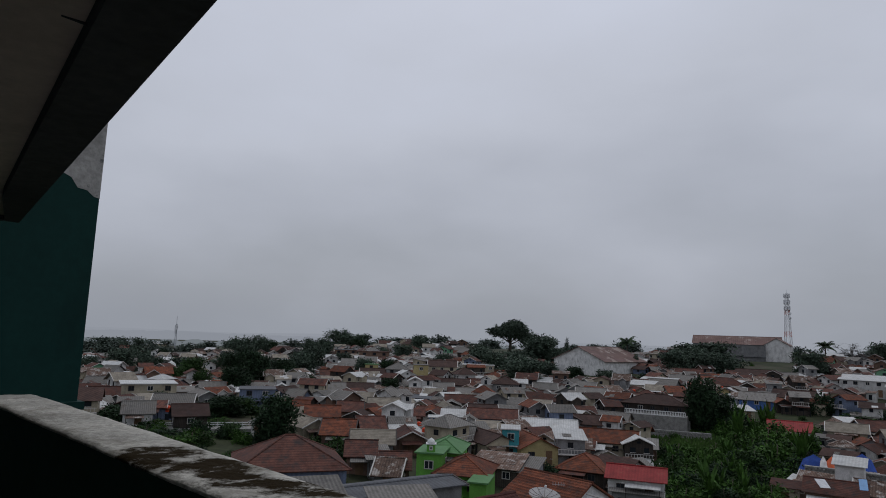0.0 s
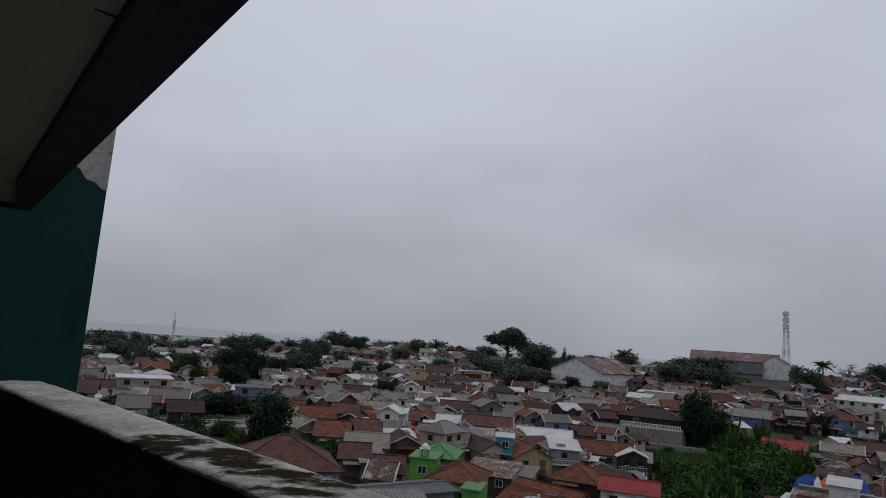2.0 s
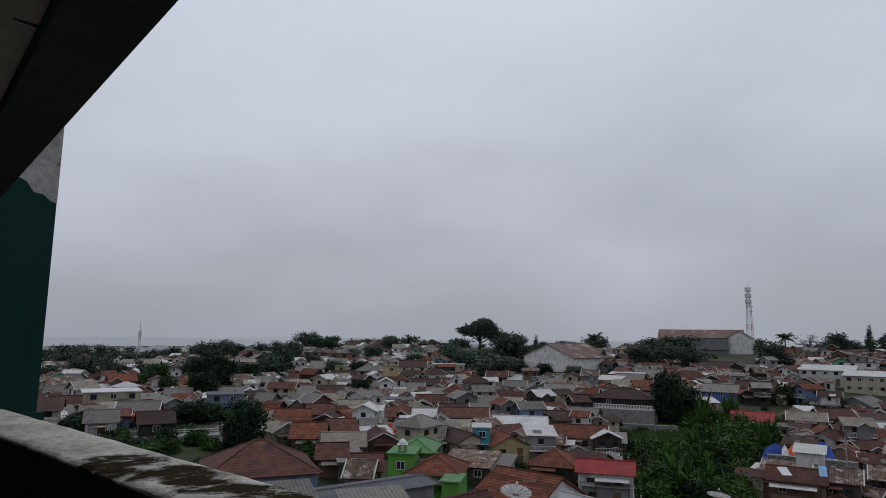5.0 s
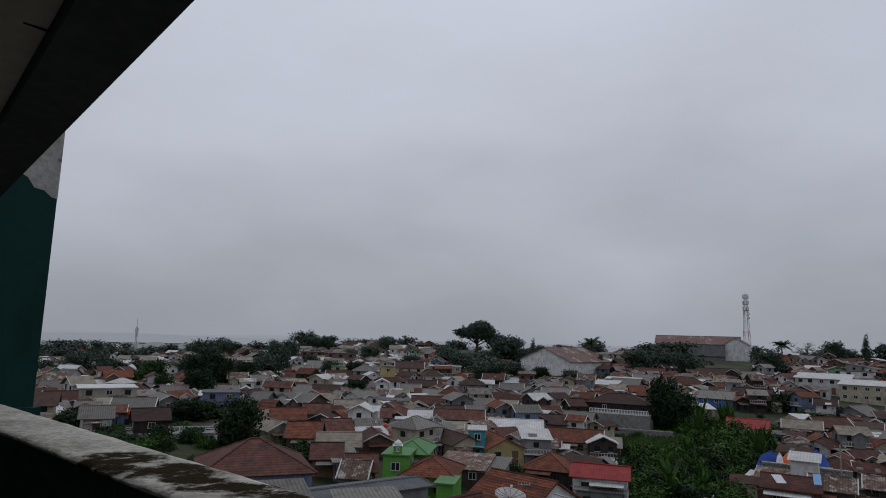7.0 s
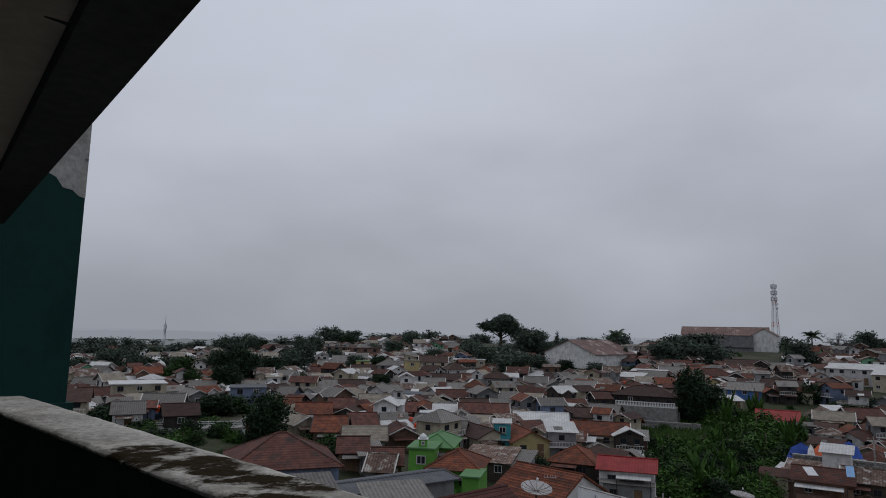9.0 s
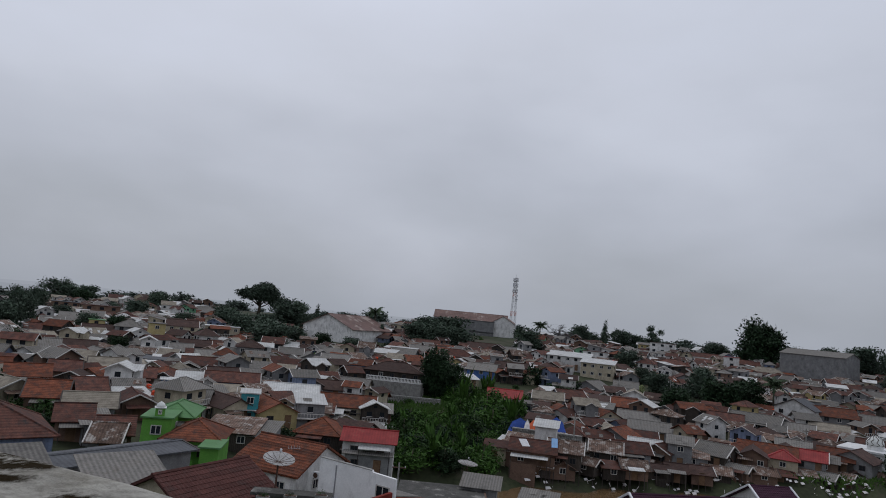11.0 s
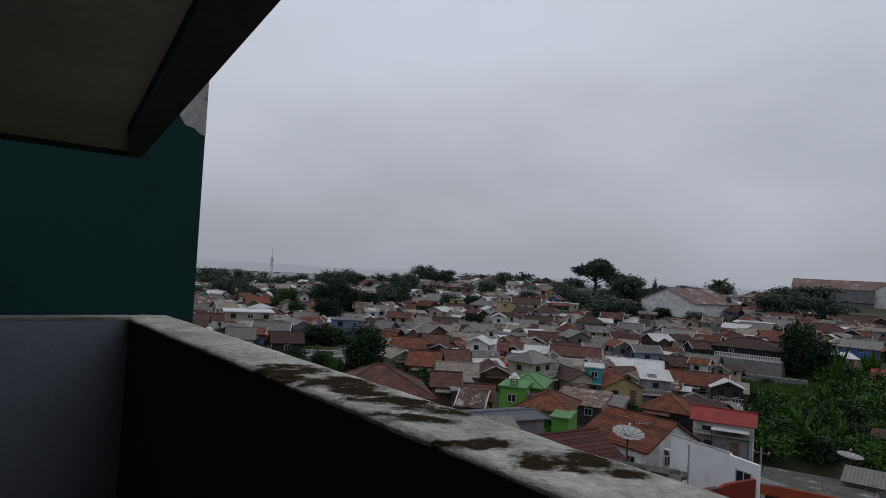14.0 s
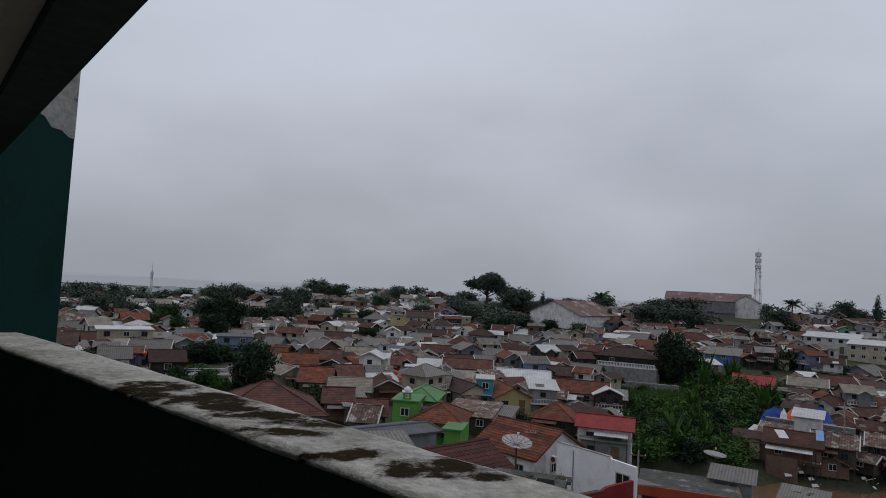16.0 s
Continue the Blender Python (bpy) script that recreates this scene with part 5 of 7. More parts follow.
house(52.2, 296.4, 9.9, 8.0, -10, "F", "g", "c", 2)
house(53.2, 242.1, 8.6, 7.0, -20, "G", "r", "w", 1)
house(36.7, 211.0, 10.6, 7.0, -28, "S", "w", "c", 1)
house(45.8, 218.0, 7.4, 7.0, -12, "G", "g", "w", 1)
house(55.5, 207.4, 11.7, 8.0, -15, "H", "o", "w", 1)
house(74.5, 239.6, 11.6, 7.0, -17, "G", "b", "w", 1)
house(80.0, 228.8, 8.0, 7.0, -19, "G", "g", "w", 1)
house(70.3, 197.6, 5.2, 5.0, -20, "E", "g", "c", 1)
house(57.5, 183.3, 8.2, 7.0, -23, "G", "g", "B", 1)
house(67.9, 186.7, 9.5, 7.0, -30, "G", "b", "n", 1)
house(48.3, 168.6, 5.8, 5.0, 4, "S", "w", "w", 1)
house(52.8, 148.5, 7.8, 6.0, -20, "G", "k", "w", 1)
house(64.2, 148.9, 7.0, 6.0, -23, "G", "w", "c", 1)
house(70.6, 151.0, 6.9, 7.0, -0, "G", "r", "b", 1)
house(79.0, 151.3, 7.1, 6.0, -18, "S", "b", "B", 1)
house(98.1, 211.2, 14.6, 8.0, -33, "S", "w", "w", 2)
house(102.3, 197.4, 10.6, 7.0, -35, "S", "w", "w", 2)
house(112.2, 205.1, 12.7, 7.0, -29, "F", "w", "d", 1)
house(84.9, 166.5, 7.7, 8.0, -52, "E", "g", "g", 1)
house(97.8, 171.0, 6.5, 6.0, -30, "G", "g", "w", 1)
house(94.0, 159.8, 6.4, 7.0, -30, "E", "c", "w", 1)
house(84.9, 146.3, 8.1, 7.0, -30, "G", "o", "w", 1)
house(81.2, 135.5, 8.9, 6.0, -31, "G", "g", "w", 1)
house(79.0, 127.2, 8.4, 6.0, -32, "G", "g", "g", 1)
house(120.5, 235.9, 9.6, 7.0, -27, "F", "r", "w", 2)
house(170.4, 266.8, 11.0, 7.0, -39, "F", "r", "w", 3)
house(151.7, 229.8, 12.7, 8.0, -33, "H", "r", "w", 1)
house(131.7, 193.6, 7.7, 7.0, -24, "E", "r", "w", 1)
house(153.1, 256.1, 8.4, 7.0, -31, "G", "g", "w", 1)
house(192.1, 263.4, 16.2, 7.0, -21, "G", "r", "w", 1)
house(180.7, 232.5, 5.9, 5.0, -38, "F", "k", "w", 3)
house(197.0, 248.3, 15.7, 7.0, -28, "G", "r", "w", 1)
house(193.3, 227.3, 13.8, 8.0, -40, "H", "c", "w", 1)
house(216.8, 241.4, 12.4, 7.0, -42, "E", "r", "w", 1)
house(175.4, 184.0, 13.9, 7.0, -44, "G", "r", "w", 1)
house(147.6, 157.2, 7.1, 6.0, -43, "F", "w", "w", 2)
house(198.7, 194.2, 10.1, 7.0, -46, "G", "r", "w", 1)
house(133.4, 144.3, 9.7, 7.0, -63, "E", "d", "w", 2)
house(103.6, 142.5, 9.3, 7.0, -36, "H", "o", "s", 1)
house(105.9, 137.6, 7.8, 6.0, -38, "G", "r", "g", 1)
house(114.9, 138.1, 11.9, 7.0, -52, "G", "g", "b", 1)
house(121.4, 137.2, 7.6, 7.0, -42, "E", "b", "w", 1)
house(121.5, 131.5, 6.5, 6.0, -43, "G", "g", "w", 1)
house(131.7, 132.9, 8.1, 6.0, -45, "G", "c", "w", 1)
house(59.9, 110.5, 5.4, 6.0, -28, "G", "u", "d", 1)
house(67.7, 120.3, 6.6, 7.0, -54, "E", "o", "w", 1)
house(69.3, 112.8, 5.5, 6.0, -32, "G", "w", "w", 1)
house(64.8, 110.6, 6.4, 6.0, -15, "G", "r", "w", 1)
house(72.2, 110.7, 5.2, 7.0, -58, "E", "o", "w", 1)
house(74.1, 108.6, 4.2, 5.0, -34, "S", "w", "w", 2)
house(81.9, 111.6, 7.5, 7.0, -36, "G", "o", "s", 1)
house(77.2, 108.9, 5.1, 6.0, -35, "S", "u", "g", 1)
house(82.6, 109.4, 5.7, 7.0, -57, "G", "g", "w", 1)
house(88.3, 111.8, 5.4, 7.0, -58, "E", "o", "w", 1)
house(95.8, 111.5, 10.2, 7.0, -41, "G", "o", "w", 1)
house(90.4, 109.0, 5.2, 7.0, -40, "E", "b", "s", 1)
house(96.0, 107.4, 5.0, 6.0, -42, "H", "k", "c", 1)
house(102.0, 107.4, 5.7, 6.0, -44, "G", "k", "w", 1)
house(106.1, 116.0, 6.2, 6.0, -42, "G", "g", "g", 1)
house(109.3, 108.5, 5.9, 7.0, -45, "G", "o", "w", 1)
house(112.3, 106.6, 7.2, 7.0, -61, "E", "b", "w", 1)
house(104.6, 106.2, 4.2, 5.0, -45, "S", "w", "w", 1)
house(139.6, 141.1, 11.4, 8.0, -33, "G", "o", "w", 2)
house(145.7, 142.6, 7.7, 7.0, -46, "G", "r", "w", 1)
house(155.6, 143.1, 10.5, 7.0, -47, "G", "g", "t", 1)
house(174.2, 154.8, 10.8, 7.0, -48, "G", "g", "w", 1)
house(192.2, 164.0, 7.1, 6.0, -50, "F", "w", "w", 1)
house(202.6, 178.9, 8.9, 7.0, -49, "G", "r", "w", 1)
house(192.2, 177.7, 8.7, 7.0, -47, "G", "g", "w", 1)
house(153.7, 119.7, 8.4, 6.0, -57, "S", "g", "p", 2)
house(182.3, 135.9, 8.3, 6.0, -38, "S", "w", "w", 1)
house(175.0, 123.4, 9.2, 7.0, -55, "H", "w", "s", 1)
house(199.2, 131.7, 9.5, 7.0, -57, "G", "g", "w", 1)
house(151.4, 118.1, 12.7, 7.0, -52, "G", "r", "w", 1)
house(130.6, 114.8, 12.9, 7.0, -49, "G", "r", "w", 1)
house(179.5, 120.2, 11.8, 7.0, -56, "H", "r", "w", 1)
house(301.4, 201.2, 15.0, 8.0, -56, "H", "r", "w", 1)
house(288.4, 181.7, 11.3, 7.0, -58, "G", "g", "w", 1)
house(278.9, 165.5, 13.4, 7.0, -59, "S", "p", "w", 1)
house(215.3, 129.8, 10.4, 7.0, -59, "G", "w", "w", 1)
house(335.2, 191.3, 11.5, 6.0, -60, "F", "w", "w", 1)
house(238.6, 147.7, 11.6, 7.0, -58, "G", "r", "w", 1)
house(244.7, 139.5, 11.7, 7.0, -60, "G", "w", "w", 1)
house(144.9, 109.6, 9.6, 7.0, -58, "G", "d", "w", 1)


# ---- trees ----
tree(-15.1, 329.7, 17.6, 23.0, "crest", "mid")
tree(-0.5, 292.1, 13.9, 19.2, "broad", "mid")
tree(12.4, 299.8, 11.4, 7.2, "cone", "mid")
tree(-13.2, 231.7, 10.0, 13.9, "broad", "mid")
tree(-4.4, 202.5, 10.1, 14.1, "broad", "mid")
tree(3.0, 226.5, 7.4, 10.4, "broad", "mid")
tree(-22.7, 258.1, 9.3, 12.9, "broad", "mid")
tree(-56.9, 302.8, 9.9, 13.5, "broad", "mid")
tree(-57.5, 269.5, 8.0, 11.0, "broad", "mid")
tree(-116.1, 361.9, 14.5, 17.6, "broad", "mid")
tree(-105.3, 365.2, 11.3, 17.0, "broad", "mid")
tree(-60.5, 425.8, 5.9, 25.7, "broad", "mid")
tree(-47.2, 427.5, 4.0, 21.4, "broad", "mid")
tree(-99.2, 267.2, 11.4, 8.1, "broad", "mid")
tree(-74.9, 194.6, 10.1, 10.0, "broad", "mid")
tree(-92.0, 265.0, 11.3, 9.8, "column", "mid")
tree(-74.9, 183.3, 8.3, 8.3, "broad", "dark")
tree(-84.8, 192.2, 7.8, 7.9, "broad", "mid")
tree(-116.7, 238.6, 12.7, 12.7, "broad", "mid")
tree(-130.2, 285.3, 11.5, 10.2, "column", "mid")
tree(-102.2, 201.1, 9.4, 9.4, "broad", "mid")
tree(-82.3, 171.3, 8.4, 8.5, "broad", "mid")
tree(-185.3, 273.1, 12.3, 14.5, "thin", "mid")
tree(-139.9, 198.7, 10.2, 10.9, "broad", "mid")
tree(-128.4, 196.3, 8.3, 8.8, "broad", "mid")
tree(-266.9, 362.4, 7.9, 13.4, "broad", "mid")
tree(-97.6, 171.8, 8.8, 9.2, "broad", "mid")
tree(-98.2, 165.0, 6.3, 6.6, "broad", "mid")
tree(-139.7, 183.4, 7.9, 8.6, "broad", "mid")
tree(61.3, 285.6, 10.9, 20.4, "broad", "mid")
tree(71.6, 283.2, 11.8, 23.3, "broad", "mid")
tree(64.0, 272.6, 9.0, 25.1, "broad", "mid")
tree(36.7, 277.7, 15.6, 12.0, "palm", "palm")
tree(38.0, 267.4, 7.1, 3.2, "column", "mid")
tree(11.9, 222.2, 6.3, 8.9, "broad", "dark")
tree(21.2, 215.0, 6.0, 8.6, "broad", "mid")
tree(-39.4, 93.6, 8.4, 7.8, "column", "dark")
tree(-59.1, 116.4, 4.4, 7.8, "broad", "dark")
tree(-60.9, 113.2, 3.2, 5.8, "broad", "dark")
tree(-58.2, 121.3, 3.8, 6.7, "broad", "mid")
tree(-28.4, 90.7, 4.0, 5.1, "palm", "mid")
tree(-28.2, 85.0, 2.7, 5.6, "broad", "dark")
tree(-27.1, 92.2, 2.1, 3.8, "bush", "mid")
tree(-54.3, 104.8, 2.1, 5.9, "bush", "bright")
tree(-50.5, 103.4, 2.1, 5.7, "bush", "mid")
tree(-56.1, 92.3, 2.1, 6.5, "bush", "dark")
tree(-51.5, 91.6, 2.1, 6.3, "bush", "bright")
tree(-61.7, 93.5, 2.1, 6.7, "bush", "dark")
tree(-68.0, 95.3, 3.8, 7.3, "broad", "dark")
tree(-74.0, 118.9, 3.8, 7.0, "broad", "dark")
tree(-77.0, 104.8, 2.1, 6.0, "bush", "dark")
tree(37.4, 155.1, 12.5, 10.2, "column", "dark")
tree(38.2, 157.5, 9.1, 11.3, "broad", "dark")
tree(-3.1, 185.0, 2.1, 9.2, "bush", "bright")
tree(4.9, 185.0, 2.1, 9.2, "bush", "bright")
tree(7.8, 177.9, 2.1, 7.1, "bush", "mid")
tree(94.4, 244.4, 11.2, 12.0, "broad", "mid")
tree(91.3, 245.6, 11.3, 9.3, "palm", "palm")
tree(112.9, 278.0, 13.7, 5.3, "palm", "palm")
tree(153.8, 347.5, 11.3, 19.0, "bare", "grey")
tree(158.5, 345.4, 9.6, 16.7, "bare", "grey")
tree(151.5, 315.5, 12.0, 10.5, "broad", "mid")
tree(173.3, 329.2, 14.9, 8.9, "cone", "mid")
tree(174.7, 314.8, 11.2, 14.4, "broad", "mid")
tree(168.6, 335.0, 8.2, 15.0, "broad", "mid")
tree(189.9, 308.2, 14.2, 10.8, "thin", "mid")
tree(184.7, 311.4, 9.4, 12.3, "broad", "mid")
tree(210.8, 253.9, 23.7, 19.7, "column", "dark")
tree(211.0, 253.8, 19.9, 21.7, "broad", "dark")
tree(205.4, 277.2, 10.4, 13.8, "broad", "mid")
tree(209.0, 274.5, 9.0, 13.8, "broad", "mid")
tree(254.7, 282.0, 12.8, 13.6, "broad", "mid")
tree(281.1, 284.7, 14.9, 16.0, "broad", "mid")
tree(292.0, 273.4, 16.7, 22.3, "broad", "mid")
tree(283.5, 253.1, 14.0, 12.2, "broad", "mid")
tree(257.6, 209.4, 24.4, 20.5, "thin", "mid")
tree(259.7, 211.7, 22.1, 16.0, "broad", "mid")
tree(251.5, 213.7, 18.6, 12.1, "broad", "mid")
tree(271.2, 208.5, 22.6, 15.3, "broad", "mid")
tree(286.8, 204.1, 26.9, 11.2, "broad", "mid")
tree(280.1, 201.5, 23.1, 12.1, "broad", "mid")
tree(227.6, 198.5, 14.1, 13.5, "broad", "mid")
tree(228.4, 182.0, 9.1, 11.2, "broad", "mid")
tree(226.5, 168.1, 9.7, 9.4, "broad", "mid")
tree(246.0, 171.7, 10.3, 8.1, "broad", "mid")
tree(312.6, 201.8, 25.4, 11.9, "thin", "mid")
tree(315.8, 196.6, 22.3, 12.6, "thin", "mid")
tree(304.3, 201.6, 16.2, 17.4, "broad", "mid")
tree(326.9, 197.7, 16.0, 18.3, "broad", "mid")
tree(344.8, 202.7, 20.0, 10.4, "thin", "mid")
tree(331.8, 185.3, 19.2, 17.0, "broad", "mid")
tree(287.6, 181.4, 14.9, 16.2, "broad", "mid")
tree(295.3, 168.6, 8.1, 9.8, "broad", "mid")
tree(122.8, 172.8, 10.0, 9.7, "broad", "mid")
tree(119.7, 156.5, 8.9, 13.0, "broad", "dark")
tree(130.6, 159.3, 9.5, 11.5, "broad", "dark")
tree(135.2, 155.4, 12.6, 9.2, "palm", "palm")
tree(111.6, 173.8, 7.3, 10.3, "broad", "mid")
tree(117.9, 192.9, 5.8, 8.1, "broad", "mid")
tree(105.5, 175.8, 3.3, 3.3, "bush", "flower")
tree(124.4, 216.9, 9.1, 10.0, "broad", "mid")
tree(100.9, 150.9, 7.6, 10.9, "broad", "dark")
tree(202.7, 166.1, 8.2, 12.6, "broad", "mid")
tree(199.6, 150.6, 9.5, 12.0, "broad", "mid")
tree(115.4, 99.0, 7.4, 6.1, "broad", "dark")
tree(151.7, 107.7, 3.7, 11.1, "broad", "dark")
tree(138.7, 101.7, 10.2, 6.1, "palm", "bright")
tree(164.9, 106.0, 8.1, 13.7, "broad", "dark")
tree(174.8, 105.3, 6.1, 14.2, "broad", "dark")
tree(184.5, 104.4, 8.7, 16.9, "broad", "dark")
tree(159.2, 107.4, 3.9, 11.5, "broad", "dark")
tree(191.4, 127.6, 7.7, 11.0, "broad", "dark")
tree(57.8, 46.2, 8.5, 5.6, "broad", "mid")
tree(61.1, 38.1, 7.5, 3.7, "broad", "mid")
tree(22.5, 115.9, 6.7, 6.6, "bush", "mid")
tree(70.6, 176.4, 7.5, 8.3, "bush", "dark")
tree(79.5, 167.1, 5.4, 7.4, "bush", "dark")
tree(75.8, 168.8, 3.2, 11.1, "bush", "mid")
tree(-56.4, 122.7, 2.1, 5.4, "bush", "mid")
tree(1.0, 98.1, 3.1, 3.9, "bush", "dark")

for az_, r_, h_, w_ in ((4.6, 262, 6, 10), (3.2, 246, 6, 9), (1.6, 255, 7.5, 10), (0.4, 243, 6.5, 9), (-0.8, 238, 5.5, 8), (2.4, 272, 8, 12), (-1.6, 280, 9.5, 10), (5.4, 285, 8, 13),
                        (26.4, 186, 10.5, 9), (25.4, 178, 11.5, 10), (24.6, 192, 9.5, 8), (25.8, 165, 8, 9), (20.9, 226, 9.5, 10), (19.6, 232, 11, 10), (22.3, 215, 7.5, 10),
                        (33.8, 262, 9.5, 14), (30.5, 240, 7, 13), (28.8, 225, 6.5, 11), (17.3, 262, 6.5, 10), (14.0, 285, 6, 9), (8.5, 262, 5.5, 9), (-11.6, 262, 10.5, 13), (-13.4, 256, 11, 13), (-15.0, 262, 9, 10)):
    tree(*polar(az_, r_), h_, w_, "broad", "dark" if r_ < 200 else "mid")

# the rest of the close-packed houses, row behind row
rng_town = random.Random(5)


def free(x, y, w, d):
    for hx, hy, hw, hd in HOUSES:
        if math.hypot(x - hx, y - hy) < 0.33 * (max(w, d) + max(hw, hd)) + 0.7:
            return False
    return True


def wooded(az, r):
    return (-56 < az < -45 and r < 168) or (az < -21 and r < 116 - 0.45 * (az + 21)) or (r > 400 and az < 8) or (-21.5 < az < -8.5 and 92 < r < 172) or (az < -50 and r > 315) or (-38 < az < -24 and 192 < r < 222) or (az > 15 and r < 118) or (-8 < az < 6 and r > 275) \
        or (22 < az < 31 and 100 < r < 150) or (az < -52 and 150 < r < 185) or (-20.5 < az < -12 and 255 < r < 337) or (-9.5 < az < -0.5 and 218 < r < 262) or (-24 < az < -15 and 172 < r < 188)


count = 0
bins = {}
r = 104.0
while r < 640:
    az = 37.0
    step = math.degrees(4.7 / r) * (1 if r < 330 else 1.5)
    while az > -63:
        a, q = az + rng_town.uniform(-0.3, 0.3) * step, r + rng_town.uniform(-2.0, 2.0)
        az -= step
        x, y = polar(a, q)
        w, d = rng_town.uniform(3.0, 6.0), rng_town.uniform(3.4, 5.4)
        kind = rng_town.choices("GEHS", (5, 3, 1.5, 1.5))[0]
        roof = rng_town.choices("robgwuc", (34, 9, 17, 20, 7, 12, 5))[0]
        if kind == "S" and roof in "robc":
            roof = rng_town.choice("gwu")
        wall = rng_town.choices("wcgsdbny", (24, 16, 26, 13, 13, 4, 2, 3))[0]
        # more pale walls and roofs on the left, haze put into the choice of colours
        if a > 3 and rng_town.random() < 0.4:
            wall, roof = rng_town.choice("wwwc"), rng_town.choice((roof, roof, "g", "w", "c"))
        storeys = 2 if rng_town.random() < 0.16 else 1
        yaw = a + rng_town.choice((-70, -48, -30, -15, -5, 0, 8, 20, 35, 55, 80))
        if wooded(a, q) or river_gap(x, y) < 3.5 or not free(x, y, w, d) or (r > 330 and rng_town.random() < 0.35) or count > 1700:
            continue
        packed_house(bins, x, y, w, d, yaw, kind, roof, wall, storeys, rng_town)
        count += 1
    r += 4.9 if r < 330 else 12

crowd = thing("packed_houses", pose(0, 0, 0), "crowd of small tile and sheet roofed houses packed over the hillside", "houses", kind="stuff")
for (what, code), bb in bins.items():
    o = part({"wall": "walls", "roof": "roofs", "opening": "openings", "trim": "trims", "tank": "tanks"}[what], bb, WALL[code] if what == "wall" else ROOF[code] if what == "roof" else {"opening": M_GLASS, "trim": M_FRAME, "tank": M_ORANGE_PLASTIC}[what], crowd)
    tagged(o, kind="stuff")

# shrubs on the slope above the river and between the houses
rng_bush = random.Random(9)
for k in range(230):
    a, q = rng_bush.uniform(-21, -8.5), rng_bush.uniform(102, 164)
    x, y = polar(a, q)
    if river_gap(x, y) < 1.5 or (a < -18.5 and q < 128) or (a > -15.0 and 134 < q < 164) or any(math.hypot(x - hx, y - hy) < 0.5 * max(hw, hd) + 1.2 for hx, hy, hw, hd in HOUSES):
        continue
    big = rng_bush.uniform(2.2, 4.6) if k % 5 or a > -13.5 else rng_bush.uniform(4.5, 6.5)
    if rng_bush.random() < 0.18:
        tree(x, y, big * 1.1, big * 1.2, "banana", "bright")
    else:
        tree(x, y, big, big * 1.35, "bush", rng_bush.choice(("bright", "bright", "mid", "dark")))
for k in range(260):
    a, q = rng_bush.uniform(-62, 37), rng_bush.uniform(100, 360)
    x, y = polar(a, q)
    if river_gap(x, y) < 2 or any(math.hypot(x - hx, y - hy) < 0.45 * max(hw, hd) + 0.6 for hx, hy, hw, hd in HOUSES):
        continue
    big = rng_bush.uniform(1.6, 3.8)
    tree(x, y, big * 1.1, big * 1.25, "bush", rng_bush.choice(("mid", "dark", "mid", "bright")))
spots = []
for k in range(130):
    a, q = rng_bush.uniform(-64, -49), rng_bush.uniform(318, 440)
    big = rng_bush.uniform(6, 11)
    spots.append((*polar(a, q), big, big * 0.95))
woods("wooded_slope", spots, "mid", "dark dense trees covering the slope above the river")
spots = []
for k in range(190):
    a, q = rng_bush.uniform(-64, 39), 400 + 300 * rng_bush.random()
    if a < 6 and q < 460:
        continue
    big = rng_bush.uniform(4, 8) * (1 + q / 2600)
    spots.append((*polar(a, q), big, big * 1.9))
# these leaves carry the haze of distance in their colour
woods("far_woods", spots, "far", "far belt of trees on the plain and behind the hill, leaves paled for haze")
for k in range(22):
    a, q = rng_bush.uniform(13, 35), rng_bush.uniform(165, 330)
    x, y = polar(a, q)
    if any(math.hypot(x - hx, y - hy) < 0.35 * max(hw, hd) + 0.5 for hx, hy, hw, hd in HOUSES):
        continue
    big = rng_bush.uniform(5.5, 9)
    tree(x, y, big, big * 1.0, "broad", rng_bush.choice(("dark", "dark", "mid")))
for k in range(90):
    a, q = rng_bush.uniform(17, 36), rng_bush.uniform(74, 116)
    x, y = polar(a, q)
    if any(math.hypot(x - hx, y - hy) < 0.55 * max(hw, hd) + 0.8 for hx, hy, hw, hd in HOUSES):
        continue
    big = rng_bush.uniform(1.6, 3.6)
    tree(x, y, big, big * 1.3, "bush", rng_bush.choice(("mid", "bright", "mid", "dark")))


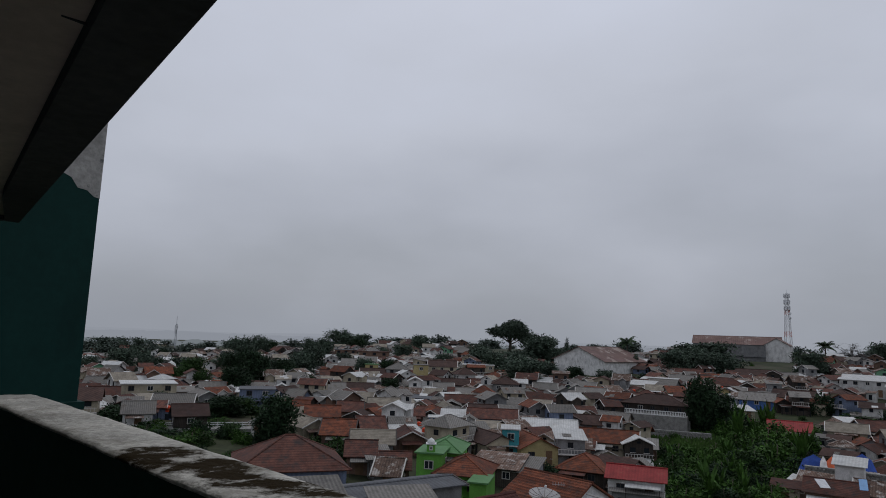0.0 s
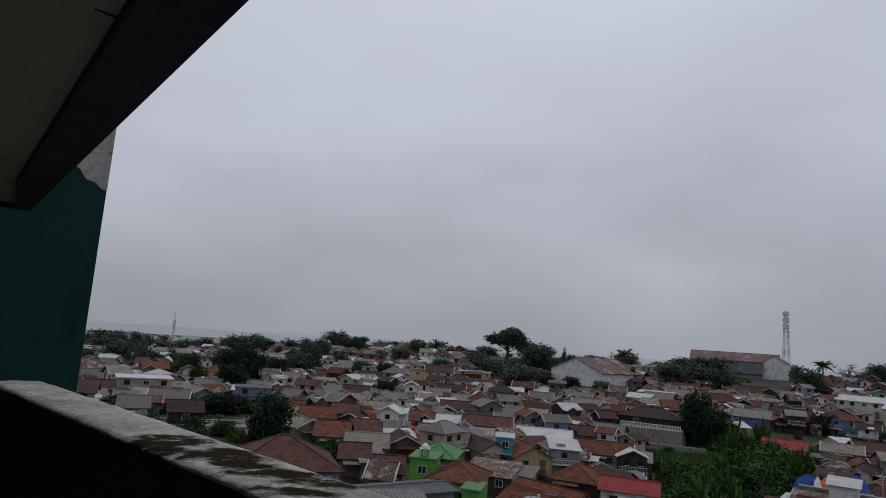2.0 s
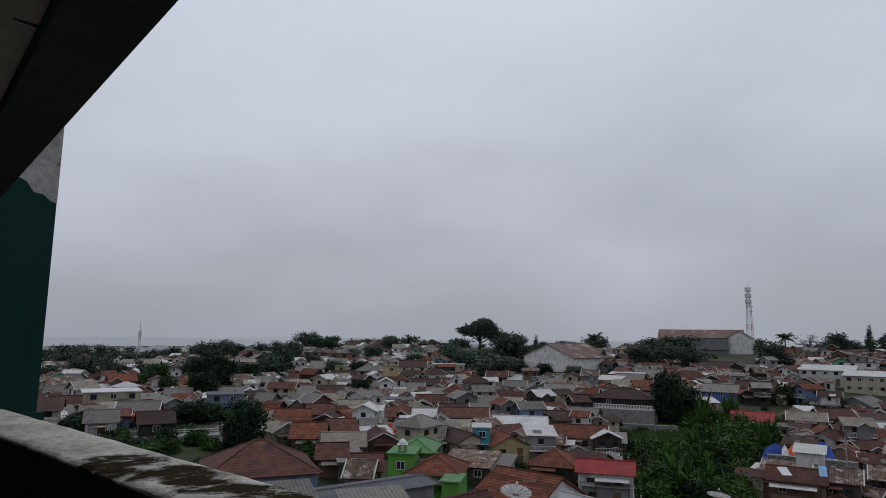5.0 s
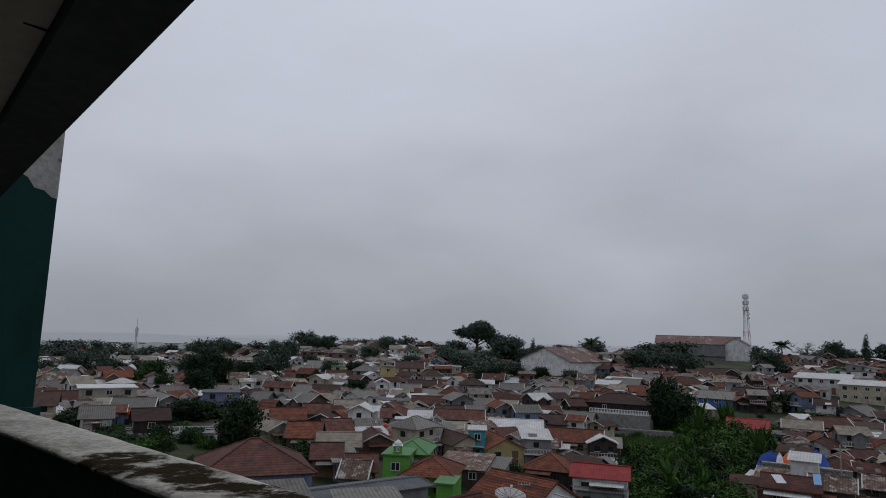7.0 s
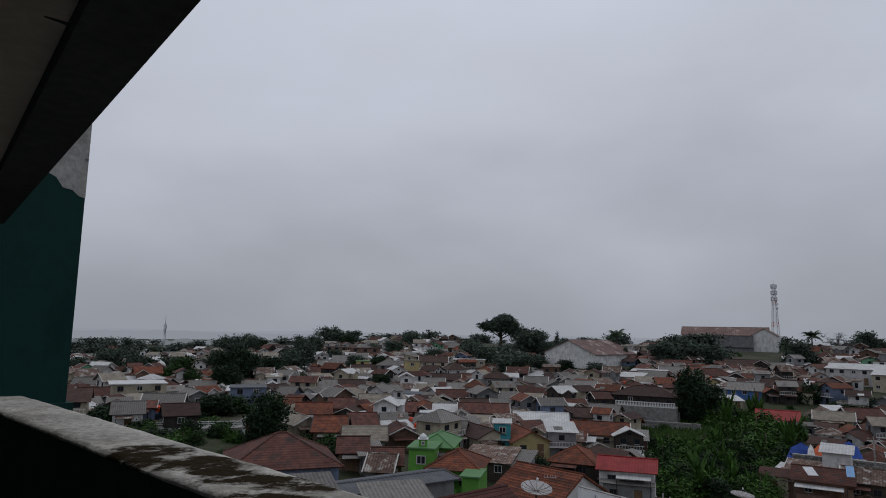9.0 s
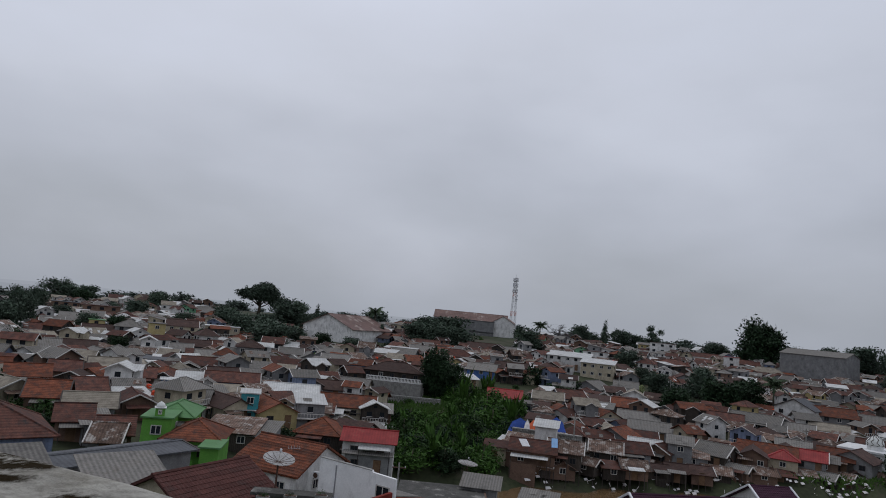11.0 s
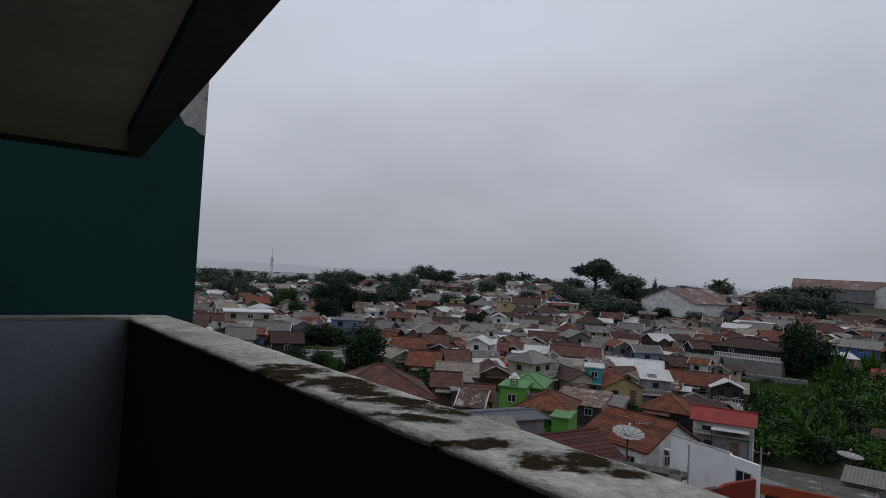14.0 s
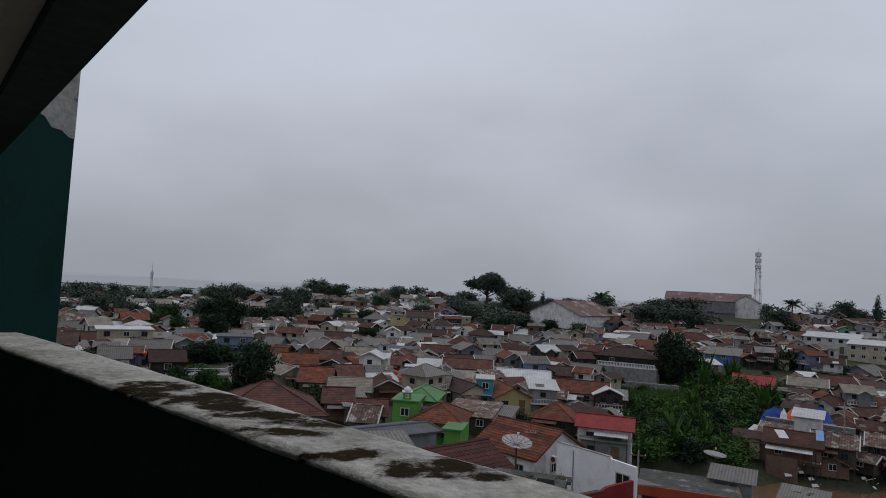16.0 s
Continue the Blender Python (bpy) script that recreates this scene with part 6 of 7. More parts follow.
# ---- single things ----
def tower(x, y, ztop, az):
    g = land(x, y)
    hgt = ztop - g
    t = thing("cell_tower", pose(x, y, g, 0, 0, az + 20), "tall red and white lattice phone mast with panel antennas", "tower")
    wide = lambda z: 1.9 - 1.3 * z / hgt
    n = 12
    for k in range(n):
        z0, z1 = hgt * k / n, hgt * (k + 1) / n
        m = M_RED_METAL if k % 4 == 0 else M_WHITE_METAL
        b = Build()
        for sx, sy in ((-1, -1), (1, -1), (1, 1), (-1, 1)):
            b.tube([(sx * wide(z0), sy * wide(z0), z0 - (1 if k == 0 else 0)), (sx * wide(z1), sy * wide(z1), z1)], 0.13, 5)
        c = [(-1, -1), (1, -1), (1, 1), (-1, 1)]
        for i in range(4):
            p, q = c[i], c[(i + 1) % 4]
            b.tube([(p[0] * wide(z0), p[1] * wide(z0), z0), (q[0] * wide(z1), q[1] * wide(z1), z1)], 0.07, 4)
            b.tube([(q[0] * wide(z0), q[1] * wide(z0), z0), (p[0] * wide(z1), p[1] * wide(z1), z1)], 0.07, 4)
            b.tube([(p[0] * wide(z1), p[1] * wide(z1), z1), (q[0] * wide(z1), q[1] * wide(z1), z1)], 0.07, 4)
        part("mast_section", b, m, t)
    for zz in (hgt - 1.4, hgt - 5.0, hgt - 8.5):
        part("platform", Build().box(-1.3, 1.3, -1.3, 1.3, zz - 1.1, zz - 0.98), M_METAL, t)
        for k in range(6):
            a = k * math.pi / 3
            ca, sa = 1.55 * math.cos(a), 1.55 * math.sin(a)
            part("panel_antenna", Build().box(ca - 0.2, ca + 0.2, sa - 0.14, sa + 0.14, zz - 1.0, zz + 1.2), M_WHITE_METAL, t)
    for k, zz in enumerate((hgt - 11.5, hgt - 14)):
        part("drum_antenna", Build().lathe([(0.05, -0.25), (0.7, -0.25), (0.75, 0.2), (0.05, 0.2)], 12, (0, 0, 0)), M_WHITE_METAL, t, m=pose(0.9, -1.3, zz, 90, 0, 20 * k))
    part("lightning_rod", Build().tube([(0, 0, hgt - 1), (0, 0, hgt + 2.2)], 0.05, 5), M_METAL, t)


def mast(x, y, ztop, az):
    g = land(x, y)
    hgt = ztop - g
    t = thing("radio_mast", pose(x, y, g, 0, 0, az), "slim grey radio mast standing far off over the town", "tower")
    b = Build()
    for a in (0, 2.1, 4.2):
        b.tube([(0.9 * math.cos(a), 0.9 * math.sin(a), -1), (0.5 * math.cos(a), 0.5 * math.sin(a), hgt - 6)], 0.16, 5)
    for k in range(16):
        z = (hgt - 6) * k / 16
        r = 0.9 - 0.4 * k / 16
        for a in (0, 2.1, 4.2):
            b.tube([(r * math.cos(a), r * math.sin(a), z), (r * math.cos(a + 2.1), r * math.sin(a + 2.1), z + (hgt - 6) / 16)], 0.08, 4)
    part("lattice", b, M_METAL, t)
    part("spire", Build().tube([(0, 0, hgt - 7), (0, 0, hgt)], 0.13, 5), M_METAL, t)
    for k in range(5):
        a = k * 1.25
        part("panel_antenna", Build().box(math.cos(a) - 0.22, math.cos(a) + 0.22, math.sin(a) - 0.2, math.sin(a) + 0.2, hgt - 10 - k % 2 * 3, hgt - 7 - k % 2 * 3), M_WHITE_METAL, t)


def dome_profile(r, squash=1.0):
    return [(r * 0.92, 0), (r, r * 0.25 * squash), (r * 0.98, r * 0.55 * squash), (r * 0.8, r * 0.95 * squash), (r * 0.48, r * 1.3 * squash), (r * 0.15, r * 1.55 * squash), (0.03, r * 1.7 * squash)]


def white_mosque(x, y, z, az):
    t = thing("mosque", pose(x, y, land(x, y), 0, 0, az - 8) @ Matrix.Diagonal((0.95, 0.95, 0.8, 1)), "white two-level mosque with a patterned dome and a slim minaret", "mosque")
    zb = z - land(x, y)
    W = WALL["w"]
    part("lower_hall", Build().box(-5.2, 9.0, 0, 10, -1.5, zb + 3.4), M_WHITEWASH, t)
    part("upper_hall", Build().box(-10.0, 6.6, 1.2, 11, -1.5, zb + 6.2), M_WHITEWASH, t)
    part("cornice", Build().box(-10.6, 7.1, 0.6, 11.5, zb + 6.2, zb + 6.7), M_WHITEWASH, t)
    part("canopy", Build().box(-10.6, 7.1, 0.2, 1.2, zb + 4.0, zb + 4.3), M_WHITEWASH, t)
    for k in range(4):
        ob = window(t, -8.0 + 4.0 * k, 1.2, zb + 5.2, 2.9, 0.9)
    window(t, -1.5, 0, zb + 2.0, 3.2, 0.9)
    window(t, 6.8, 0, zb + 2.0, 2.2, 0.6)
    part("drum", Build().lathe([(1.55, 0), (1.55, 1.0), (1.75, 1.05), (1.75, 1.2)], 18, (-4.2, 5, zb + 6.6)), M_WHITEWASH, t)
    d = part("dome", Build().lathe(dome_profile(1.75), 20, (-4.2, 5, zb + 7.75)), M_DOME, t, "grey dome with white zigzag ribs", smooth=True)
    ribs = Build()
    pr = dome_profile(1.78)
    for k in range(10):
        a = 2 * math.pi * k / 10
        pts = [(-4.2 + r * math.cos(a + (0.31 if i % 2 else 0)), 5 + r * math.sin(a + (0.31 if i % 2 else 0)), zb + 7.75 + h) for i, (r, h) in enumerate(pr)]
        ribs.tube(pts, 0.09, 4)
    part("rib_pattern", ribs, M_DARKFRAME, d)
    part("finial", Build().tube([(-4.2, 5, zb + 10.6), (-4.2, 5, zb + 11.8)], 0.06, 5), M_METAL, t)
    mx = 5.4
    part("minaret_shaft", Build().box(mx - 0.85, mx + 0.85, 3.4, 5.1, zb + 3, zb + 9.2), M_WHITEWASH, t)
    part("minaret_gallery", Build().lathe([(1.5, 0), (1.6, 0.15), (1.6, 0.75), (1.4, 0.75)], 8, (mx, 4.25, zb + 9.2)), M_WHITEWASH, t)
    part("minaret_lantern", Build().lathe([(0.8, 0), (0.8, 2.6), (1.15, 2.7), (1.15, 3.0), (0.6, 3.1), (0.6, 4.0), (0.9, 4.1), (0.9, 4.3)], 8, (mx, 4.25, zb + 9.9)), M_WHITEWASH, t)
    part("minaret_cap", Build().lathe(dome_profile(0.75), 12, (mx, 4.25, zb + 14.1)), M_WHITEWASH, t, smooth=True)
    for k in range(4):
        a = k * math.pi / 2
        part("slot", Build().box(-0.15, 0.15, -0.9, -0.8, 0, 1.6), M_GLASS, t, m=pose(mx, 4.25, zb + 5.5, 0, 0, 90 * k))


M_WHITEWASH = mat("fresh_white_paint", (0.62, 0.62, 0.61), 0.8, 0.14, 0.6, 0.1, 9, per=0.04, stain=((0.36, 0.35, 0.33), 0.6, 0.56, 0.8, RUN))


def dish(x, y, z, az, r, post, tilt=0):
    base = max(land(x, y), z - post)
    t = thing("satellite_dish", pose(x, y, z - post, 0, 0, az), "wide grey mesh satellite dish on a steel post", "dish", group="satellite dishes")
    part("post", Build().tube([(0, 0, -3.0), (0, 0, post)], 0.06, 8), M_RUST, t)
    prof = [(0.02, 0.0), (r * 0.35, 0.025 * r), (r * 0.7, 0.12 * r), (r, 0.26 * r), (r, 0.29 * r), (r * 0.7, 0.15 * r), (r * 0.35, 0.055 * r), (0.02, 0.03 * r)]
    bowl = part("bowl", Build().lathe(prof, 24), M_DISH, t, "shallow mesh bowl", smooth=True, m=pose(0, 0, post, 12 + tilt, 6, 0))
    for k in range(12):
        a = 2 * math.pi * k / 12
        part("rib", Build().tube([(0.05, 0, 0.045), (r * 0.7, 0, 0.165 * r), (r, 0, 0.305 * r)], 0.012, 4), M_RUST, bowl, m=pose(0, 0, 0, 0, 0, math.degrees(a)))
    for k in range(3):
        a = 2.1 * k
        part("stay", Build().tube([(r * 0.8 * math.cos(a), r * 0.8 * math.sin(a), 0.2 * r), (0, 0, 0.75 * r)], 0.012, 4), M_METAL, bowl)
    part("receiver", Build().lathe([(0.03, 0), (0.07, 0.02), (0.07, 0.16), (0.03, 0.18)], 8, (0, 0, 0.72 * r)), M_WHITE_METAL, bowl)


def water_tank(x, y, z, az):
    t = thing("water_tank", pose(x, y, z - 1.1, 0, 0, az), "upright orange plastic water tank on the roof", "tank")
    part("barrel", Build().lathe([(0.32, 0), (0.36, 0.04), (0.36, 0.35), (0.34, 0.37), (0.36, 0.39), (0.36, 0.75), (0.34, 0.77), (0.36, 0.79), (0.36, 1.05), (0.25, 1.2), (0.14, 1.24)], 20), M_ORANGE_PLASTIC, t, smooth=True)
    part("lid", Build().lathe([(0.15, 1.22), (0.15, 1.3), (0.03, 1.32)], 14), M_ORANGE_PLASTIC, t)
    part("stand", Build().box(-0.45, 0.45, -0.45, 0.45, -3.5, -0.01), M_CONC, t)


def big_window(x, y, z, az):
    t = thing("window_unit", pose(x, y, z, 0, 0, az - 22), "wide dark two-pane window with a white frame", "window", kind="structure")
    window(t, 0, 0, 0, 1.35, 0.95)


def planter(x, y, z, az):
    t = thing("planter", pose(x, y, z, 0, 0, az - 8), "weathered concrete trough planter with dry plants on the wall", "planter", group="wall planters")
    part("trough", Build().prism([(-0.26, -0.28), (0.26, -0.28), (0.34, 0.1), (-0.34, 0.1)], "y", -0.22, 0.05), M_CONC, t)
    part("soil", Build().box(-0.3, 0.3, -0.2, 0.03, 0.1, 0.13), M_RUST, t)
    o = new("sprigs", raw_mesh("sprigs", leaf_cloud([((0, -0.08, 0.2), (0.24, 0.1, 0.12))], 120, 0.035, int(abs(x) * 9)), LEAF["mid"]))
    o.parent = t


def stone_wall(x, y, z, az, w, h):
    """A retaining wall of rounded river stones in mortar, its top at z."""
    t = thing("retaining_wall", pose(x, y, z - h, 0, 0, az), "rough grey river-stone retaining wall on the slope", "wall", group="retaining walls", kind="structure")
    part("core", Build().prism([(-w / 2, -5), (w / 2, -5), (w / 2, h - 0.1), (-w / 2, h)], "y", 0, 0.6), M_STONE, t)
    part("cap", Build().slab((-w / 2, -0.1, h + 0.08), (w / 2, -0.1, h - 0.02), (w / 2, 0.7, h - 0.02), (-w / 2, 0.7, h + 0.08), 0.14), M_CONC, t)
    rng = random.Random(int(abs(x) * 5))
    meshes = []
    for v in range(4):
        bm = bmesh.new()
        bmesh.ops.create_icosphere(bm, subdivisions=1, radius=0.5)
        for q in bm.verts:
            q.co *= rng.uniform(0.8, 1.1)
            q.co.y *= 0.35
        me = bpy.data.meshes.new("stone")
        bm.to_mesh(me)
        bm.free()
        me.materials.append(M_STONE)
        meshes.append(me)
    rows_n = int(h / 0.5)
    for i in range(rows_n):
        for k in range(int(w / 0.62)):
            o = new("stone", rng.choice(meshes))
            o.parent = t
            s = rng.uniform(0.48, 0.66)
            o.matrix_basis = pose(-w / 2 + 0.31 + 0.62 * k + 0.3 * (i % 2) * (k < int(w / 0.62) - 1), -0.03, 0.25 + 0.5 * i, 0, rng.uniform(0, 360), 0) @ Matrix.Diagonal((s, 0.8, s * 0.85, 1))


def tarp_tent(x, y, z, az, w, material, label):
    g = land(x, y)
    hgt = max(z - g + 0.2, 1.0) + 1.2
    t = thing("tarpaulin", pose(x, y, z - 1.4, 0, 0, az), label, "tarpaulin", group="tarpaulins on the slope")
    nx, nz = 14, 9
    vs, fs = [], []
    for j in range(nz + 1):
        for i in range(nx + 1):
            u, v = i / nx - 0.5, j / nz
            sag = 0.18 * noise.noise(Vector((u * 5 + x, v * 4, 1)))
            vs.append((u * w * (1.15 - 0.4 * v), -1.6 * (1 - v) + sag, -0.8 + v * (2.6 - 0.9 * abs(u) * 2) + 0.1 * math.sin(u * 18) * (1 - v)))
    for j in range(nz):
        for i in range(nx):
            a = j * (nx + 1) + i
            fs.append((a, a + 1, a + nx + 2, a + nx + 1))
    k = len(vs)
    vs += [(p[0], p[1] + 0.05, p[2] - 0.02) for p in vs[:k]]
    fs += [tuple(i + k for i in reversed(f)) for f in fs]
    b = Build()
    b.v, b.f = vs, fs
    part("sheet", b, material, t, smooth=True)
    for sx in (-1, 1):
        part("pole", Build().tube([(sx * w * 0.3, 0.06, -4), (sx * w * 0.3, 0.06, 1.1)], 0.05, 5), M_DARKFRAME, t)


def tarp_sheet(x, y, z, az):
    t = thing("roof_sheet", pose(x, y, z + 0.35, 0, 0, az), "pale blue sheet laid over a tiled roof", "tarpaulin")
    part("sheet", Build().slab((-0.5, -1.2, -0.55), (0.5, -1.2, -0.5), (0.4, 1.1, 0.6), (-0.6, 1.1, 0.55), 0.05), M_PALE_BLUE, t)


def white_sheet(x, y, z, az):
    t = thing("roof_sheet", pose(x, y, z + 0.4, 0, 0, az + 25), "white metal sheet lying on a tiled roof", "sheet")
    part("sheet", Build().slab((-0.7, -0.9, -0.4), (0.7, -0.9, -0.4), (0.7, 0.9, 0.45), (-0.7, 0.9, 0.45), 0.05), M_WHITE_METAL, t)


M_PALE_BLUE = mat("pale_blue_sheet", (0.16, 0.30, 0.50), 0.5, 0.2, 1.0, 0.1)


def air_conditioner(x, y, z, az):
    t = thing("air_conditioner", pose(x, y, z, 0, 0, az - 30), "white outdoor air conditioner box on a wall", "air conditioner")
    part("case", Build().box(-0.4, 0.4, -0.3, 0.05, -0.28, 0.28), M_WHITE_METAL, t)
    part("fan_grille", Build().lathe([(0.05, 0), (0.22, 0), (0.22, 0.02), (0.05, 0.02)], 16), M_RUST, t, m=pose(-0.12, -0.3, 0, 90, 0, 0))
    for sx in (-0.3, 0.3):
        part("bracket", Build().box(sx - 0.03, sx + 0.03, -0.3, 0.4, -0.34, -0.285), M_RUST, t)


def balustrade(x, y, z, az, w):
    t = thing("balustrade", pose(x, y, z, 0, 0, az - 8), "white terrace balustrade with turned posts", "railing")
    part("hand_rail", Build().box(-w / 2, w / 2, -0.09, 0.09, 0.42, 0.56), M_WHITEWASH, t)
    part("foot_rail", Build().box(-w / 2, w / 2, -0.09, 0.09, -0.5, -0.36), M_WHITEWASH, t)
    part("terrace", Build().box(-w / 2 - 0.3, w / 2 + 0.3, -0.1, 4.0, -4.0, -0.5), M_STONE, t)
    me = Build().lathe([(0.09, -0.36), (0.06, -0.2), (0.12, 0.0), (0.06, 0.25), (0.09, 0.42)], 8).mesh("baluster", M_WHITEWASH, True)
    n = int(w / 0.34)
    for k in range(n + 1):
        o = new("baluster", me)
        o.parent = t
        o.matrix_basis = pose(-w / 2 + w * k / n, 0, 0)


def kiosk_dome(x, y, z, az, s=1.5, paint=None):
    t = thing("roof_kiosk", pose(x, y, z, 0, 0, az), "small square roof kiosk with a pale dome", "kiosk")
    part("room", Build().box(-s, s, -s, s, -3.0, s * 1.2), paint or WALL["y"], t)
    part("eave", Build().box(-s * 1.25, s * 1.25, -s * 1.25, s * 1.25, s * 1.2, s * 1.35), M_WHITEWASH, t)
    part("dome", Build().lathe(dome_profile(s * 0.95, 0.8), 16, (0, 0, s * 1.35)), M_DOME, t, smooth=True)
    window(t, 0, -s, 0.2, s * 0.8, s)


def tv_aerial(x, y, z, az):
    t = thing("aerial", pose(x, y, z, 0, 0, az), "thin rooftop television aerial on a pole", "aerial")
    part("pole", Build().tube([(0, 0, -2.2), (0, 0, 1.2)], 0.025, 5), M_RUST, t)
    part("boom", Build().tube([(-0.5, 0, 0.1), (0.6, 0, 0.15)], 0.02, 5), M_METAL, t)
    for k in range(5):
        part("element", Build().tube([(-0.45 + 0.24 * k, -0.25, 0.11), (-0.45 + 0.24 * k, 0.25, 0.3)], 0.014, 4), M_METAL, t)


def road_edge(x, y, z, az):
    t = thing("road", pose(x, y, land(x, y), 0, 0, az - 6), "narrow pale concrete road along the slope", "road", kind="structure")
    part("surface", Build().box(-16, 14, 0, 3.4, -1.5, 0.45), M_CONC, t)
    f = thing("guard_rail", pose(x, y, land(x, y), 0, 0, az - 6), "white and grey roadside guard rail", "railing")
    part("rail", Build().box(-16, 14, 3.2, 3.3, 0.95, 1.1), M_WHITEWASH, f)
    part("lower_rail", Build().box(-16, 14, 3.2, 3.3, 0.65, 0.75), M_WHITEWASH, f)
    for k in range(16):
        part("post", Build().box(-16 + 2 * k - 0.06, -16 + 2 * k + 0.06, 3.18, 3.32, 0.3, 1.15), M_WHITEWASH, f)


def utility_pole(x, y, z, az):
    g = land(x, y)
    h = max(z - g, 6.0)
    t = thing("utility_pole", pose(x, y, g, 0, 0, az), "slim grey concrete utility pole with a cross arm", "pole", group="utility poles")
    part("shaft", Build().tube([(0, 0, -1), (0, 0, h)], [0.16, 0.09], 8), M_CONC, t)
    part("cross_arm", Build().box(-0.8, 0.8, -0.05, 0.05, h - 0.6, h - 0.48), M_RUST, t)
    for k in (-0.7, 0.0, 0.7):
        part("insulator", Build().lathe([(0.05, 0), (0.07, 0.05), (0.04, 0.14)], 8, (k, 0, h - 0.48)), M_WHITE_METAL, t)


# litter and driftwood along the far bank, and the grass strip by the mosque
rng_l = random.Random(21)
b = Build()
for k in range(170):
    a = rng_l.uniform(-48, -22)
    x, y = polar(a, 100)
    r0 = 100
    while river_gap(*polar(a, r0)) < 0 or r0 < 110:
        r0 += 0.5
        if r0 > 200:
            break
    x, y = polar(a, r0 + rng_l.uniform(-1.0, 3.5))
    z = max(land(x, y), 0.02)
    s = rng_l.uniform(0.15, 0.5)
    d = Vector((rng_l.uniform(-1, 1), rng_l.uniform(-1, 1), rng_l.uniform(0, 0.7))).normalized()
    if k % 3:
        b.slab((x - s, y - s * 0.6, z), (x + s, y - s * 0.5, z + 0.1), (x + s * 0.8, y + s * 0.6, z + 0.35), (x - s, y + s * 0.5, z + 0.3), 0.04)
    else:
        b.tube([(x, y, z), (x + d.x * s * 3, y + d.y * s * 3, z + d.z * s * 3)], 0.05, 5)
tagged(part("bank_litter", b, M_WHITE_TARP), "pale plastic litter and driftwood along the muddy bank", "litter", kind="stuff")
b = Build()
for k in range(15000):
    a = rng_l.uniform(-60, -42)
    r0 = rng_l.uniform(138, 200)
    x, y = polar(a, r0)
    g = river_gap(x, y)
    if not 0.3 < g < 9:
        continue
    z = land(x, y)
    w, h = rng_l.uniform(0.15, 0.4), rng_l.uniform(0.25, 0.8)
    q = rng_l.uniform(0, 6.28)
    cx, sy = math.cos(q) * w, math.sin(q) * w
    b.face((x - cx, y - sy, z - 0.1), (x + cx, y + sy, z - 0.1), (x + cx * 0.3 + 0.1, y + sy * 0.3, z + h))
for k in range(3800):
    x, y = polar(rng_l.uniform(-15.5, -8.0), rng_l.uniform(130, 166))
    z, w, h, q = land(x, y), rng_l.uniform(0.2, 0.5), rng_l.uniform(0.3, 0.9), rng_l.uniform(0, 6.28)
    cx, sy = math.cos(q) * w, math.sin(q) * w
    b.face((x - cx, y - sy, z - 0.1), (x + cx, y + sy, z - 0.1), (x + cx * 0.3 + 0.1, y + sy * 0.3, z + h))
grass = new("bank_grass", raw_mesh("bank_grass", b, M_GRASS))
tagged(grass, "strip of fresh green grass on the river bank", "grass", kind="stuff")

# far wooded plain and hills, one ridge behind another, their haze painted as glow
def far_ridge(r, low, amp, jag, colour, label, seed):
    b = Build()
    top = lambda a: low + amp * (0.5 + noise.noise(Vector((a * 0.09, seed, 0)))) + jag * (noise.noise(Vector((a * 1.9, seed, 4))) + 0.7 * noise.noise(Vector((a * 5.3, seed, 9))))
    n = 560
    for k in range(n):
        a0, a1 = 66 - 132 * k / n, 66 - 132 * (k + 1) / n
        (x0, y0), (x1, y1) = polar(a0, r), polar(a1, r)
        (u0, v0), (u1, v1) = polar(a0, r + 60), polar(a1, r + 60)
        b.face((x0, y0, -20), (x1, y1, -20), (x1, y1, top(a1)), (x0, y0, top(a0)))
        b.face((x0, y0, top(a0)), (x1, y1, top(a1)), (u1, v1, -20), (u0, v0, -20))
    # emission stands in for haze, nearer the sky's tone on each farther ridge
    m = bpy.data.materials.new("painted_haze_glow")
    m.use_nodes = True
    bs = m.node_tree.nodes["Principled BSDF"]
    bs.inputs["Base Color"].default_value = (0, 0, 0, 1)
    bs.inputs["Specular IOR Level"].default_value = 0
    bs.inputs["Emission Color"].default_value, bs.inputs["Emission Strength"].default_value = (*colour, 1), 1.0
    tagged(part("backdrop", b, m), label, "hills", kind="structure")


far_ridge(760, 10.5, 4, 2.4, (0.160, 0.181, 0.200), "far belt of trees on the plain in a painted grey haze glow", 1.5)
far_ridge(1150, 15.5, 5, 1.2, (0.250, 0.270, 0.310), "far wooded rise in a painted grey-blue haze glow", 7.5)
far_ridge(2600, 12, 10, 1.0, (0.278, 0.299, 0.342), "far hills glowing in the painted tone of the hazy sky", 2.0)


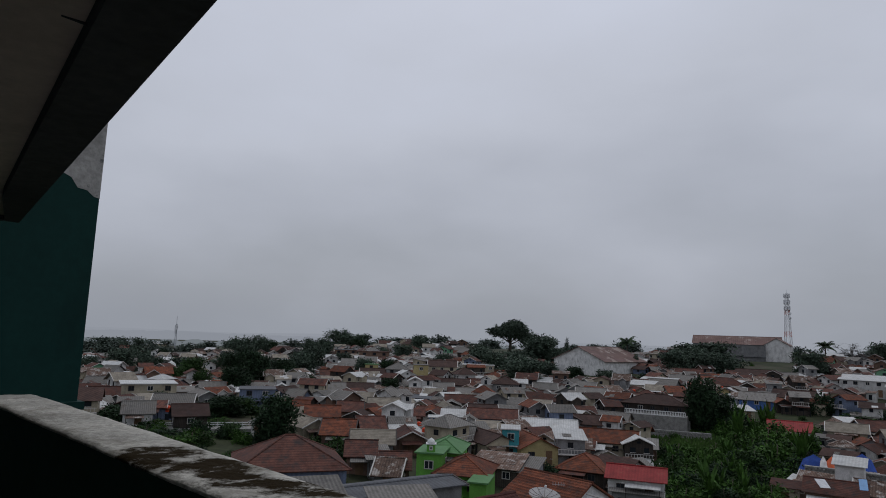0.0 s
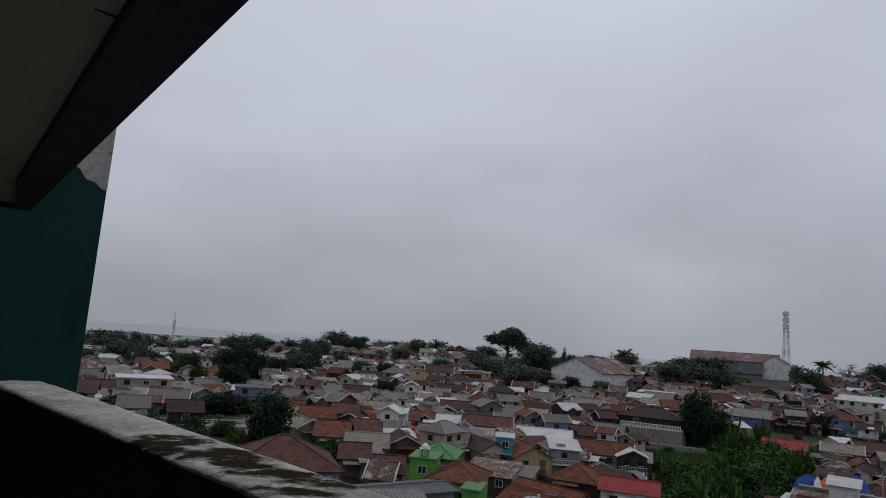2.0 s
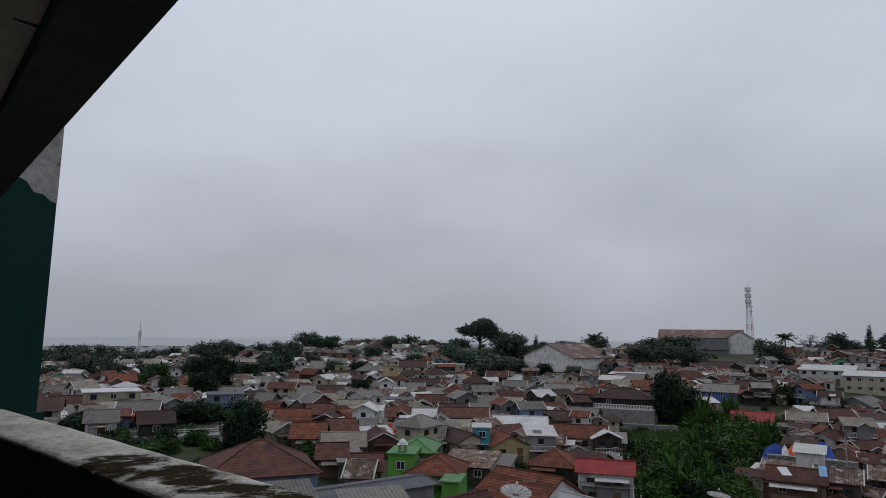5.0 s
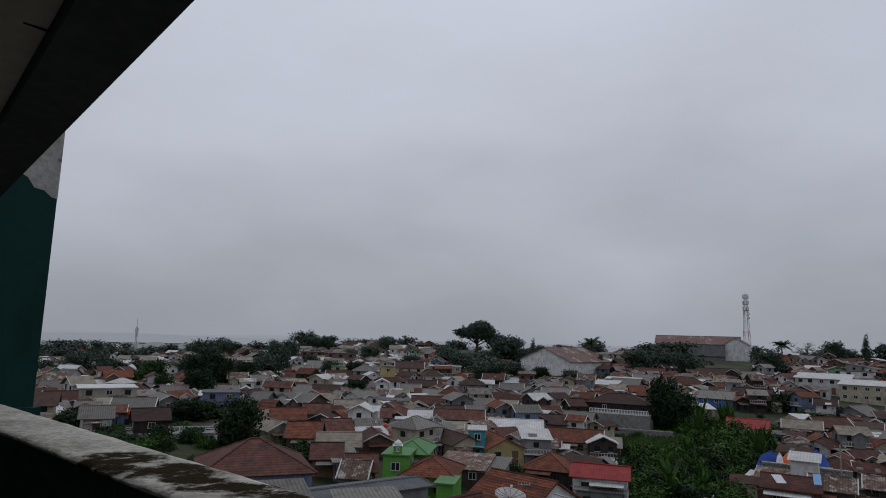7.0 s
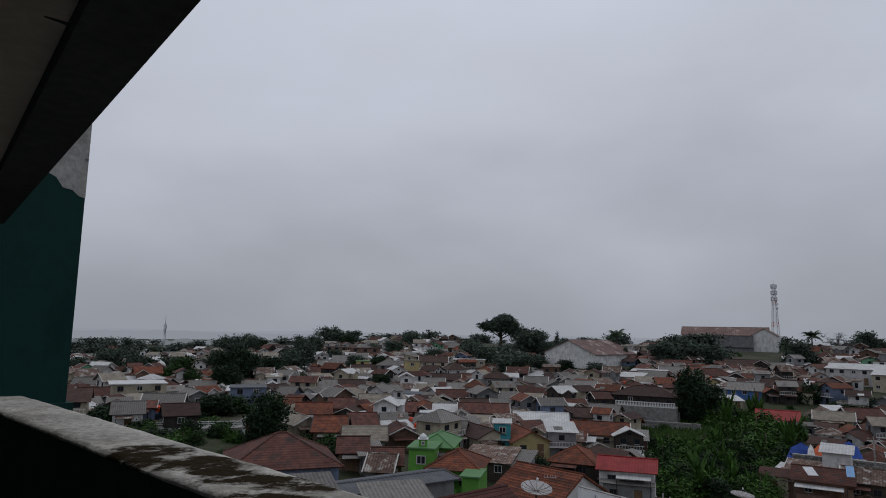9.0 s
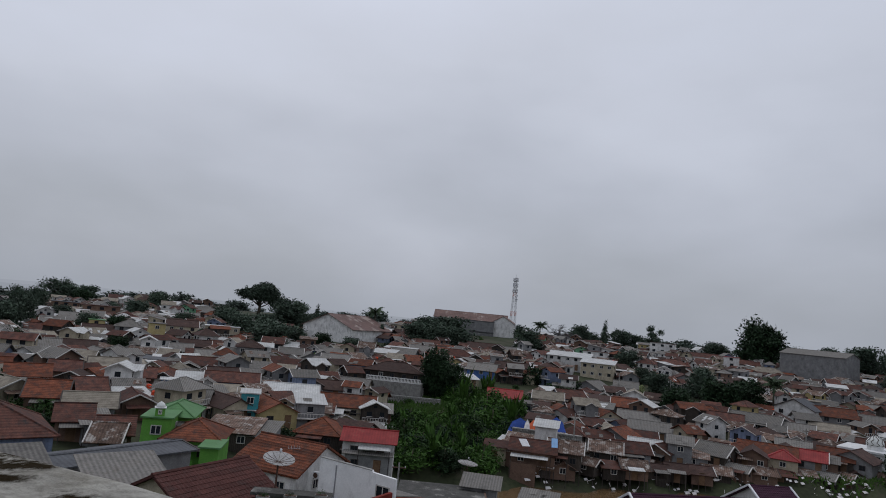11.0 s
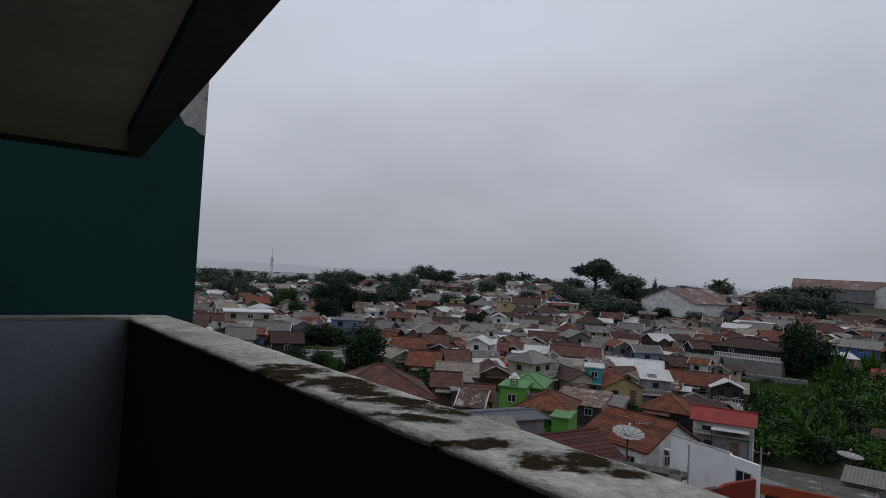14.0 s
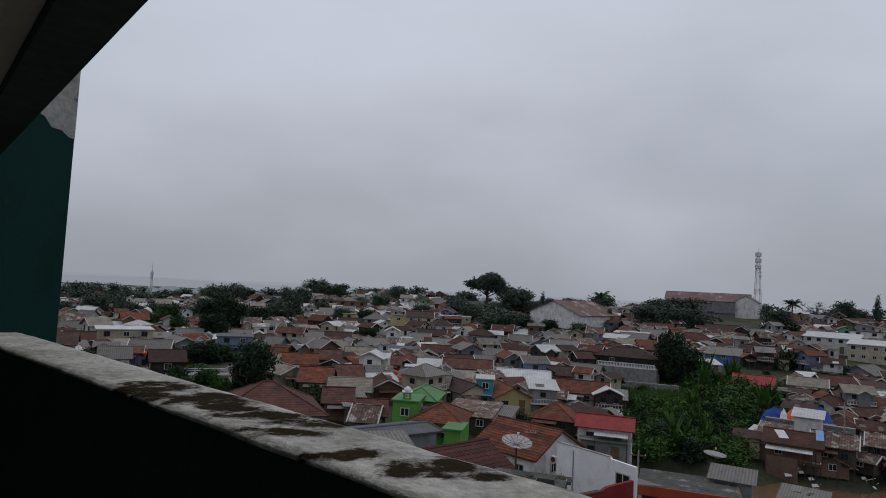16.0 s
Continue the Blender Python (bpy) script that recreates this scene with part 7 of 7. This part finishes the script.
def band_house(x, y, z, yaw):
    """A flat-roofed house with an open bay and a painted fascia all along its front."""
    t = thing("house", pose(x, y, z, 0, 0, yaw), "flat-roofed white house with an orange-red fascia and an open bay", "house", group="hillside houses")
    part("wall", Build().box(0.2, 4.4, -3.1, 3.1, -4, 2.5), WALL["w"], t)
    # dark material puts the shade inside the open bay into this wall's colour
    part("back_wall", Build().box(-4.4, 0.2, 0.6, 3.1, -4, 2.5), WALL["d"], t)
    part("pillar", Build().box(-4.4, -4.1, -3.1, -2.8, -4, 2.5), WALL["w"], t)
    part("fascia", Build().box(-4.5, 4.5, -3.3, -3.1, 1.75, 2.66), WALL["O"], t)
    part("roof_slab", Build().box(-4.5, 4.5, -3.1, 3.2, 2.5, 2.62), ROOF["x"], t)
    part("side_fascia", Build().box(4.4, 4.55, -3.1, 3.2, 1.9, 2.66), WALL["s"], t)
    part("bay_floor", Build().box(-4.1, 0.2, -3.0, 0.6, -0.2, 0.0), M_CONC, t)
    part("open_sheet", Build().box(1.5, 2.9, -3.16, -3.06, 0.55, 1.5), M_GLASS, t)


def white_house(x, y, z, yaw):
    """A plain tall front wall standing above the low roof behind it."""
    t = thing("house", pose(x, y, z, 0, 0, yaw), "bright white house with a tall plain parapet wall", "house", group="hillside houses")
    part("front_wall", Build().prism([(-3.9, -4), (3.9, -4), (3.9, 5.3), (1.6, 5.38), (1.55, 5.5), (-3.9, 5.5)], "y", -0.12, 0.12), WALL["W"], t)
    part("roof", Build().slab((-3.9, 0.12, 4.0), (3.66, 0.12, 4.0), (3.66, 4.2, 3.2), (-3.9, 4.2, 3.2), 0.1), ROOF["g"], t)
    part("downpipe", Build().tube([(-2.1, -0.16, -4), (-2.1, -0.16, 5.2)], 0.05, 6), M_METAL, t)
    part("coping", Build().box(-3.95, 1.5, -0.15, 0.15, 5.5, 5.56), M_CONC, t)


def garden_wall(x, y, ztop, yaw, w):
    t = thing("garden_wall", pose(x, y, ztop, 0, 0, yaw), "dark brick-red painted wall with a worn top", "wall", group="yard walls")
    part("face", Build().prism([(-w / 2, -5), (w / 2, -5), (w / 2, 0.25), (w * 0.1, 0.1), (0, -0.15), (-w / 2, -0.2)], "y", -0.14, 0.14), WALL["r"], t)
    part("coping", Build().slab((-w / 2, -0.2, -0.12), (0, -0.2, -0.07), (0, 0.2, -0.07), (-w / 2, 0.2, -0.12), 0.08), M_RUST, t)


def pink_panel(x, y, z, yaw):
    t = thing("panel", pose(x, y, z, 0, 0, yaw), "bright pink painted board standing between two roofs", "board")
    part("board", Build().box(-0.36, 0.36, -0.03, 0.03, -3.0, 1.5), mat("pink_paint", (0.62, 0.02, 0.09), 0.6, 0.15, 2, 0.1), t)


def cable(a, b, sag, label):
    pts = [Vector(a).lerp(Vector(b), k / 12) - Vector((0, 0, sag * 4 * (k / 12) * (1 - k / 12))) for k in range(13)]
    tagged(part("cable", Build().tube([tuple(p) for p in pts], 0.025, 4), M_DARKFRAME), label, "cable")


# odd sheets, boards and washing lying and leaning between the houses
rng_c = random.Random(77)
heap = {"w": Build(), "g": Build(), "u": Build(), "B": Build(), "r": Build()}
for k in range(1500):
    a, q = rng_c.uniform(-58, 36), rng_c.uniform(104, 260)
    x, y = polar(a, q)
    if river_gap(x, y) < 2 or wooded(a, q):
        continue
    z, sz, tw = land(x, y) + rng_c.uniform(0.3, 1.9), rng_c.uniform(0.3, 0.9), rng_c.uniform(0, 6.28)
    cx, cy = math.cos(tw) * sz, math.sin(tw) * sz
    up = rng_c.uniform(0.2, 1.0)
    code = rng_c.choices("wguBr", (5, 6, 5, 1, 2))[0]
    heap[code].slab((x - cx, y - cy, z), (x + cx, y + cy, z + 0.05), (x + cx - cy * 0.7, y + cy + cx * 0.7, z + up), (x - cx - cy * 0.7, y - cy + cx * 0.7, z + up), 0.04)
yard = thing("yard_sheets", pose(0, 0, 0), "odd sheets and boards leaning among the crowded houses", "scrap", kind="stuff")
for code, bb in heap.items():
    tagged(part("sheets", bb, M_BLUE_TARP if code == "B" else WALL["w"] if code == "w" else ROOF[code], yard), kind="stuff")

# ---- masts, mosque, dishes and other single things ----
band_house(17.25, 65.1, 5.9, -13)
white_house(6.85, 53.05, 8.0, -45)
garden_wall(6.55, 47.65, 12.2, 39, 6.8)
pink_panel(26.8, 53.5, 6.6, -15)
cable((61.0, 55.0, 9.6), (86.0, 57.0, 8.2), 0.7, "thin black cable sagging over the near roofs")
utility_pole(61.0, 55.0, 9.9, -48)
house(131.5, 99.8, 10.0, 5.5, -50, "G", "d", "w", 1, z=2.6, high=2.6, label="low white annex with a dark sheet roof beside a mosque")
tower(138.3, 386.0, 56.8, -20)
mast(-269.8, 444.6, 34.4, 31)
white_mosque(119.4, 104.6, 1.9, -49)
dish(0.4, 40.1, 16.6, -1, 0.95, 2.6)
dish(22.6, 74.7, 9.0, -17, 1.2, 1.2, tilt=-10)
dish(49.5, 55.1, 9.3, -42, 1.0, 1.6, tilt=25)
water_tank(4.2, 44.9, 12.5, -5)
big_window(8.72, 51.02, 12.1, -23)
planter(-0.2, 35.7, 15.8, 0)
planter(1.2, 35.6, 15.9, -2)
planter(2.8, 35.5, 16.0, -5)
stone_wall(28.9, 149.3, 7.2, -11, 16, 3.6)
stone_wall(30.5, 155.1, 8.8, -11, 7, 2.4)
stone_wall(49.4, 113.8, 6.9, -23, 13, 3.5)
tarp_tent(46.8, 121.3, 7.7, -21, 4.2, M_BLUE_TARP, "blue tarpaulin sheet draped over a frame")
tarp_tent(48.9, 119.4, 7.8, -22, 2.2, M_ORANGE_TARP, "orange tarpaulin sheet draped over a frame")
tarp_tent(47.6, 119.5, 7.8, -22, 1.2, M_WHITE_TARP, "white cloth sheet draped over a frame")
tarp_tent(53.7, 119.5, 8.5, -24, 3.4, M_BLUE_TARP, "low blue tarpaulin sheet draped over a frame")
tarp_sheet(45.3, 100.8, 7.0, -24)
white_sheet(40.7, 102.8, 6.4, -22)
air_conditioner(4.1, 57.9, 11.5, -4)
balustrade(25.7, 151.9, 10.6, -10, 13)
kiosk_dome(-110.4, 181.0, 12.0, 31)
kiosk_dome(-12.6, 77.0, 12.7, 9, 0.5, WALL["L"])
tv_aerial(1.8, 60.0, 13.1, -2)
road_edge(-55.3, 97.5, 9.9, 30)
utility_pole(92.7, 165.9, 15.4, -29)
utility_pole(109.9, 167.1, 15.0, -33)
utility_pole(109.7, 116.5, 8.8, -43)
utility_pole(53.0, 109.9, 11.2, -26)
utility_pole(14.2, 73.7, 7.6, -11)
utility_pole(171.9, 111.8, 12.5, -57)
